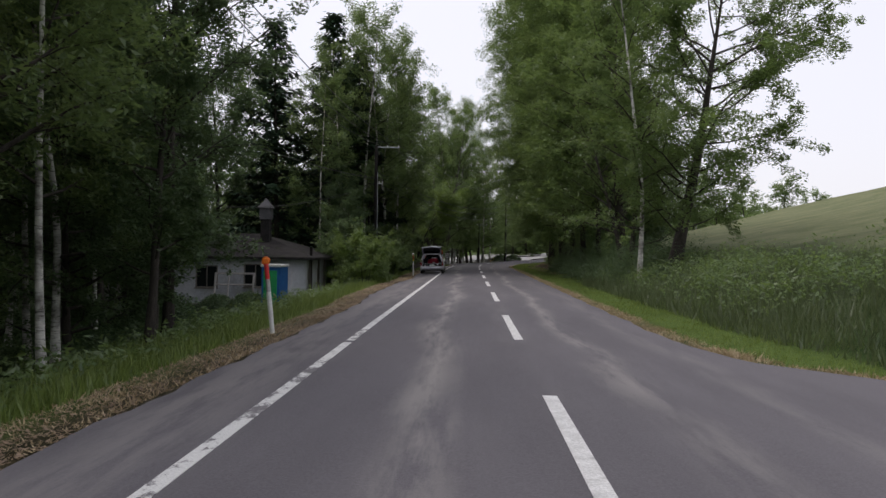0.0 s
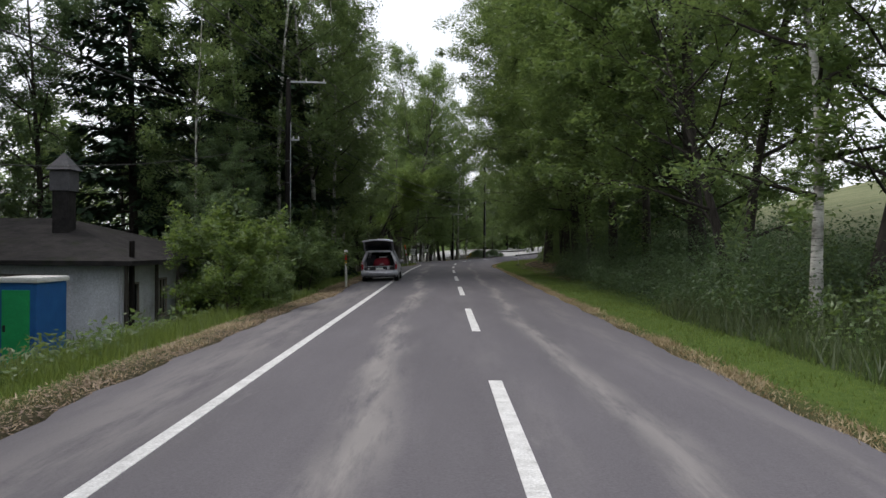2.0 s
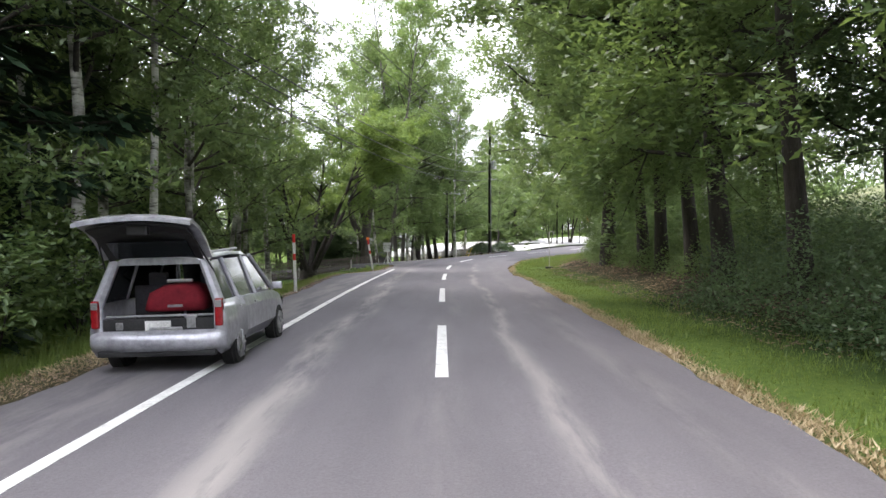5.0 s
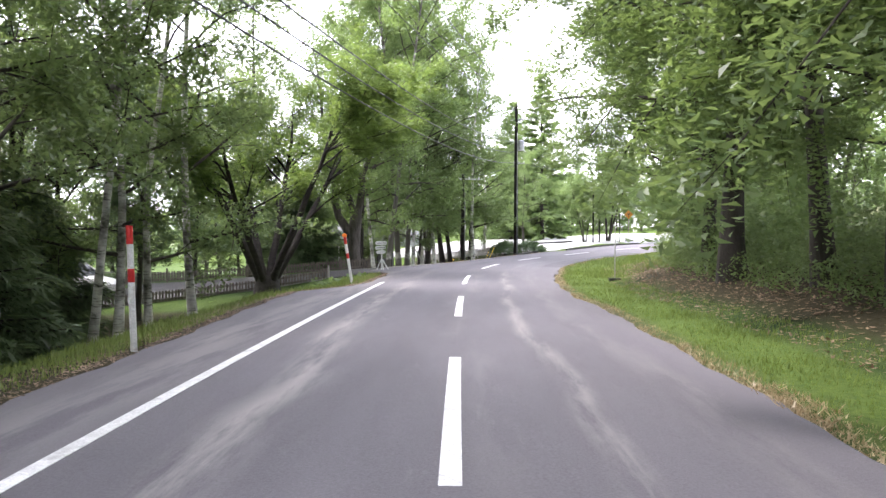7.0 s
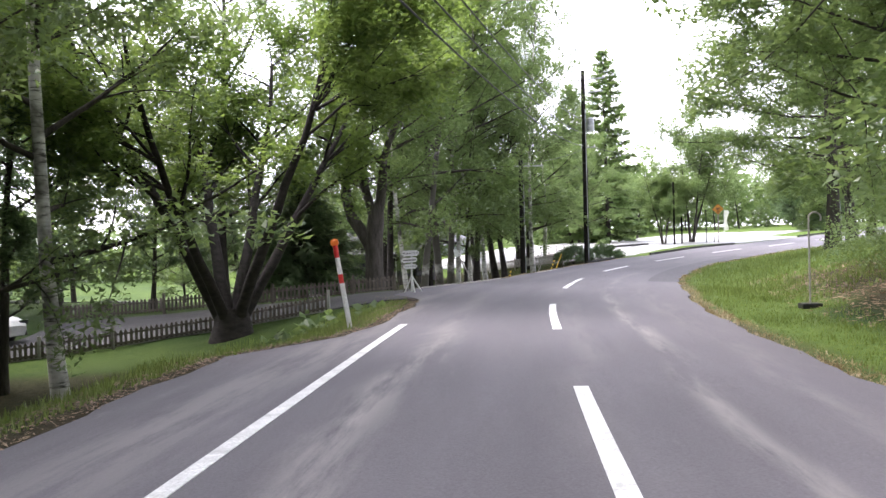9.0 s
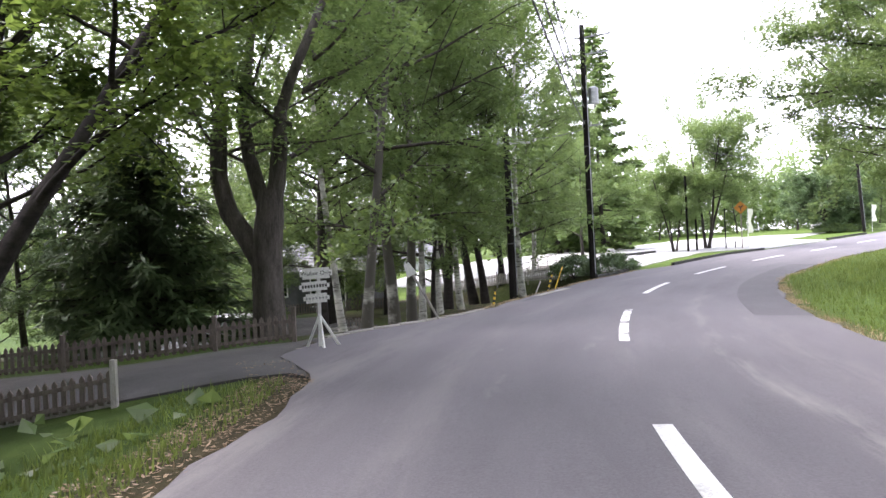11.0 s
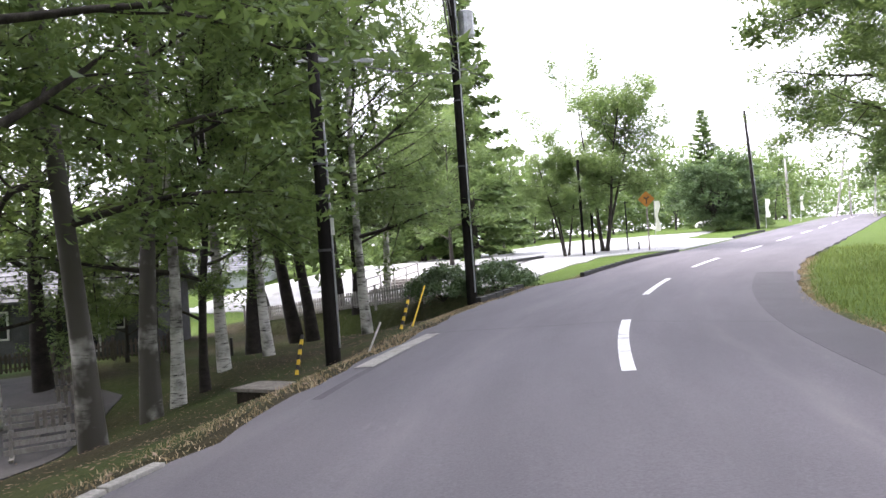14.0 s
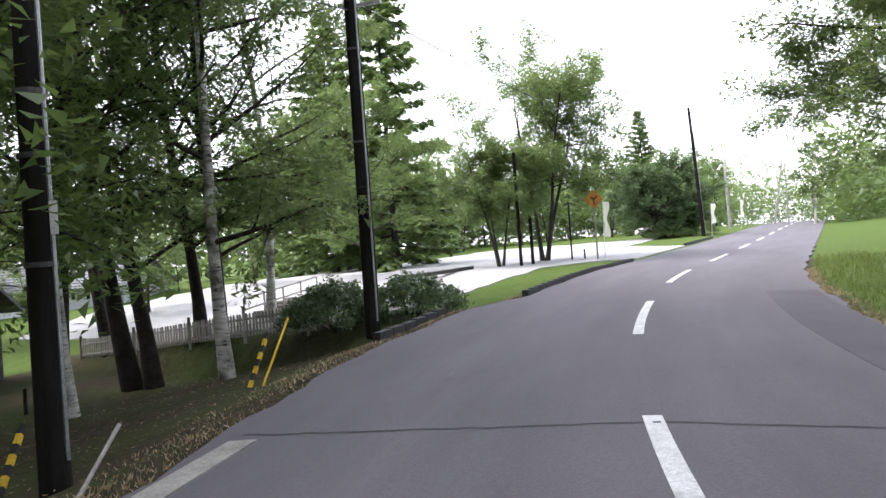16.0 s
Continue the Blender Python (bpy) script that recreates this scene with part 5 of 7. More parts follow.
# ---- draped asphalt sheets ----
def drape(name, corners, mat, label, lift=0.035, step=0.5):
    """A sheet that follows the ground inside an outline."""
    bm = bmesh.new()
    bm.faces.new([bm.verts.new((x, y, 0)) for x, y in corners])
    for axis_i in (0, 1):
        lo, hi = min(c[axis_i] for c in corners), max(c[axis_i] for c in corners)
        for k in range(1, int((hi - lo) / step) + 1):
            co, no = Vector((0, 0, 0)), Vector((0, 0, 0))
            co[axis_i], no[axis_i] = lo + k * step, 1.0
            bmesh.ops.bisect_plane(bm, geom=bm.verts[:] + bm.edges[:] + bm.faces[:], dist=1e-5, plane_co=co, plane_no=no)
    xy = np.array([v.co[:2] for v in bm.verts])
    for v, z in zip(bm.verts, ground_z(xy[:, 0], xy[:, 1]) + lift):
        v.co.z = z
    bmesh.ops.recalc_face_normals(bm, faces=bm.faces)
    if sum(f.normal.z for f in bm.faces) < 0:
        bmesh.ops.reverse_faces(bm, faces=bm.faces)
    skirt = bmesh.ops.extrude_edge_only(bm, edges=[e for e in bm.edges if e.is_boundary])
    for v in skirt["geom"]:
        if isinstance(v, bmesh.types.BMVert):
            v.co.z -= 0.12
    return tagged(part(name, bm, mat), label, "pavement", kind="structure")


drape("driveway", ((-2.6, 89.2), (-5.6, 89.05), (-8.9, 89.55), (-11.5, 88.1), (-14.7, 86.4), (-15.6, 86.0), (-15.6, 91.9), (-10.3, 92.65), (-8.4, 92.45), (-5.7, 92.75), (-4.3, 93.3), (-3.2, 95.2)), M_ASPHALT_OLD, "grey asphalt driveway leading down to the garden", 0.03, 0.25)
drape("garden_yard", ((-7.2, 102), (-5.0, 108), (-5.2, 113), (-9, 117.5), (-18, 116), (-24, 105), (-22, 98), (-14, 97)), M_ASPHALT_OLD, "grey asphalt yard in the garden", 0.03, 0.5)
M_GRAVEL = speckled("pale_parking_asphalt", (0.36, 0.36, 0.36), (0.48, 0.48, 0.47), 0.5, 40, 0.9, relief=0.2)
lot = [tuple(road_at(s, d)[:2]) for s, d in ((121, -7.2), (131, -7.0), (133.5, -3.6), (146, -3.6), (148, -8), (165, -9), (165, -26), (121, -26), (119, -12))]
drape("parking_lot", lot, M_GRAVEL, "broad pale asphalt parking lot beyond the island", 0.045, 0.5)
drape("terrace_path", ((4.2, 118.4), (-3.2, 126.6), (-2.2, 127.4), (3.6, 120.9), (7.0, 124.0), (8.4, 123.0)), M_CONCRETE, "pale concrete path behind the picket fence", 0.03, 0.25)


# ---- kerbs ----
def kerb(name, s0, s1, d_fn, label, w=0.14, h=0.1, mat=None):
    n = max(2, int((s1 - s0) / 0.6))
    root = tagged(new(name), label, "kerb", kind="structure")
    base = road_at((s0 + s1) / 2, d_fn((s0 + s1) / 2))
    for i in range(n):
        a, b = s0 + (s1 - s0) * i / n + 0.008, s0 + (s1 - s0) * (i + 1) / n - 0.008
        pa, pb = Vector(road_at(a, d_fn(a))), Vector(road_at(b, d_fn(b)))
        ang = math.atan2(pb.y - pa.y, pb.x - pa.x)
        bm = bmesh.new()
        box(bm, 0, 0, h / 2 - 0.08, (pb - pa).length, w, h + 0.16, 0.015)
        st = part("kerb_stone", bm, mat or M_CONCRETE, root)
        st.matrix_basis = Matrix.Translation((pa + pb) / 2) @ Matrix.Rotation(ang, 4, "Z")
    return root


kerb("kerb_garden", 92.6, 97.4, lambda s: -float(left_edge(s)) - 0.02, "low weathered concrete kerb above the garden", 0.11, 0.035)
kerb("kerb_island", 118.5, 131.8, lambda s: -float(left_edge(s)) - 0.1, "dark low kerb round the grass island", 0.15, 0.13, M_BLACK)
kerb("kerb_bush", 112.0, 116.0, lambda s: -float(left_edge(s)) - 0.5, "dark low kerb beside the bushes", 0.15, 0.1, M_BLACK)
kerb("kerb_far", 146.5, 158.0, lambda s: -float(left_edge(s)) - 0.4, "dark low kerb at the far island", 0.15, 0.13, M_BLACK)


def apron():
    ob = ribbon("edge_apron", 101.6, 105.0, lambda s: -3.38, 0.13, M_CONCRETE, 0.012)
    ob.parent = road
    for s0, s1, d, w in ((99.6, 103.2, -0.2, 3.1), (94.0, 117.0, 2.78, 0.5)):
        p = ribbon("asphalt_patch", s0, s1, lambda s, d=d: d, w, M_PATCH, 0.0035)
        p.parent = road
    ob = ribbon("wheel_stop", 125, 132, lambda s: -11.0, 0.12, M_BLACK, 0.15)
    tagged(ob, "dark low kerb inside the parking lot", "kerb", kind="structure")


M_PATCH = speckled("asphalt_patch", (0.08, 0.076, 0.084), (0.105, 0.1, 0.11), 0.8, 45, 0.85, relief=0.3)
apron()


# ---- fences ----
def fence(label, pts, h, mat, gap=0.13, w=0.075, base_board=False, posts=1.8, zs=None, peak=True):
    """A picket fence along a line of ground points."""
    root = thing("picket_fence", Matrix.Translation((pts[0][0], pts[0][1], 0)), label, "fence", "picket fences")
    bm = bmesh.new()
    if peak:
        prism(bm, [(-w / 2, 0.06), (w / 2, 0.06), (w / 2, h - 0.05), (0, h), (-w / 2, h - 0.05)], -0.011, 0.011)
    else:
        box(bm, 0, 0, h / 2, w, 0.022, h - 0.06)
    me = bpy.data.meshes.new("picket")
    bm.to_mesh(me)
    bm.free()
    me.materials.append(mat)
    ox, oy = pts[0][0], pts[0][1]
    for k in range(len(pts) - 1):
        a, b = Vector((*pts[k], 0)), Vector((*pts[k + 1], 0))
        za, zb = (gz(a.x, a.y), gz(b.x, b.y)) if zs is None else (zs[k], zs[k + 1])
        ln = (b - a).length
        ang = math.atan2(b.y - a.y, b.x - a.x)
        n = int(ln / gap)
        for i in range(n):
            p = a.lerp(b, (i + 0.5) / n)
            ob = new("picket", me)
            ob.parent = root
            ob.matrix_basis = Matrix.Translation((p.x - ox, p.y - oy, za + (zb - za) * (i + 0.5) / n)) @ Matrix.Rotation(ang + 0.02 * math.sin(i * 7.1), 4, "Z") @ Matrix.Rotation(0.02 * math.sin(i * 3.7), 4, "Y")
        side = Vector((-math.sin(ang), math.cos(ang), 0)) * 0.025
        for hz in (0.25 * h, 0.75 * h):
            bm = bmesh.new()
            slab(bm, [Vector((p.x - ox, p.y - oy, z + hz + dz)) + side for p, z, dz in ((a, za, -0.03), (b, zb, -0.03), (b, zb, 0.03), (a, za, 0.03))], 0.025)
            part("rail", bm, mat, root)
        if base_board:
            bm = bmesh.new()
            slab(bm, [Vector((p.x - ox, p.y - oy, z + dz)) - side for p, z, dz in ((a, za, 0.02), (b, zb, 0.02), (b, zb, 0.14), (a, za, 0.14))], 0.04)
            part("base_board", bm, M_FENCEWHITE, root, "pale board along the foot")
        m = max(1, int(ln / posts))
        for i in range(m + (k == len(pts) - 2)):
            p = a.lerp(b, i / m)
            bm = bmesh.new()
            z = za + (zb - za) * i / m
            box(bm, p.x - ox, p.y - oy, z + h * 0.5, 0.08, 0.08, h + 0.25, 0.012)
            part("post", bm, M_FENCEWHITE if base_board else mat, root)
    return root


fence("low brown picket fence with pale posts beside the driveway", ((-5.6, 88.85), (-8.9, 89.3), (-11.5, 87.85), (-14.7, 86.1), (-21, 83.5)), 0.5, M_FENCE, base_board=True)
fence("grey picket fence on the far side of the driveway", ((-4.35, 93.5), (-5.7, 93.0), (-8.4, 92.7), (-10.3, 92.9), (-16, 92.2)), 0.55, M_FENCE)
fence("grey picket fence on the terrace above the garden", ((3.3, 117.5), (0.2, 121.2), (-1.6, 123.3), (-3.6, 125.6)), 0.66, M_FENCEWHITE, zs=(-0.1, -0.52, -0.78, -1.05))
fence("dark picket fence in front of the garden house", ((-5.6, 120.4), (-9.0, 119.0), (-13.0, 117.6)), 0.7, M_FENCE)
for x, y, a in ((-6.2, 112.6, 20), (-5.9, 110.4, 15), (-7.6, 115.0, 10)):
    r = thing("garden_bench", pose(x, y, gz(x, y) + 0.03, 0, 0, a), "low weathered wooden slatted stand in the garden", "stand", "garden stands")
    for i in range(6):
        bm = bmesh.new()
        box(bm, -0.4 + i * 0.16, 0, 0.32, 0.09, 0.03, 0.5, 0.008)
        part("slat", bm, M_WOODGREY, r)
    for sx in (-0.4, 0.4):
        bm = bmesh.new()
        box(bm, sx, 0, 0.04, 0.09, 0.5, 0.07, 0.01)
        part("foot", bm, M_WOODGREY, r)
    bm = bmesh.new()
    box(bm, 0, 0.03, 0.45, 0.95, 0.03, 0.07, 0.008)
    part("rail", bm, M_WOODGREY, r)


# ---- poles and wires ----
def utility_pole(x, y, h, label, arms=((0.4, 1.8),), mat=None, r=0.15, tilt=(0, 0), turn=0.0, z=None, side=0.28):
    root = thing("utility_pole", pose(x, y, gz(x, y) if z is None else z, tilt[0], tilt[1], turn), label, "utility pole", "utility poles")
    v, f = tube([(0, 0, -0.4), (0, 0, h * 0.3), (0, 0, h * 0.7), (0, 0, h)], [r, r * 0.93, r * 0.8, r * 0.7], 16)
    f = list(f) + [tuple(range(48, 64))]
    mesh_object("pole", v, f, mat or M_POLE, root, smooth=True)
    for down, ln in arms:
        bm = bmesh.new()
        box(bm, ln * side, 0, h - down, ln, 0.075, 0.075, 0.01)
        a = part("cross_arm", bm, M_STEEL, root, "galvanised steel cross arm")
        for k in range(3):
            bm = bmesh.new()
            px = ln * (side - 0.46 + 0.45 * k)
            rod(bm, (px, 0, h - down + 0.03), (px, 0, h - down + 0.16), 0.035, 0.025, 8)
            part("insulator", bm, M_WHITE, a, "white insulator")
    for z in (h * 0.35, h * 0.52, h * 0.62):
        bm = bmesh.new()
        rod(bm, (0, 0, z), (0, 0, z + 0.05), r * 1.02, r * 1.02, 14)
        part("band", bm, M_BANDSTEEL, root)
    bm = bmesh.new()
    rod(bm, (r * 0.85, -r * 0.6, 0.3), (r * 0.75, -r * 0.5, h * 0.8), 0.022, None, 6)
    part("conduit", bm, M_STEEL, root, "grey cable conduit")
    return root


utility_pole(-7.35, 49.5, 8.65 - gz(-7.35, 49.5), "dark utility pole standing among the verge shrubs", ((0.1, 1.7), (2.6, 0.5)), turn=5, side=0.45)
big = utility_pole(4.64, 115.8, 12.1, "tall dark utility pole with a transformer beside the bend", ((0.6, 1.8), (1.4, 1.6), (4.8, 0.9)), r=0.17, turn=-25)
bm = bmesh.new()
rod(bm, (0.42, 0, 8.3), (0.42, 0, 9.05), 0.24, None, 16)
rod(bm, (0.42, 0, 9.05), (0.42, 0, 9.12), 0.24, 0.1, 16)
box(bm, 0.2, 0, 8.45, 0.3, 0.12, 0.08)
box(bm, 0.2, 0, 8.9, 0.3, 0.12, 0.08)
part("transformer", bm, M_STEEL, big, "grey metal transformer can")
p2 = utility_pole(0.42, 106.85, 6.1, "short dark pole on the garden bank", ((0.3, 1.5),), turn=10)
bm = bmesh.new()
box(bm, 0.14, -0.1, 2.6, 0.07, 0.02, 0.32, 0.004)
part("marker_plate", bm, M_WHITE, p2, "small white marker plate")
utility_pole(35.9, 153.5, 10.2, "dark utility pole at the far island", ((0.4, 1.2),), tilt=(0, -3))
utility_pole(50.0, 171.5, 7.0, "pale concrete pole beside the climbing road", (), mat=M_CONCRETE, tilt=(0, -1))
utility_pole(59.0, 176.5, 8.6, "pale leaning stay pole beside the road", (), mat=M_CONCRETE, r=0.12, tilt=(0, 12))
utility_pole(62.0, 178.0, 7.4, "thin grey pole beside the climbing road", (), mat=M_CONCRETE, r=0.1)
utility_pole(-8.4, -12.0, 10.9, "dark utility pole at the edge of the birch wood", ((0.55, 1.8),), turn=0)
utility_pole(-8.6, 55.5, 6.4, "thinner dark pole among the trees behind the parked minivan", (), r=0.12)


def wire(name, a, b, sag, r, parent=None):
    a, b = np.array(a, float), np.array(b, float)
    t = np.linspace(0, 1, 25)[:, None]
    p = a + (b - a) * t
    p[:, 2] -= (4 * sag * t * (1 - t))[:, 0]
    v, f = tube(p, np.full(25, r), 5)
    ob = mesh_object(name, v, f, M_WIRE, smooth=True)
    return tagged(ob, "thin dark overhead wire sagging between poles", "wire", "overhead wires")


Z1, ZB = gz(-7.35, 49.5), gz(4.64, 115.8)
for k, dx in enumerate((0.05, 0.75, 1.5)):
    wire("power_wire", (-7.35 + dx, 49.5, 8.75), (4.64 + dx * 0.9, 115.8 - dx * 0.4, ZB + 11.6), 1.5, 0.016)
    wire("power_wire", (-7.35 + dx, 49.5, 8.75), (-8.4 + dx, -12, 9.6), 1.6, 0.016)
for k, (za, zb) in enumerate(((8.1, 9.0), (7.7, 8.2), (7.3, 7.4))):
    wire("phone_cable", (-7.25, 49.5, Z1 + za - 0.6), (4.6, 115.8, ZB + zb), 1.5, 0.02)
wire("phone_cable", (-7.45, 49.5, Z1 + 7.1), (-12.5, -3, 6.8), 1.0, 0.022)
wire("phone_cable", (-7.45, 49.5, Z1 + 6.7), (-13.5, 36, 3.6), 0.5, 0.014)
wire("power_wire", (5.2, 115.5, ZB + 11.6), (35.9, 153.5, gz(35.9, 153.5) + 9.9), 1.2, 0.012)
wire("phone_cable", (4.7, 115.8, ZB + 7.4), (35.9, 153.5, gz(35.9, 153.5) + 7.6), 1.2, 0.016)
wire("phone_cable", (0.42, 106.85, gz(0.42, 106.85) + 5.9), (4.6, 115.8, ZB + 7.2), 0.15, 0.016)


# ---- marker posts ----
def marker_post(x, y, h, label, bands, disc, lean=(0, 0), r=0.045, face=None):
    root = thing("marker_post", pose(x, y, gz(x, y), *lean, 0), label, "marker post", "marker posts")
    z0 = -0.1
    for z1, mat, name in bands:
        bm = bmesh.new()
        rod(bm, (0, 0, z0), (0, 0, z1 * h), r, None, 14)
        part(name, bm, mat, root)
        z0 = z1 * h
    if disc:
        bm = bmesh.new()
        bmesh.ops.create_cone(bm, cap_ends=True, segments=20, radius1=0.085, radius2=0.085, depth=0.03, matrix=pose(0, 0, h + 0.06, 90, 0, 0))
        bmesh.ops.create_cone(bm, cap_ends=True, segments=20, radius1=0.07, radius2=0.05, depth=0.02, matrix=pose(0, -0.02, h + 0.06, 90, 0, 0))
        part("reflector", bm, face or M_ORANGE, root, "round reflector")
    return root


RW = ((0.54, M_WHITE, "lower_tube"), (0.65, M_RED, "red_band"), (0.85, M_WHITE, "white_band"), (1.0, M_RED, "red_band"))
marker_post(-4.68, 11.9, 1.36, "leaning white snow pole with a dull red top and orange reflector", ((0.6, M_WHITE, "lower_tube"), (0.78, M_STEEL, "grey_band"), (1.0, M_RED, "red_band")), True, (0, -6))
marker_post(-4.55, 47.5, 1.36, "white snow pole with yellow and red bands beside the shoulder", ((0.7, M_WHITE, "tube"), (0.8, M_YELLOW, "yellow_band"), (1.0, M_RED, "red_band")), True, (0, -1), face=M_WHITE)
marker_post(-4.8, 66.7, 1.85, "red and white banded snow pole among the birches", RW, False, (0, -2), 0.05)
marker_post(-3.68, 82.4, 1.66, "leaning red and white snow pole with an orange reflector", RW, True, (0, -9), 0.05)
marker_post(-3.1, 118.0, 0.6, "small dark bollard in the garden", ((1.0, M_BLACK, "tube"),), False)
hook = thing("hooked_marker", pose(6.0, 84.4, gz(6.0, 84.4)), "thin pale marker pole with a curled top on a black foot", "marker post", "marker posts")
a = np.linspace(-0.4, 3.6, 12)
pts = [(0, 0, 0), (0, 0, 1.0), (0, 0, 1.85)] + [(0.13 - 0.13 * math.cos(t), 0, 1.95 + 0.13 * math.sin(t)) for t in a]
v, f = tube(pts, np.full(len(pts), 0.02), 8)
mesh_object("rod", v, f, M_FENCEWHITE, hook, smooth=True)
bm = bmesh.new()
box(bm, 0, 0, 0.06, 0.42, 0.3, 0.12, 0.03)
part("foot", bm, M_BLACK, hook)


# ---- sign stand ----
def text_mesh(body, size, m, mat, parent):
    cu = bpy.data.curves.new("lettering", "FONT")
    cu.body = body
    cu.size = size
    cu.align_x, cu.align_y = "CENTER", "CENTER"
    cu.extrude = 0.0015
    tmp = new("lettering", cu)
    me = bpy.data.meshes.new_from_object(tmp.evaluated_get(bpy.context.evaluated_depsgraph_get()))
    bpy.data.objects.remove(tmp)
    me.materials.clear()
    me.materials.append(mat)
    ob = new("lettering", me)
    ob.parent = parent
    ob.matrix_basis = m
    return ob


M_SIGN = speckled("fresh_white_board", (0.78, 0.78, 0.77), (0.88, 0.88, 0.87), 4, 40, 0.5, relief=0.05)


def sign_stand():
    root = thing("sign_stand", pose(-3.62, 92.35, float(gz(-3.62, 92.35)) + 0.02, 0, 1, 14), "white wooden sign stand with three boards beside the driveway", "sign")
    bm = bmesh.new()
    box(bm, 0, 0, 0.74, 0.06, 0.05, 1.4, 0.006)
    part("post", bm, M_WHITE, root)
    for sx, sy in ((0.34, 0), (-0.22, 0.1), (0.05, -0.36)):
        bm = bmesh.new()
        rod(bm, (sx, sy, 0.06), (0, 0, 0.62), 0.025, None, 6)
        part("brace", bm, M_WHITE, root)
    for a in (0, 90):
        bm = bmesh.new()
        box(bm, 0, 0, 0.03, 0.85, 0.09, 0.07, 0.01, pose(0, 0, 0, 0, 0, a + 8))
        part("foot", bm, M_WOODGREY, root, "dark weathered foot beam")
    for k, (z, w, h) in enumerate(((1.35, 0.56, 0.19), (1.13, 0.52, 0.16), (0.92, 0.45, 0.16))):
        bm = bmesh.new()
        bmesh.ops.create_cube(bm, size=1, matrix=Matrix.Translation((0.0, -0.04, z)) @ Matrix.Diagonal((w, 0.022, h, 1)))
        es = [e for e in bm.edges if abs(e.verts[0].co.y - e.verts[1].co.y) > 0.01]
        bmesh.ops.bevel(bm, geom=es, offset=0.045, segments=4, affect="EDGES")
        b = part("board", bm, M_SIGN, root)
        b.rotation_euler = (0, radians((-2, -4, -3)[k]), 0)
        if k == 0:
            text_mesh("Walker Only", 0.1, pose(0, -0.0535, z, 90, 0, 0), M_BLACK, b)
        else:
            for i in range(9 if k == 1 else 7):
                bm = bmesh.new()
                box(bm, -w * 0.38 + i * w * 0.76 / (8 if k == 1 else 6), -0.054, z, 0.032, 0.003, 0.05 if k == 1 else 0.035)
                part("mark", bm, M_BLACK if k == 1 else M_STEEL, b)


sign_stand()
lean = thing("leaning_sign", Matrix.Translation((-1.72, 96.2, -0.15)), "white paddle-shaped sign on a leaning pale pole", "sign")
bm = bmesh.new()
rod(bm, (0, 0, 0), (-0.6, -0.35, 1.2), 0.028, None, 10)
part("pole", bm, M_FENCEWHITE, lean)
bm = bmesh.new()
m = Matrix.Translation((-0.6, -0.37, 1.18)) @ Matrix.Rotation(radians(-26), 4, "Y")
for v4 in (((-0.06, 0.15), (0.06, 0.15), (0.115, -0.14), (-0.115, -0.14)),):
    prism(bm, list(v4), -0.02, 0.02)
bmesh.ops.transform(bm, matrix=m, verts=bm.verts)
part("board", bm, M_SIGN, lean)

# ---- striped bars and culvert ----
def striped_bar(base, top, label):
    a, b = Vector(base), Vector(top)
    root = thing("striped_bar", Matrix.Translation(a), label, "warning bar", "striped bars")
    n = 9
    for i in range(n):
        p, q = (b - a) * (i / n), (b - a) * ((i + 1) / n)
        bm = bmesh.new()
        mm = Matrix.Translation((p + q) / 2) @ (b - a).to_track_quat("Z", "Y").to_matrix().to_4x4()
        box(bm, 0, 0, 0, 0.06, 0.06, (q - p).length, 0.0, mm)
        part("stripe", bm, M_YELLOW if i % 2 else M_BLACK, root)
    return root


striped_bar((-0.35, 107.4, gz(-0.35, 107.4) - 0.1), (-0.2, 108.1, gz(-0.35, 107.4) + 0.72), "leaning black and yellow warning bar at the ditch")
striped_bar((2.03, 111.6, gz(2.03, 111.6) - 0.1), (2.4, 112.5, gz(2.03, 111.6) + 0.8), "black and yellow warning bar at the road edge")
bm = bmesh.new()
rod(bm, (2.3, 110.9, gz(2.3, 110.9)), (2.75, 111.7, gz(2.3, 110.9) + 0.95), 0.02, None, 6)
tagged(part("yellow_rod", bm, M_YELLOW), "thin yellow rod leaning at the road edge", "rod", "marker rods")
bm = bmesh.new()
rod(bm, (1.0, 104.9, gz(1.0, 104.9) - 0.1), (1.3, 105.4, gz(1.0, 104.9) + 0.45), 0.018, None, 6)
tagged(part("yellow_rod", bm, M_FENCEWHITE), "thin pale rod leaning by the ditch", "rod", "marker rods")
cul = thing("culvert_box", pose(-0.55, 105.3, gz(-0.55, 105.3) - 0.04, 0, 0, -35), "low concrete drain box set in the bank", "drain box")
bm = bmesh.new()
box(bm, 0, 0, 0.1, 1.3, 0.75, 0.06, 0.015)
part("lid", bm, M_WOODGREY, cul)
# solid block under the lid; the opening's shade is put into its dark colour
bm = bmesh.new()
box(bm, 0, 0, -0.2, 1.15, 0.62, 0.53, 0.01)
part("opening_fill", bm, M_DRAINDARK, cul)


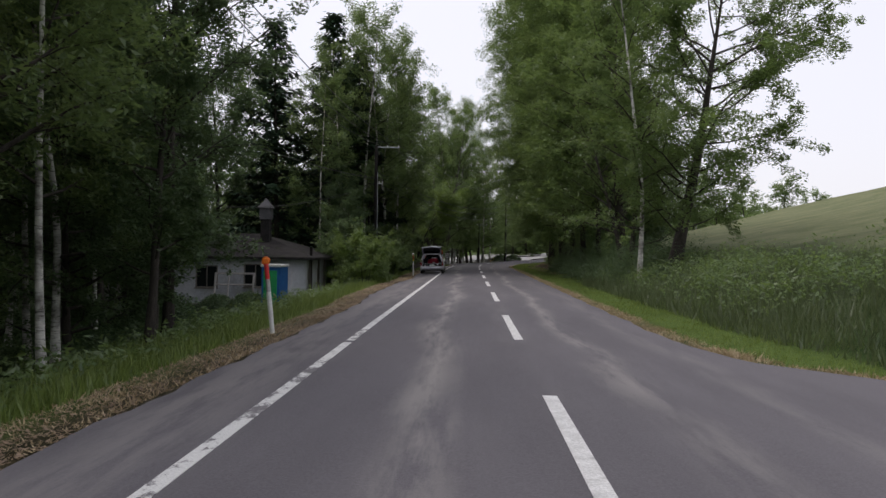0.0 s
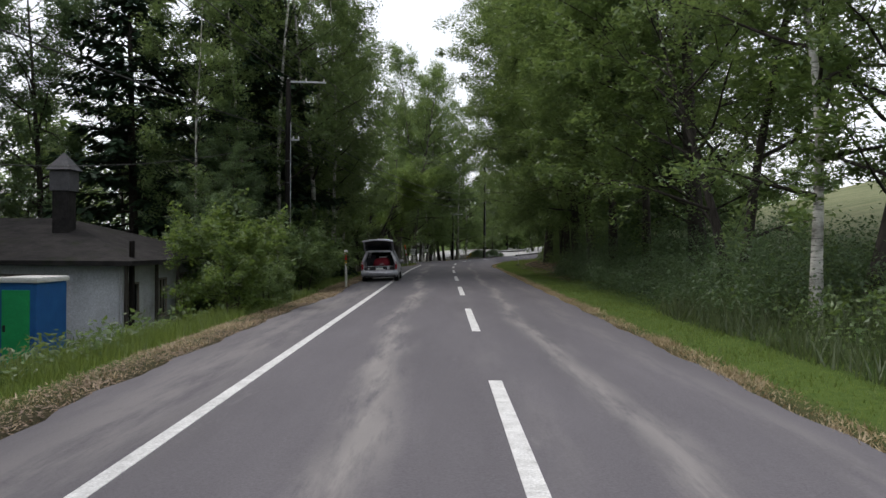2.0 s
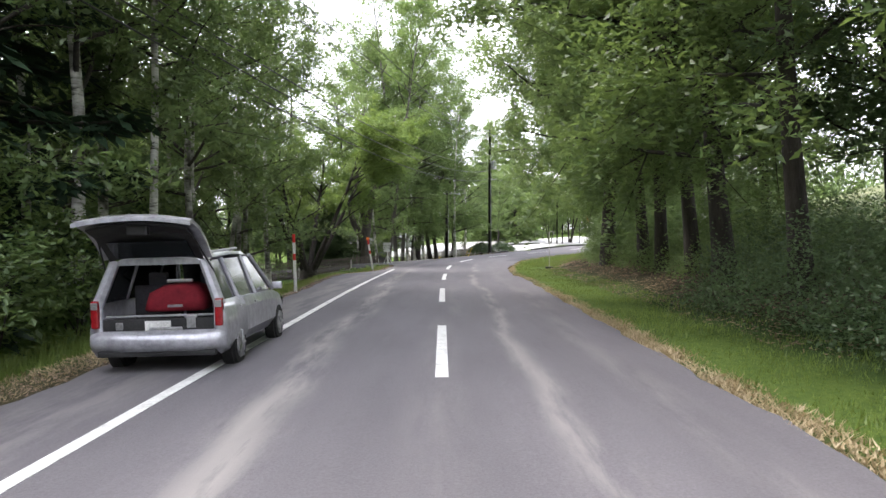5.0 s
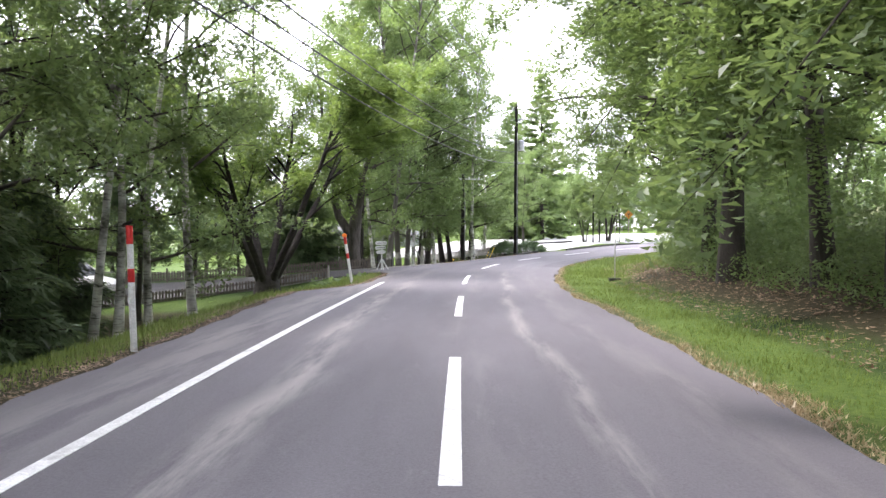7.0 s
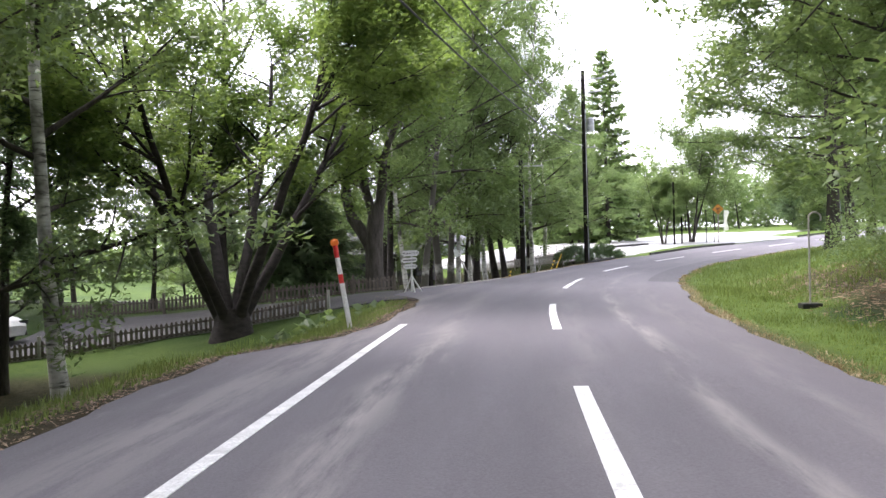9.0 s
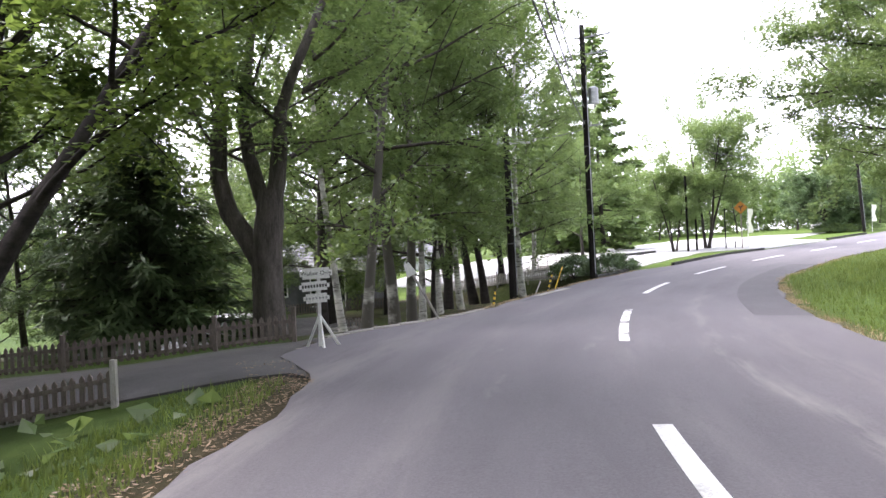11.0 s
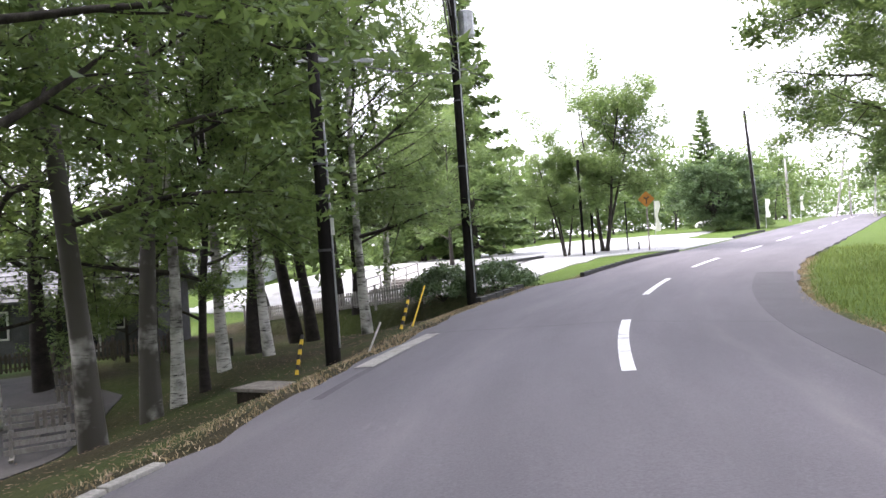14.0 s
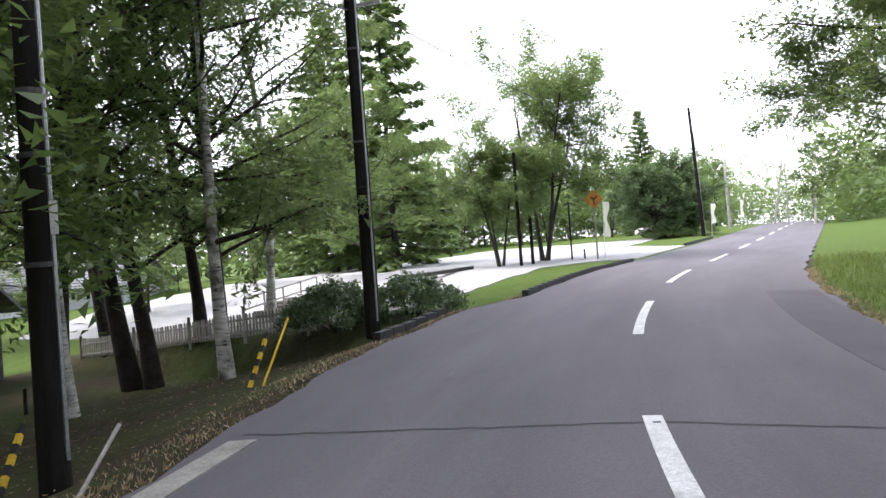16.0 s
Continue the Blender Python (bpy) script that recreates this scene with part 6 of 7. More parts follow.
# ---- hut and toilet ----
def hut():
    z = -1.55
    root = thing("hut", pose(-9.6, 37.7, z, 0, 0, 0), "low white plastered hut with a dark hipped roof", "hut")
    w, d, h = 10.5, 8.6, 2.45          # reaches to -x and +y from its near corner
    T = 0.14

    def wall(name, x0, y0, x1, y1, holes):
        """A wall between two corners with window openings: (along, sill, width, height)."""
        a, b = Vector((x0, y0, 0)), Vector((x1, y1, 0))
        ln = (b - a).length
        ang = math.atan2(y1 - y0, x1 - x0)
        m = Matrix.Translation(a) @ Matrix.Rotation(ang, 4, "Z")
        cuts = sorted(holes)
        xs = sorted({0.0, ln, *(c[0] for c in cuts), *(c[0] + c[2] for c in cuts)})
        zs = sorted({0.0, h, *(c[1] for c in cuts), *(c[1] + c[3] for c in cuts)})
        solid = [[not any(c[0] - 1e-6 <= xs[i] < c[0] + c[2] - 1e-6 and c[1] - 1e-6 <= zs[j] < c[1] + c[3] - 1e-6 for c in cuts) for j in range(len(zs) - 1)] for i in range(len(xs) - 1)]
        bm = bmesh.new()
        grid = [[[bm.verts.new(m @ Vector((x, y, z))) for z in zs] for x in xs] for y in (-T / 2, T / 2)]
        filled = lambda i, j: 0 <= i < len(xs) - 1 and 0 <= j < len(zs) - 1 and solid[i][j]
        for i in range(len(xs) - 1):
            for j in range(len(zs) - 1):
                if not solid[i][j]:
                    continue
                ring = ((i, j), (i + 1, j), (i + 1, j + 1), (i, j + 1))
                bm.faces.new([grid[0][p][q] for p, q in ring])
                bm.faces.new([grid[1][p][q] for p, q in ring[::-1]])
                for k, (ni, nj) in enumerate(((i, j - 1), (i + 1, j), (i, j + 1), (i - 1, j))):
                    if not filled(ni, nj):
                        (p, q), (u, v) = ring[k], ring[(k + 1) % 4]
                        bm.faces.new((grid[0][u][v], grid[0][p][q], grid[1][p][q], grid[1][u][v]))
        wl = part(name, bm, M_PLASTER, root)
        for (u, sill, ww, hh) in cuts:
            win = new("window")
            win.parent = root
            win.matrix_basis = m @ Matrix.Translation((u + ww / 2, 0, sill + hh / 2))
            bm = bmesh.new()
            for sx in (-1, 1):
                box(bm, sx * (ww / 2 - 0.03), -0.06, 0, 0.06, 0.06, hh, 0.005)
                box(bm, 0, -0.06, sx * (hh / 2 - 0.03), ww, 0.06, 0.06, 0.005)
            box(bm, 0, -0.05, 0, 0.045, 0.05, hh, 0.004)
            part("frame", bm, M_WOODGREY, win)
            bm = bmesh.new()
            box(bm, 0, 0.0, 0, ww - 0.02, 0.012, hh - 0.02)
            part("pane", bm, M_WINDOW, win, "dark window glass")
            bm = bmesh.new()
            box(bm, 0, -0.1, -hh / 2 - 0.03, ww + 0.1, 0.12, 0.05, 0.006)
            part("sill", bm, M_WOODGREY, win)
    wall("front_wall", -w, 0, 0, 0, ((1.0, 0.9, 1.2, 1.2), (4.6, 0.9, 1.2, 1.2), (7.2, 0.95, 1.25, 1.25)))
    wall("side_wall", 0, 0, 0, d, ((0.35, 1.05, 0.8, 0.9), (2.7, 0.8, 0.7, 1.2), (4.5, 0.9, 0.8, 1.2), (6.4, 0.9, 0.8, 1.1)))
    wall("back_wall", 0, d, -w, d, ())
    wall("far_wall", -w, d, -w, 0, ())
    bm = bmesh.new()
    box(bm, -w / 2, d / 2, -0.1, w + 0.2, d + 0.2, 0.3, 0.02)
    part("footing", bm, M_CONCRETE, root)
    o = 0.55
    bm = bmesh.new()
    lo = [bm.verts.new(p) for p in ((-w - o, -o, h), (o, -o, h), (o, d + o, h), (-w - o, d + o, h))]
    le = [bm.verts.new((v.co.x, v.co.y, h + 0.14)) for v in lo]
    r0, r1 = bm.verts.new((-3.6, d / 2, h + 1.45)), bm.verts.new((-w + 3.6, d / 2, h + 1.45))
    bm.faces.new(lo[::-1])
    for i in range(4):
        bm.faces.new((lo[i], lo[(i + 1) % 4], le[(i + 1) % 4], le[i]))
    bm.faces.new((le[0], le[1], r0, r1))
    bm.faces.new((le[1], le[2], r0))
    bm.faces.new((le[2], le[3], r1, r0))
    bm.faces.new((le[3], le[0], r1))
    rf = part("roof", bm, M_ROOF, root)
    bm = bmesh.new()
    box(bm, -2.85, 2.6, h + 1.5, 0.5, 0.5, 1.5, 0.01)
    ch = part("chimney", bm, M_ROOF, rf, "square metal roof vent")
    bm = bmesh.new()
    box(bm, -2.85, 2.6, h + 2.55, 0.62, 0.62, 0.62, 0.01)
    part("vent_box", bm, M_WALLGREY, ch)
    bm = bmesh.new()
    bmesh.ops.create_cone(bm, cap_ends=True, segments=4, radius1=0.56, radius2=0.02, depth=0.55, matrix=Matrix.Translation((-2.85, 2.6, h + 3.16)) @ Matrix.Rotation(radians(45), 4, "Z"))
    part("vent_cap", bm, M_WALLGREY, ch, "pointed grey metal cap")
    for x, y in ((0.3, -0.3), (0.35, 1.8), (0.35, 3.6), (0.35, 5.6), (0.35, 7.6)):
        bm = bmesh.new()
        rod(bm, (x, y, -0.3), (x, y, h + 0.02), 0.06, 0.055, 8)
        part("eave_post", bm, M_BARK, root, "rough dark eave post")


hut()
fr = thing("window_frame", pose(-13.2, 36.75, -1.35, -16, 0, 4), "weathered white timber frame leaning against the hut", "frame")
for cx, cz, sx, sz in ((-1.0, 0.85, 0.1, 1.5), (1.0, 0.85, 0.1, 1.5), (0, 0.15, 2.1, 0.1), (0, 1.55, 2.1, 0.1), (0, 0.95, 2.0, 0.08), (-0.3, 0.85, 0.07, 1.4)):
    bm = bmesh.new()
    box(bm, cx, 0, cz, sx, 0.06, sz, 0.008)
    part("bar", bm, M_FENCEWHITE, fr)


def toilet():
    root = thing("portable_toilet", pose(-10.55, 34.7, gz(-10.5, 34.6), 0, 0, -4), "blue portable toilet with a green door and white roof", "toilet")
    bm = bmesh.new()
    box(bm, 0, 0.25, 1.1, 0.95, 1.25, 2.0, 0.03)
    part("cabin", bm, M_BLUE, root)
    bm = bmesh.new()
    box(bm, -0.03, -0.39, 1.05, 0.68, 0.03, 1.75, 0.012)
    dr = part("door", bm, M_GREEN, root, "bright green door")
    bm = bmesh.new()
    box(bm, -0.3, -0.42, 1.02, 0.05, 0.05, 0.16, 0.01)
    part("handle", bm, M_BLACK, dr)
    bm = bmesh.new()
    box(bm, 0, 0.25, 2.16, 1.05, 1.36, 0.13, 0.05)
    part("roof", bm, M_WHITE, root, "white plastic roof")
    bm = bmesh.new()
    box(bm, 0, 0.25, 0.05, 1.0, 1.3, 0.12, 0.02)
    part("base", bm, M_BLACK, root)


toilet()


# ---- big forked tree ----
def forked_tree():
    rng = np.random.default_rng(61)
    root = thing("old_tree", Matrix.Translation((-5.39, 95.6, gz(-5.39, 95.6))), "massive old tree with a thick grey trunk in three forks", "tree", "roadside trees")
    pcs = []
    trunk = np.array([(0.05, 0, -0.4), (0, 0, 0.3), (0, 0, 1.2), (0.0, 0, 2.0), (0.1, 0, 2.7), (0.16, 0, 3.3)])
    pcs.append(tube(trunk, [0.5, 0.37, 0.33, 0.34, 0.31, 0.26], 16))
    for path, rr in ((((-0.1, 0, 1.7), (-0.4, 0, 2.25), (-0.8, 0.05, 2.85), (-1.02, 0.1, 3.6), (-0.98, 0.1, 4.5), (-0.9, 0.2, 5.3)), (0.24, 0.23, 0.21, 0.2, 0.18, 0.13)),
                     (((0.08, 0.05, 2.7), (-0.12, 0.1, 3.3), (-0.35, 0.2, 4.1), (-0.5, 0.3, 5.2)), (0.2, 0.17, 0.16, 0.13)),
                     (((0.16, 0, 2.9), (0.3, 0, 3.5), (0.4, -0.05, 4.2), (0.45, 0, 5.1)), (0.22, 0.19, 0.18, 0.14))):
        v, f = tube(path, rr, 12)
        n = len(v)
        pcs.append((v, list(f) + [tuple(range(n - 12, n))]))
    centers, widths = [], []
    leaders = []
    for start, way in (((-0.9, 0.2, 5.2), (-0.3, 0.1, 1)), ((-0.5, 0.3, 5.1), (0.05, 0.3, 1)), ((0.45, 0, 5.0), (0.35, -0.1, 1))):
        lp, lr = grow(rng, start, way, 6.6, 0.13, 0.14, 0.1, 10, 0.25)
        pcs.append(tube(lp, lr, 8))
        leaders.append(lp)
    for i in range(54):
        a = rng.random() * 6.28
        u = i // 3 / 17
        start = leaders[i % 3][int(u * 9)] - np.array([0, 0, 1.1 * (1 - u)])
        bp, br = grow(rng, start, (math.cos(a), math.sin(a), 0.4), (2.3 + 1.8 * rng.random()) * (1.1 - 0.5 * u), 0.045, 0.3, 0.3, 6)
        pcs.append(tube(bp, br, 5))
        for q in bp[2:]:
            centers.append(q)
            widths.append(0.62)
    v, f = join(pcs)
    mesh_object("trunk", v, f, M_BARK_GREY, root, smooth=True)
    v, f = leaf_cloud(rng, centers, widths, 95, 0.15)
    mesh_object("crown", v, f, M_LEAF_LIGHT, root)


forked_tree()


# ---- garden buildings ----
def building(name, m, w, d, h, roof_h, wall_mat, roof_mat, label, wins, over=0.5):
    root = thing(name, m, label, "house")
    T = 0.15
    for x, y, sx, sy in ((0, -d / 2, w, T), (0, d / 2, w, T), (-w / 2, 0, T, d - T), (w / 2, 0, T, d - T)):
        bm = bmesh.new()
        box(bm, x, y, h / 2, sx, sy, h)
        part("wall", bm, wall_mat, root)
    bm = bmesh.new()
    prism(bm, [(-d / 2, 0), (d / 2, 0), (0, roof_h)], -w / 2, w / 2)
    bmesh.ops.transform(bm, matrix=Matrix.Translation((0, 0, h)) @ Matrix.Rotation(radians(90), 4, "Z"), verts=bm.verts)
    part("gable", bm, wall_mat, root)
    for sy in (-1, 1):
        bm = bmesh.new()
        e = roof_h * over / (d / 2)
        q = [(-w / 2 - over, sy * (d / 2 + over), h - e), (w / 2 + over, sy * (d / 2 + over), h - e), (w / 2 + over, 0, h + roof_h), (-w / 2 - over, 0, h + roof_h)]
        slab(bm, q if sy < 0 else q[::-1], 0.1)
        rp = part("roof", bm, roof_mat, root)
        rows = int(math.hypot(d / 2 + over, roof_h) / 0.35)
        for i in range(rows):
            t = (i + 0.5) / rows
            y, z = sy * (d / 2 + over) * (1 - t), (h - e) + (roof_h + e) * t
            bm = bmesh.new()
            box(bm, 0, y, z + 0.125, w + over * 2, 0.05, 0.03)
            part("roof_batten", bm, roof_mat, rp)
    for (x, z, ww, hh) in wins:
        win = new("window")
        win.parent = root
        win.matrix_basis = Matrix.Translation((x, -d / 2 - T / 2, z))
        bm = bmesh.new()
        for s in (-1, 1):
            box(bm, s * (ww / 2), -0.02, 0, 0.07, 0.07, hh + 0.07, 0.006)
            box(bm, 0, -0.02, s * (hh / 2), ww, 0.07, 0.07, 0.006)
        part("frame", bm, M_WHITE, win)
        bm = bmesh.new()
        box(bm, 0, -0.006, 0, ww - 0.06, 0.02, hh - 0.06)
        part("pane", bm, M_WINDOW, win, "dark window glass")
    return root


building("garden_house", pose(-9.4, 123.8, gz(-9.4, 123.8) - 0.1, 0, 0, -14), 6.4, 4.2, 2.5, 1.3, M_WALLGREY, M_ROOFTILE, "grey garden house with a pale tiled gable roof", ((-2.2, 1.4, 0.9, 1.0), (0.2, 1.15, 1.0, 1.7), (1.4, 1.15, 0.8, 1.7), (2.5, 1.5, 0.6, 0.8)))
building("white_hall", pose(-8.7, 143.5, -1.0, 0, 0, -14), 9.5, 6.0, 2.3, 1.2, M_PLASTER, M_ROOFTILE, "long white hall with a row of small windows", tuple((-3.6 + i * 0.75, 1.8, 0.28, 0.42) for i in range(10)))
st = thing("stair_rail", pose(1.6, 124.0, gz(1.6, 124.0), 0, 0, 55), "pale metal handrail climbing the grass bank", "handrail")
for k in range(5):
    bm = bmesh.new()
    rod(bm, (k * 1.1, 0, -0.2 + k * 0.12), (k * 1.1, 0, 0.85 + k * 0.12), 0.03, None, 8)
    part("post", bm, M_FENCEWHITE, st)
for dz in (0.5, 0.85):
    bm = bmesh.new()
    rod(bm, (0, 0, dz), (4.4, 0, dz + 0.48), 0.03, None, 8)
    part("rail", bm, M_FENCEWHITE, st)
for k in range(4):
    r = thing("log_step", pose(2.9 + k * 0.35, 125.2 + k * 0.9, gz(2.9 + k * 0.35, 125.2 + k * 0.9), 0, 0, 20), "dark log set across the grass slope", "log", "log steps")
    bm = bmesh.new()
    rod(bm, (-1.1, 0, 0.08), (1.1, 0, 0.08), 0.1, None, 10)
    part("log", bm, M_WOODGREY, r)

# ---- island things ----
ZI = gz(16.0, 131.6)
M_OCHRE = speckled("faded_orange_plate", (0.3, 0.13, 0.02), (0.45, 0.2, 0.03), 6, 40, 0.5, relief=0.05)
ys = thing("warning_sign", pose(16.9, 131.2, gz(16.9, 131.2), 0, 0, -20), "orange-yellow diamond warning sign with a black arrow on a pole", "road sign")
bm = bmesh.new()
rod(bm, (0, 0, -0.2), (0, 0, 3.1), 0.04, None, 10)
part("pole", bm, M_WOODGREY, ys)
bm = bmesh.new()
box(bm, 0, -0.05, 2.75, 0.62, 0.025, 0.62, 0.01, Matrix.Translation((0, 0, 2.75)) @ Matrix.Rotation(radians(45), 4, "Y") @ Matrix.Translation((0, 0, -2.75)))
pl = part("plate", bm, M_OCHRE, ys)
for a, b in (((0, -0.075, 2.5), (0, -0.075, 2.75)), ((0, -0.075, 2.75), (0.16, -0.075, 2.9)), ((0, -0.075, 2.75), (-0.12, -0.075, 2.86))):
    bm = bmesh.new()
    rod(bm, a, b, 0.03, None, 6)
    part("arrow", bm, M_BLACK, pl)


def banner(x, y, h, turn):
    root = thing("banner_flag", pose(x, y, gz(x, y), 0, 2, turn), "pale yellow-white banner flag on a thin pole", "flag", "banner flags")
    bm = bmesh.new()
    rod(bm, (0, 0, -0.1), (0, 0, h), 0.02, 0.015, 8)
    part("pole", bm, M_WHITE, root)
    n, k = 10, 4
    v = [(0.02 + 0.38 * j / k + 0.05 * math.sin(i * 0.9), 0.06 * math.sin(i * 0.8 + j), h * 0.98 - i * h * 0.6 / n) for i in range(n + 1) for j in range(k + 1)]
    f = [(i * (k + 1) + j, i * (k + 1) + j + 1, (i + 1) * (k + 1) + j + 1, (i + 1) * (k + 1) + j) for i in range(n) for j in range(k)]
    mesh_object("cloth", v, f, M_FLAG, root, smooth=True)


banner(17.4, 131.5, 2.7, 30)
banner(36.8, 153.8, 2.6, 10)
banner(51.0, 171.0, 3.0, 10)
lp = thing("lamp_post", pose(16.4, 133.0, gz(16.4, 133.0)), "thin black post with a small crossbar", "post", "dark posts")
bm = bmesh.new()
rod(bm, (0, 0, -0.1), (0, 0, 2.8), 0.045, 0.035, 10)
part("pole", bm, M_BLACK, lp)
bm = bmesh.new()
box(bm, 0, 0, 2.7, 0.36, 0.05, 0.05, 0.01)
part("crossbar", bm, M_BLACK, lp)
for x, y, h in ((13.6, 132.2, 5.2), (14.3, 132.6, 2.4), (17.0, 132.9, 0.5)):
    r = thing("dark_post", pose(x, y, gz(x, y)), "straight dark wooden post on the grass island", "post", "dark posts")
    bm = bmesh.new()
    rod(bm, (0, 0, -0.1), (0, 0, h), 0.075 if h > 1 else 0.04, None, 10)
    part("pole", bm, M_POLE, r)
ws = thing("notice_board", pose(70.5, 184.5, gz(70.5, 184.5), 0, 0, -40), "white notice board on two posts beside the far road", "sign")
bm = bmesh.new()
box(bm, 0, 0, 2.6, 1.0, 0.05, 1.5, 0.02)
part("board", bm, M_WHITE, ws)
for sx in (-0.4, 0.4):
    bm = bmesh.new()
    rod(bm, (sx, 0, -0.1), (sx, 0, 2.0), 0.05, None, 8)
    part("post", bm, M_STEEL, ws)


# ---- clipped bushes ----
def bush(x, y, r, h, label, seed, mat):
    rng = np.random.default_rng(seed)
    root = thing("bush", Matrix.Translation((x, y, gz(x, y))), label, "bush", "low bushes")
    c = []
    for i in range(170):
        a, u = rng.random() * 6.28, rng.random() ** 0.5
        top = h * (1 - 0.75 * u * u)
        c.append((r * u * math.cos(a), r * u * math.sin(a), top * (0.25 + 0.75 * rng.random() ** 0.4)))
    v, f = leaf_cloud(rng, c, np.full(len(c), 0.24), 42, 0.11, flat=0.3, aspect=0.45)
    mesh_object("foliage", v, f, mat, root)
    pcs = []
    for i in range(9):
        a = i * 0.7
        bp, br = grow(rng, (0, 0, -0.1), (math.cos(a), math.sin(a), 1.1), h * 0.9, 0.025, 0.3, 0.2, 5)
        pcs.append(tube(bp, br, 5))
    v, f = join(pcs)
    mesh_object("limb_framework", v, f, M_BARK, root)


bush(3.9, 117.0, 1.25, 1.15, "dark green rounded bush beside the utility pole", 71, M_LEAF_DARK)
bush(5.9, 117.9, 1.4, 1.1, "dark green spreading bush at the bend", 72, M_LEAF_DARK)
bush(34.5, 156.5, 2.0, 1.2, "low clipped bush on the far island", 73, M_LEAF)
bush(37.8, 158.5, 2.4, 1.1, "low clipped bush below the yew", 74, M_LEAF)
bush(-11.9, 35.3, 0.9, 0.8, "dark low bush in front of the hut", 75, M_LEAF_DARK)
bush(-13.4, 34.9, 0.8, 0.6, "dark low bush beside the leaning frame", 76, M_LEAF_DARK)


def cherry_tree(x, y):
    """Short thick base, six stems fanning upward, broad canopy."""
    rng = np.random.default_rng(63)
    root = thing("cherry_tree", Matrix.Translation((x, y, gz(x, y) - 0.15)), "old cherry tree with six dark stems fanning from one thick base", "tree", "roadside trees")
    base = [tube(np.array([(0, 0, -0.4), (0, 0, 0.1), (0.03, 0, 0.5), (0, 0, 0.95)]), [0.78, 0.62, 0.52, 0.42], 14)]
    wood, centers, widths = [], [], []
    for i in range(6):
        a = i * 1.047 + 0.4 + rng.normal() * 0.15
        out = 0.3 + 0.26 * rng.random()
        sp, sr = grow(rng, (0.22 * math.cos(a), 0.22 * math.sin(a), 0.55), (out * math.cos(a), out * math.sin(a), 1.0), 7.4 + 2.2 * rng.random(), 0.2 - 0.05 * rng.random(), 0.16, 0.1, 12, 0.25)
        base.append(tube(sp, sr, 9))
        for k in range(12):
            m = 5 + int(rng.random() * 7.9)
            b = a + rng.normal() * 0.9
            bp, br = grow(rng, sp[m], (math.cos(b), math.sin(b), 0.35 + 0.6 * rng.random()), 2.2 + 2.4 * rng.random(), sr[m] * 0.55, 0.3, 0.1, 7, 0.12)
            wood.append(tube(bp, br, 6))
            for q in bp[3:]:
                if q[2] > 3.6:
                    centers.append(q)
                    widths.append(0.5 + 0.25 * rng.random())
            for j in range(4):
                mm = 2 + int(rng.random() * 5)
                d = bp[mm] - bp[mm - 1]
                tp, tr = grow(rng, bp[mm], d / np.linalg.norm(d) + rng.normal(size=3) * 0.7, 0.9 + 0.9 * rng.random(), br[mm] * 0.5, 0.35, -0.1, 4, 0.2)
                wood.append(tube(tp, tr, 4))
                for q in tp[2:]:
                    if q[2] > 3.6:
                        centers.append(q)
                        widths.append(0.42)
    v, f = join(base)
    mesh_object("trunk", v, f, M_BARK_CHERRY, root, smooth=True)
    v, f = join(wood)
    mesh_object("limb_framework", v, f, M_BARK_CHERRY, root, smooth=True)
    v, f = leaf_cloud(rng, centers, widths, 84, 0.135, flat=0.7, aspect=0.6)
    mesh_object("crown", v, f, M_LEAF_BRIGHT, root)


cherry_tree(-8.0, 87.6)


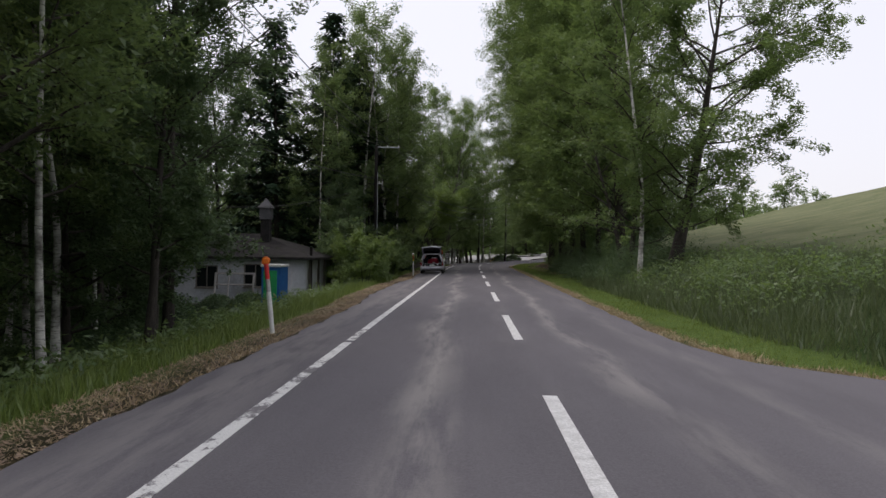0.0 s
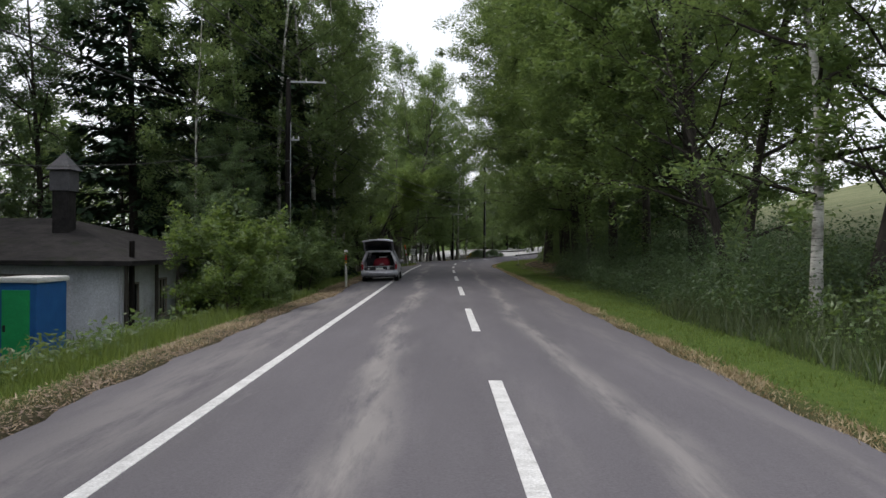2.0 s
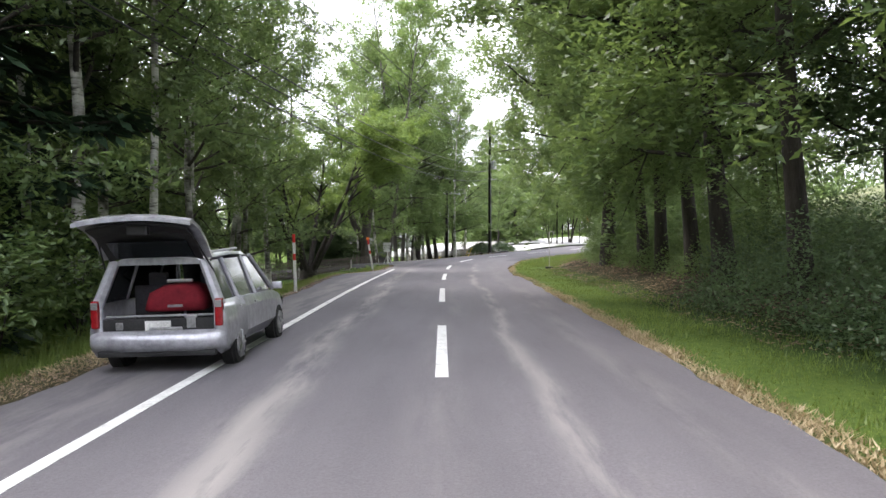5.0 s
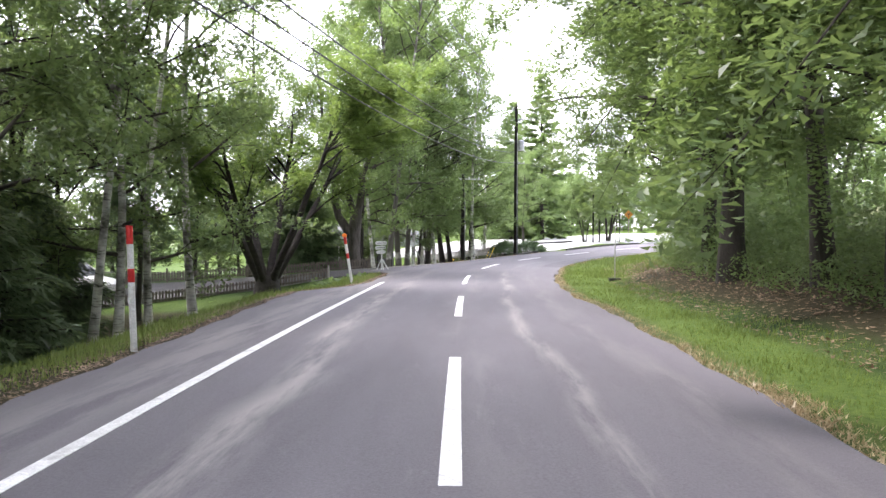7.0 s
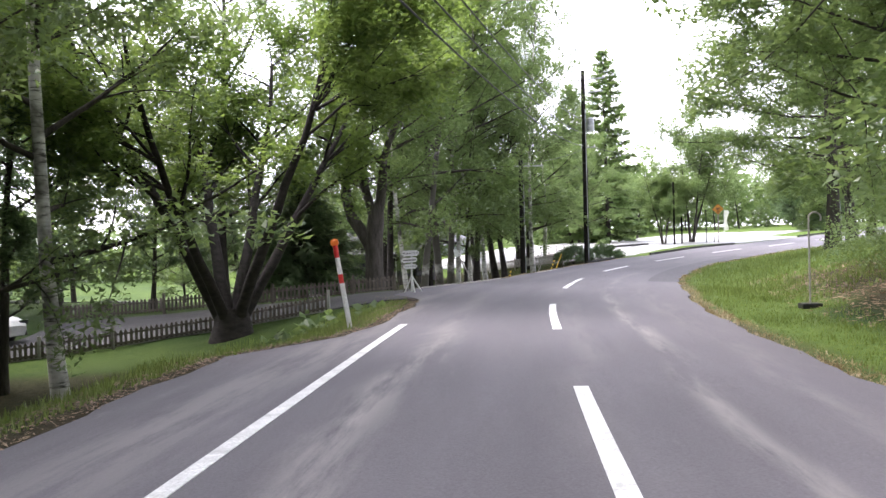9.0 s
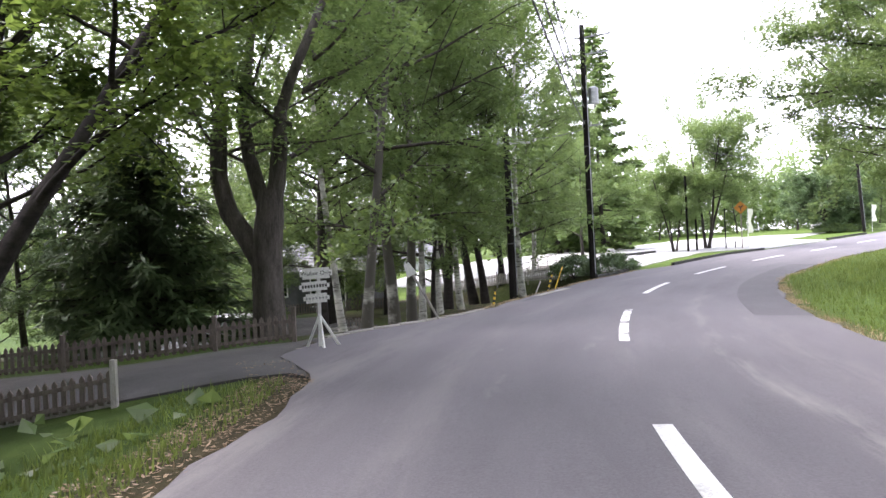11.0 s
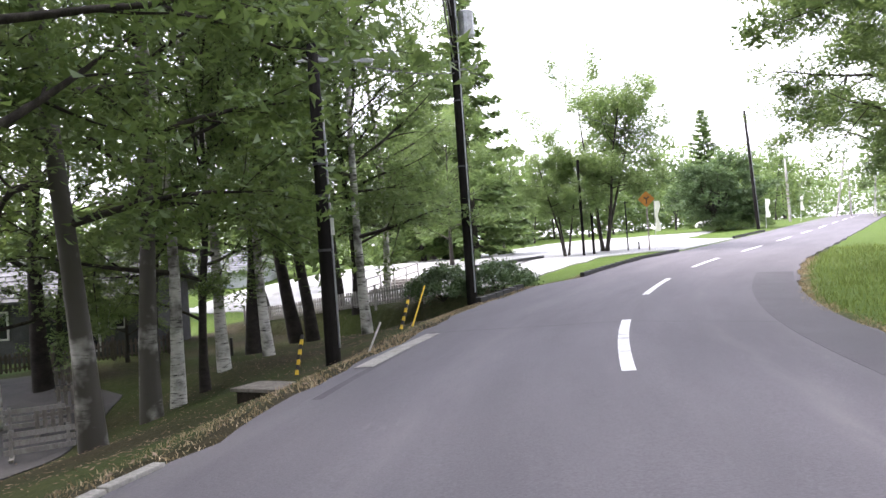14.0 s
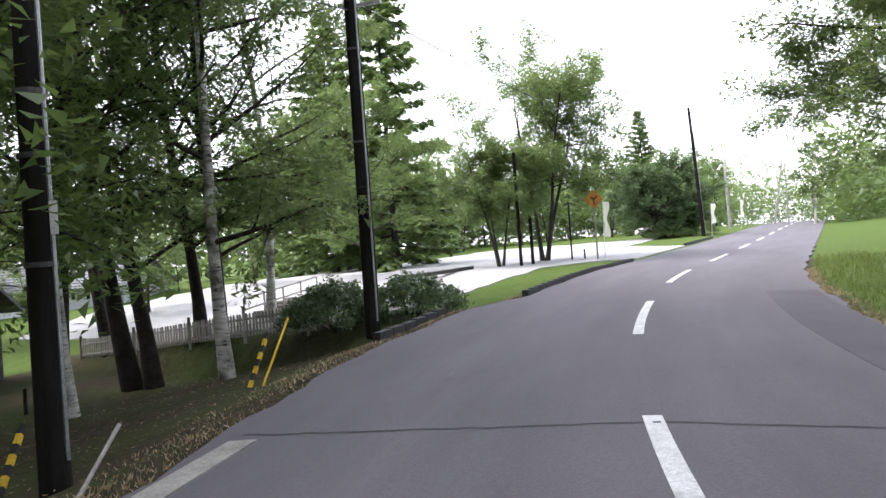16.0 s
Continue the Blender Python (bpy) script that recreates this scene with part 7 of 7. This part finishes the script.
# ---- small things in the garden yard ----
def yard_barrier(x, y, turn):
    root = thing("yard_barrier", pose(x, y, gz(x, y) + 0.03, 0, 0, turn), "low white board barrier standing on the garden yard", "barrier", "yard barriers")
    for k in range(3):
        bm = bmesh.new()
        box(bm, 0, 0, 0.16 + 0.17 * k, 1.3, 0.03, 0.11, 0.008)
        part("board", bm, M_FENCEWHITE, root)
    for sx in (-1, 1):
        bm = bmesh.new()
        box(bm, sx * 0.52, 0.035, 0.3, 0.07, 0.04, 0.6, 0.008)
        part("post", bm, M_FENCEWHITE, root)
        bm = bmesh.new()
        box(bm, sx * 0.52, 0.0, 0.03, 0.09, 0.5, 0.06, 0.01)
        part("foot", bm, M_FENCEWHITE, root)


for bx, by, bt in ((-5.6, 108.6, 20), (-6.6, 111.0, 15), (-6.9, 105.6, 28)):
    yard_barrier(bx, by, bt)

post = thing("dark_post", pose(-9.35, 37.9, gz(-9.35, 37.9)), "straight dark wooden post beside the hut", "post", "dark posts")
bm = bmesh.new()
rod(bm, (0, 0, -0.1), (0, 0, 2.9), 0.085, 0.075, 12)
part("pole", bm, M_POLE, post)
make_car("van", pose(37.6, 163.6, gz(37.6, 163.6) + 0.03, 0, 0, 75), M_WHITE, "white van parked behind the yew tree", False)


# ---- sealed joint across the asphalt ----
def road_joint(p0, p1, seed):
    rng = np.random.default_rng(seed)
    t = np.linspace(0, 1, 40)
    x = p0[0] + (p1[0] - p0[0]) * t + rng.normal(size=40) * 0.012
    y = p0[1] + (p1[1] - p0[1]) * t + rng.normal(size=40) * 0.012
    s, d, _ = road_of(x, y)
    near, far = road_at(s - 0.012 - 0.012 * rng.random(40), d), road_at(s + 0.012 + 0.012 * rng.random(40), d)
    near[:, 2] += 0.004
    far[:, 2] += 0.004
    v = np.vstack([near, far])
    f = [(i, i + 1, 41 + i, 40 + i) for i in range(39)]
    return tagged(mesh_object("road_joint", v, f, M_TAR), "thin dark sealed joint across the asphalt", "road joint", kind="structure")


M_TAR = speckled("tar_seal", (0.02, 0.02, 0.021), (0.045, 0.044, 0.046), 4, 60, 0.7, relief=0.2)
road_joint((2.2, 105.9), (7.6, 102.75), 91)
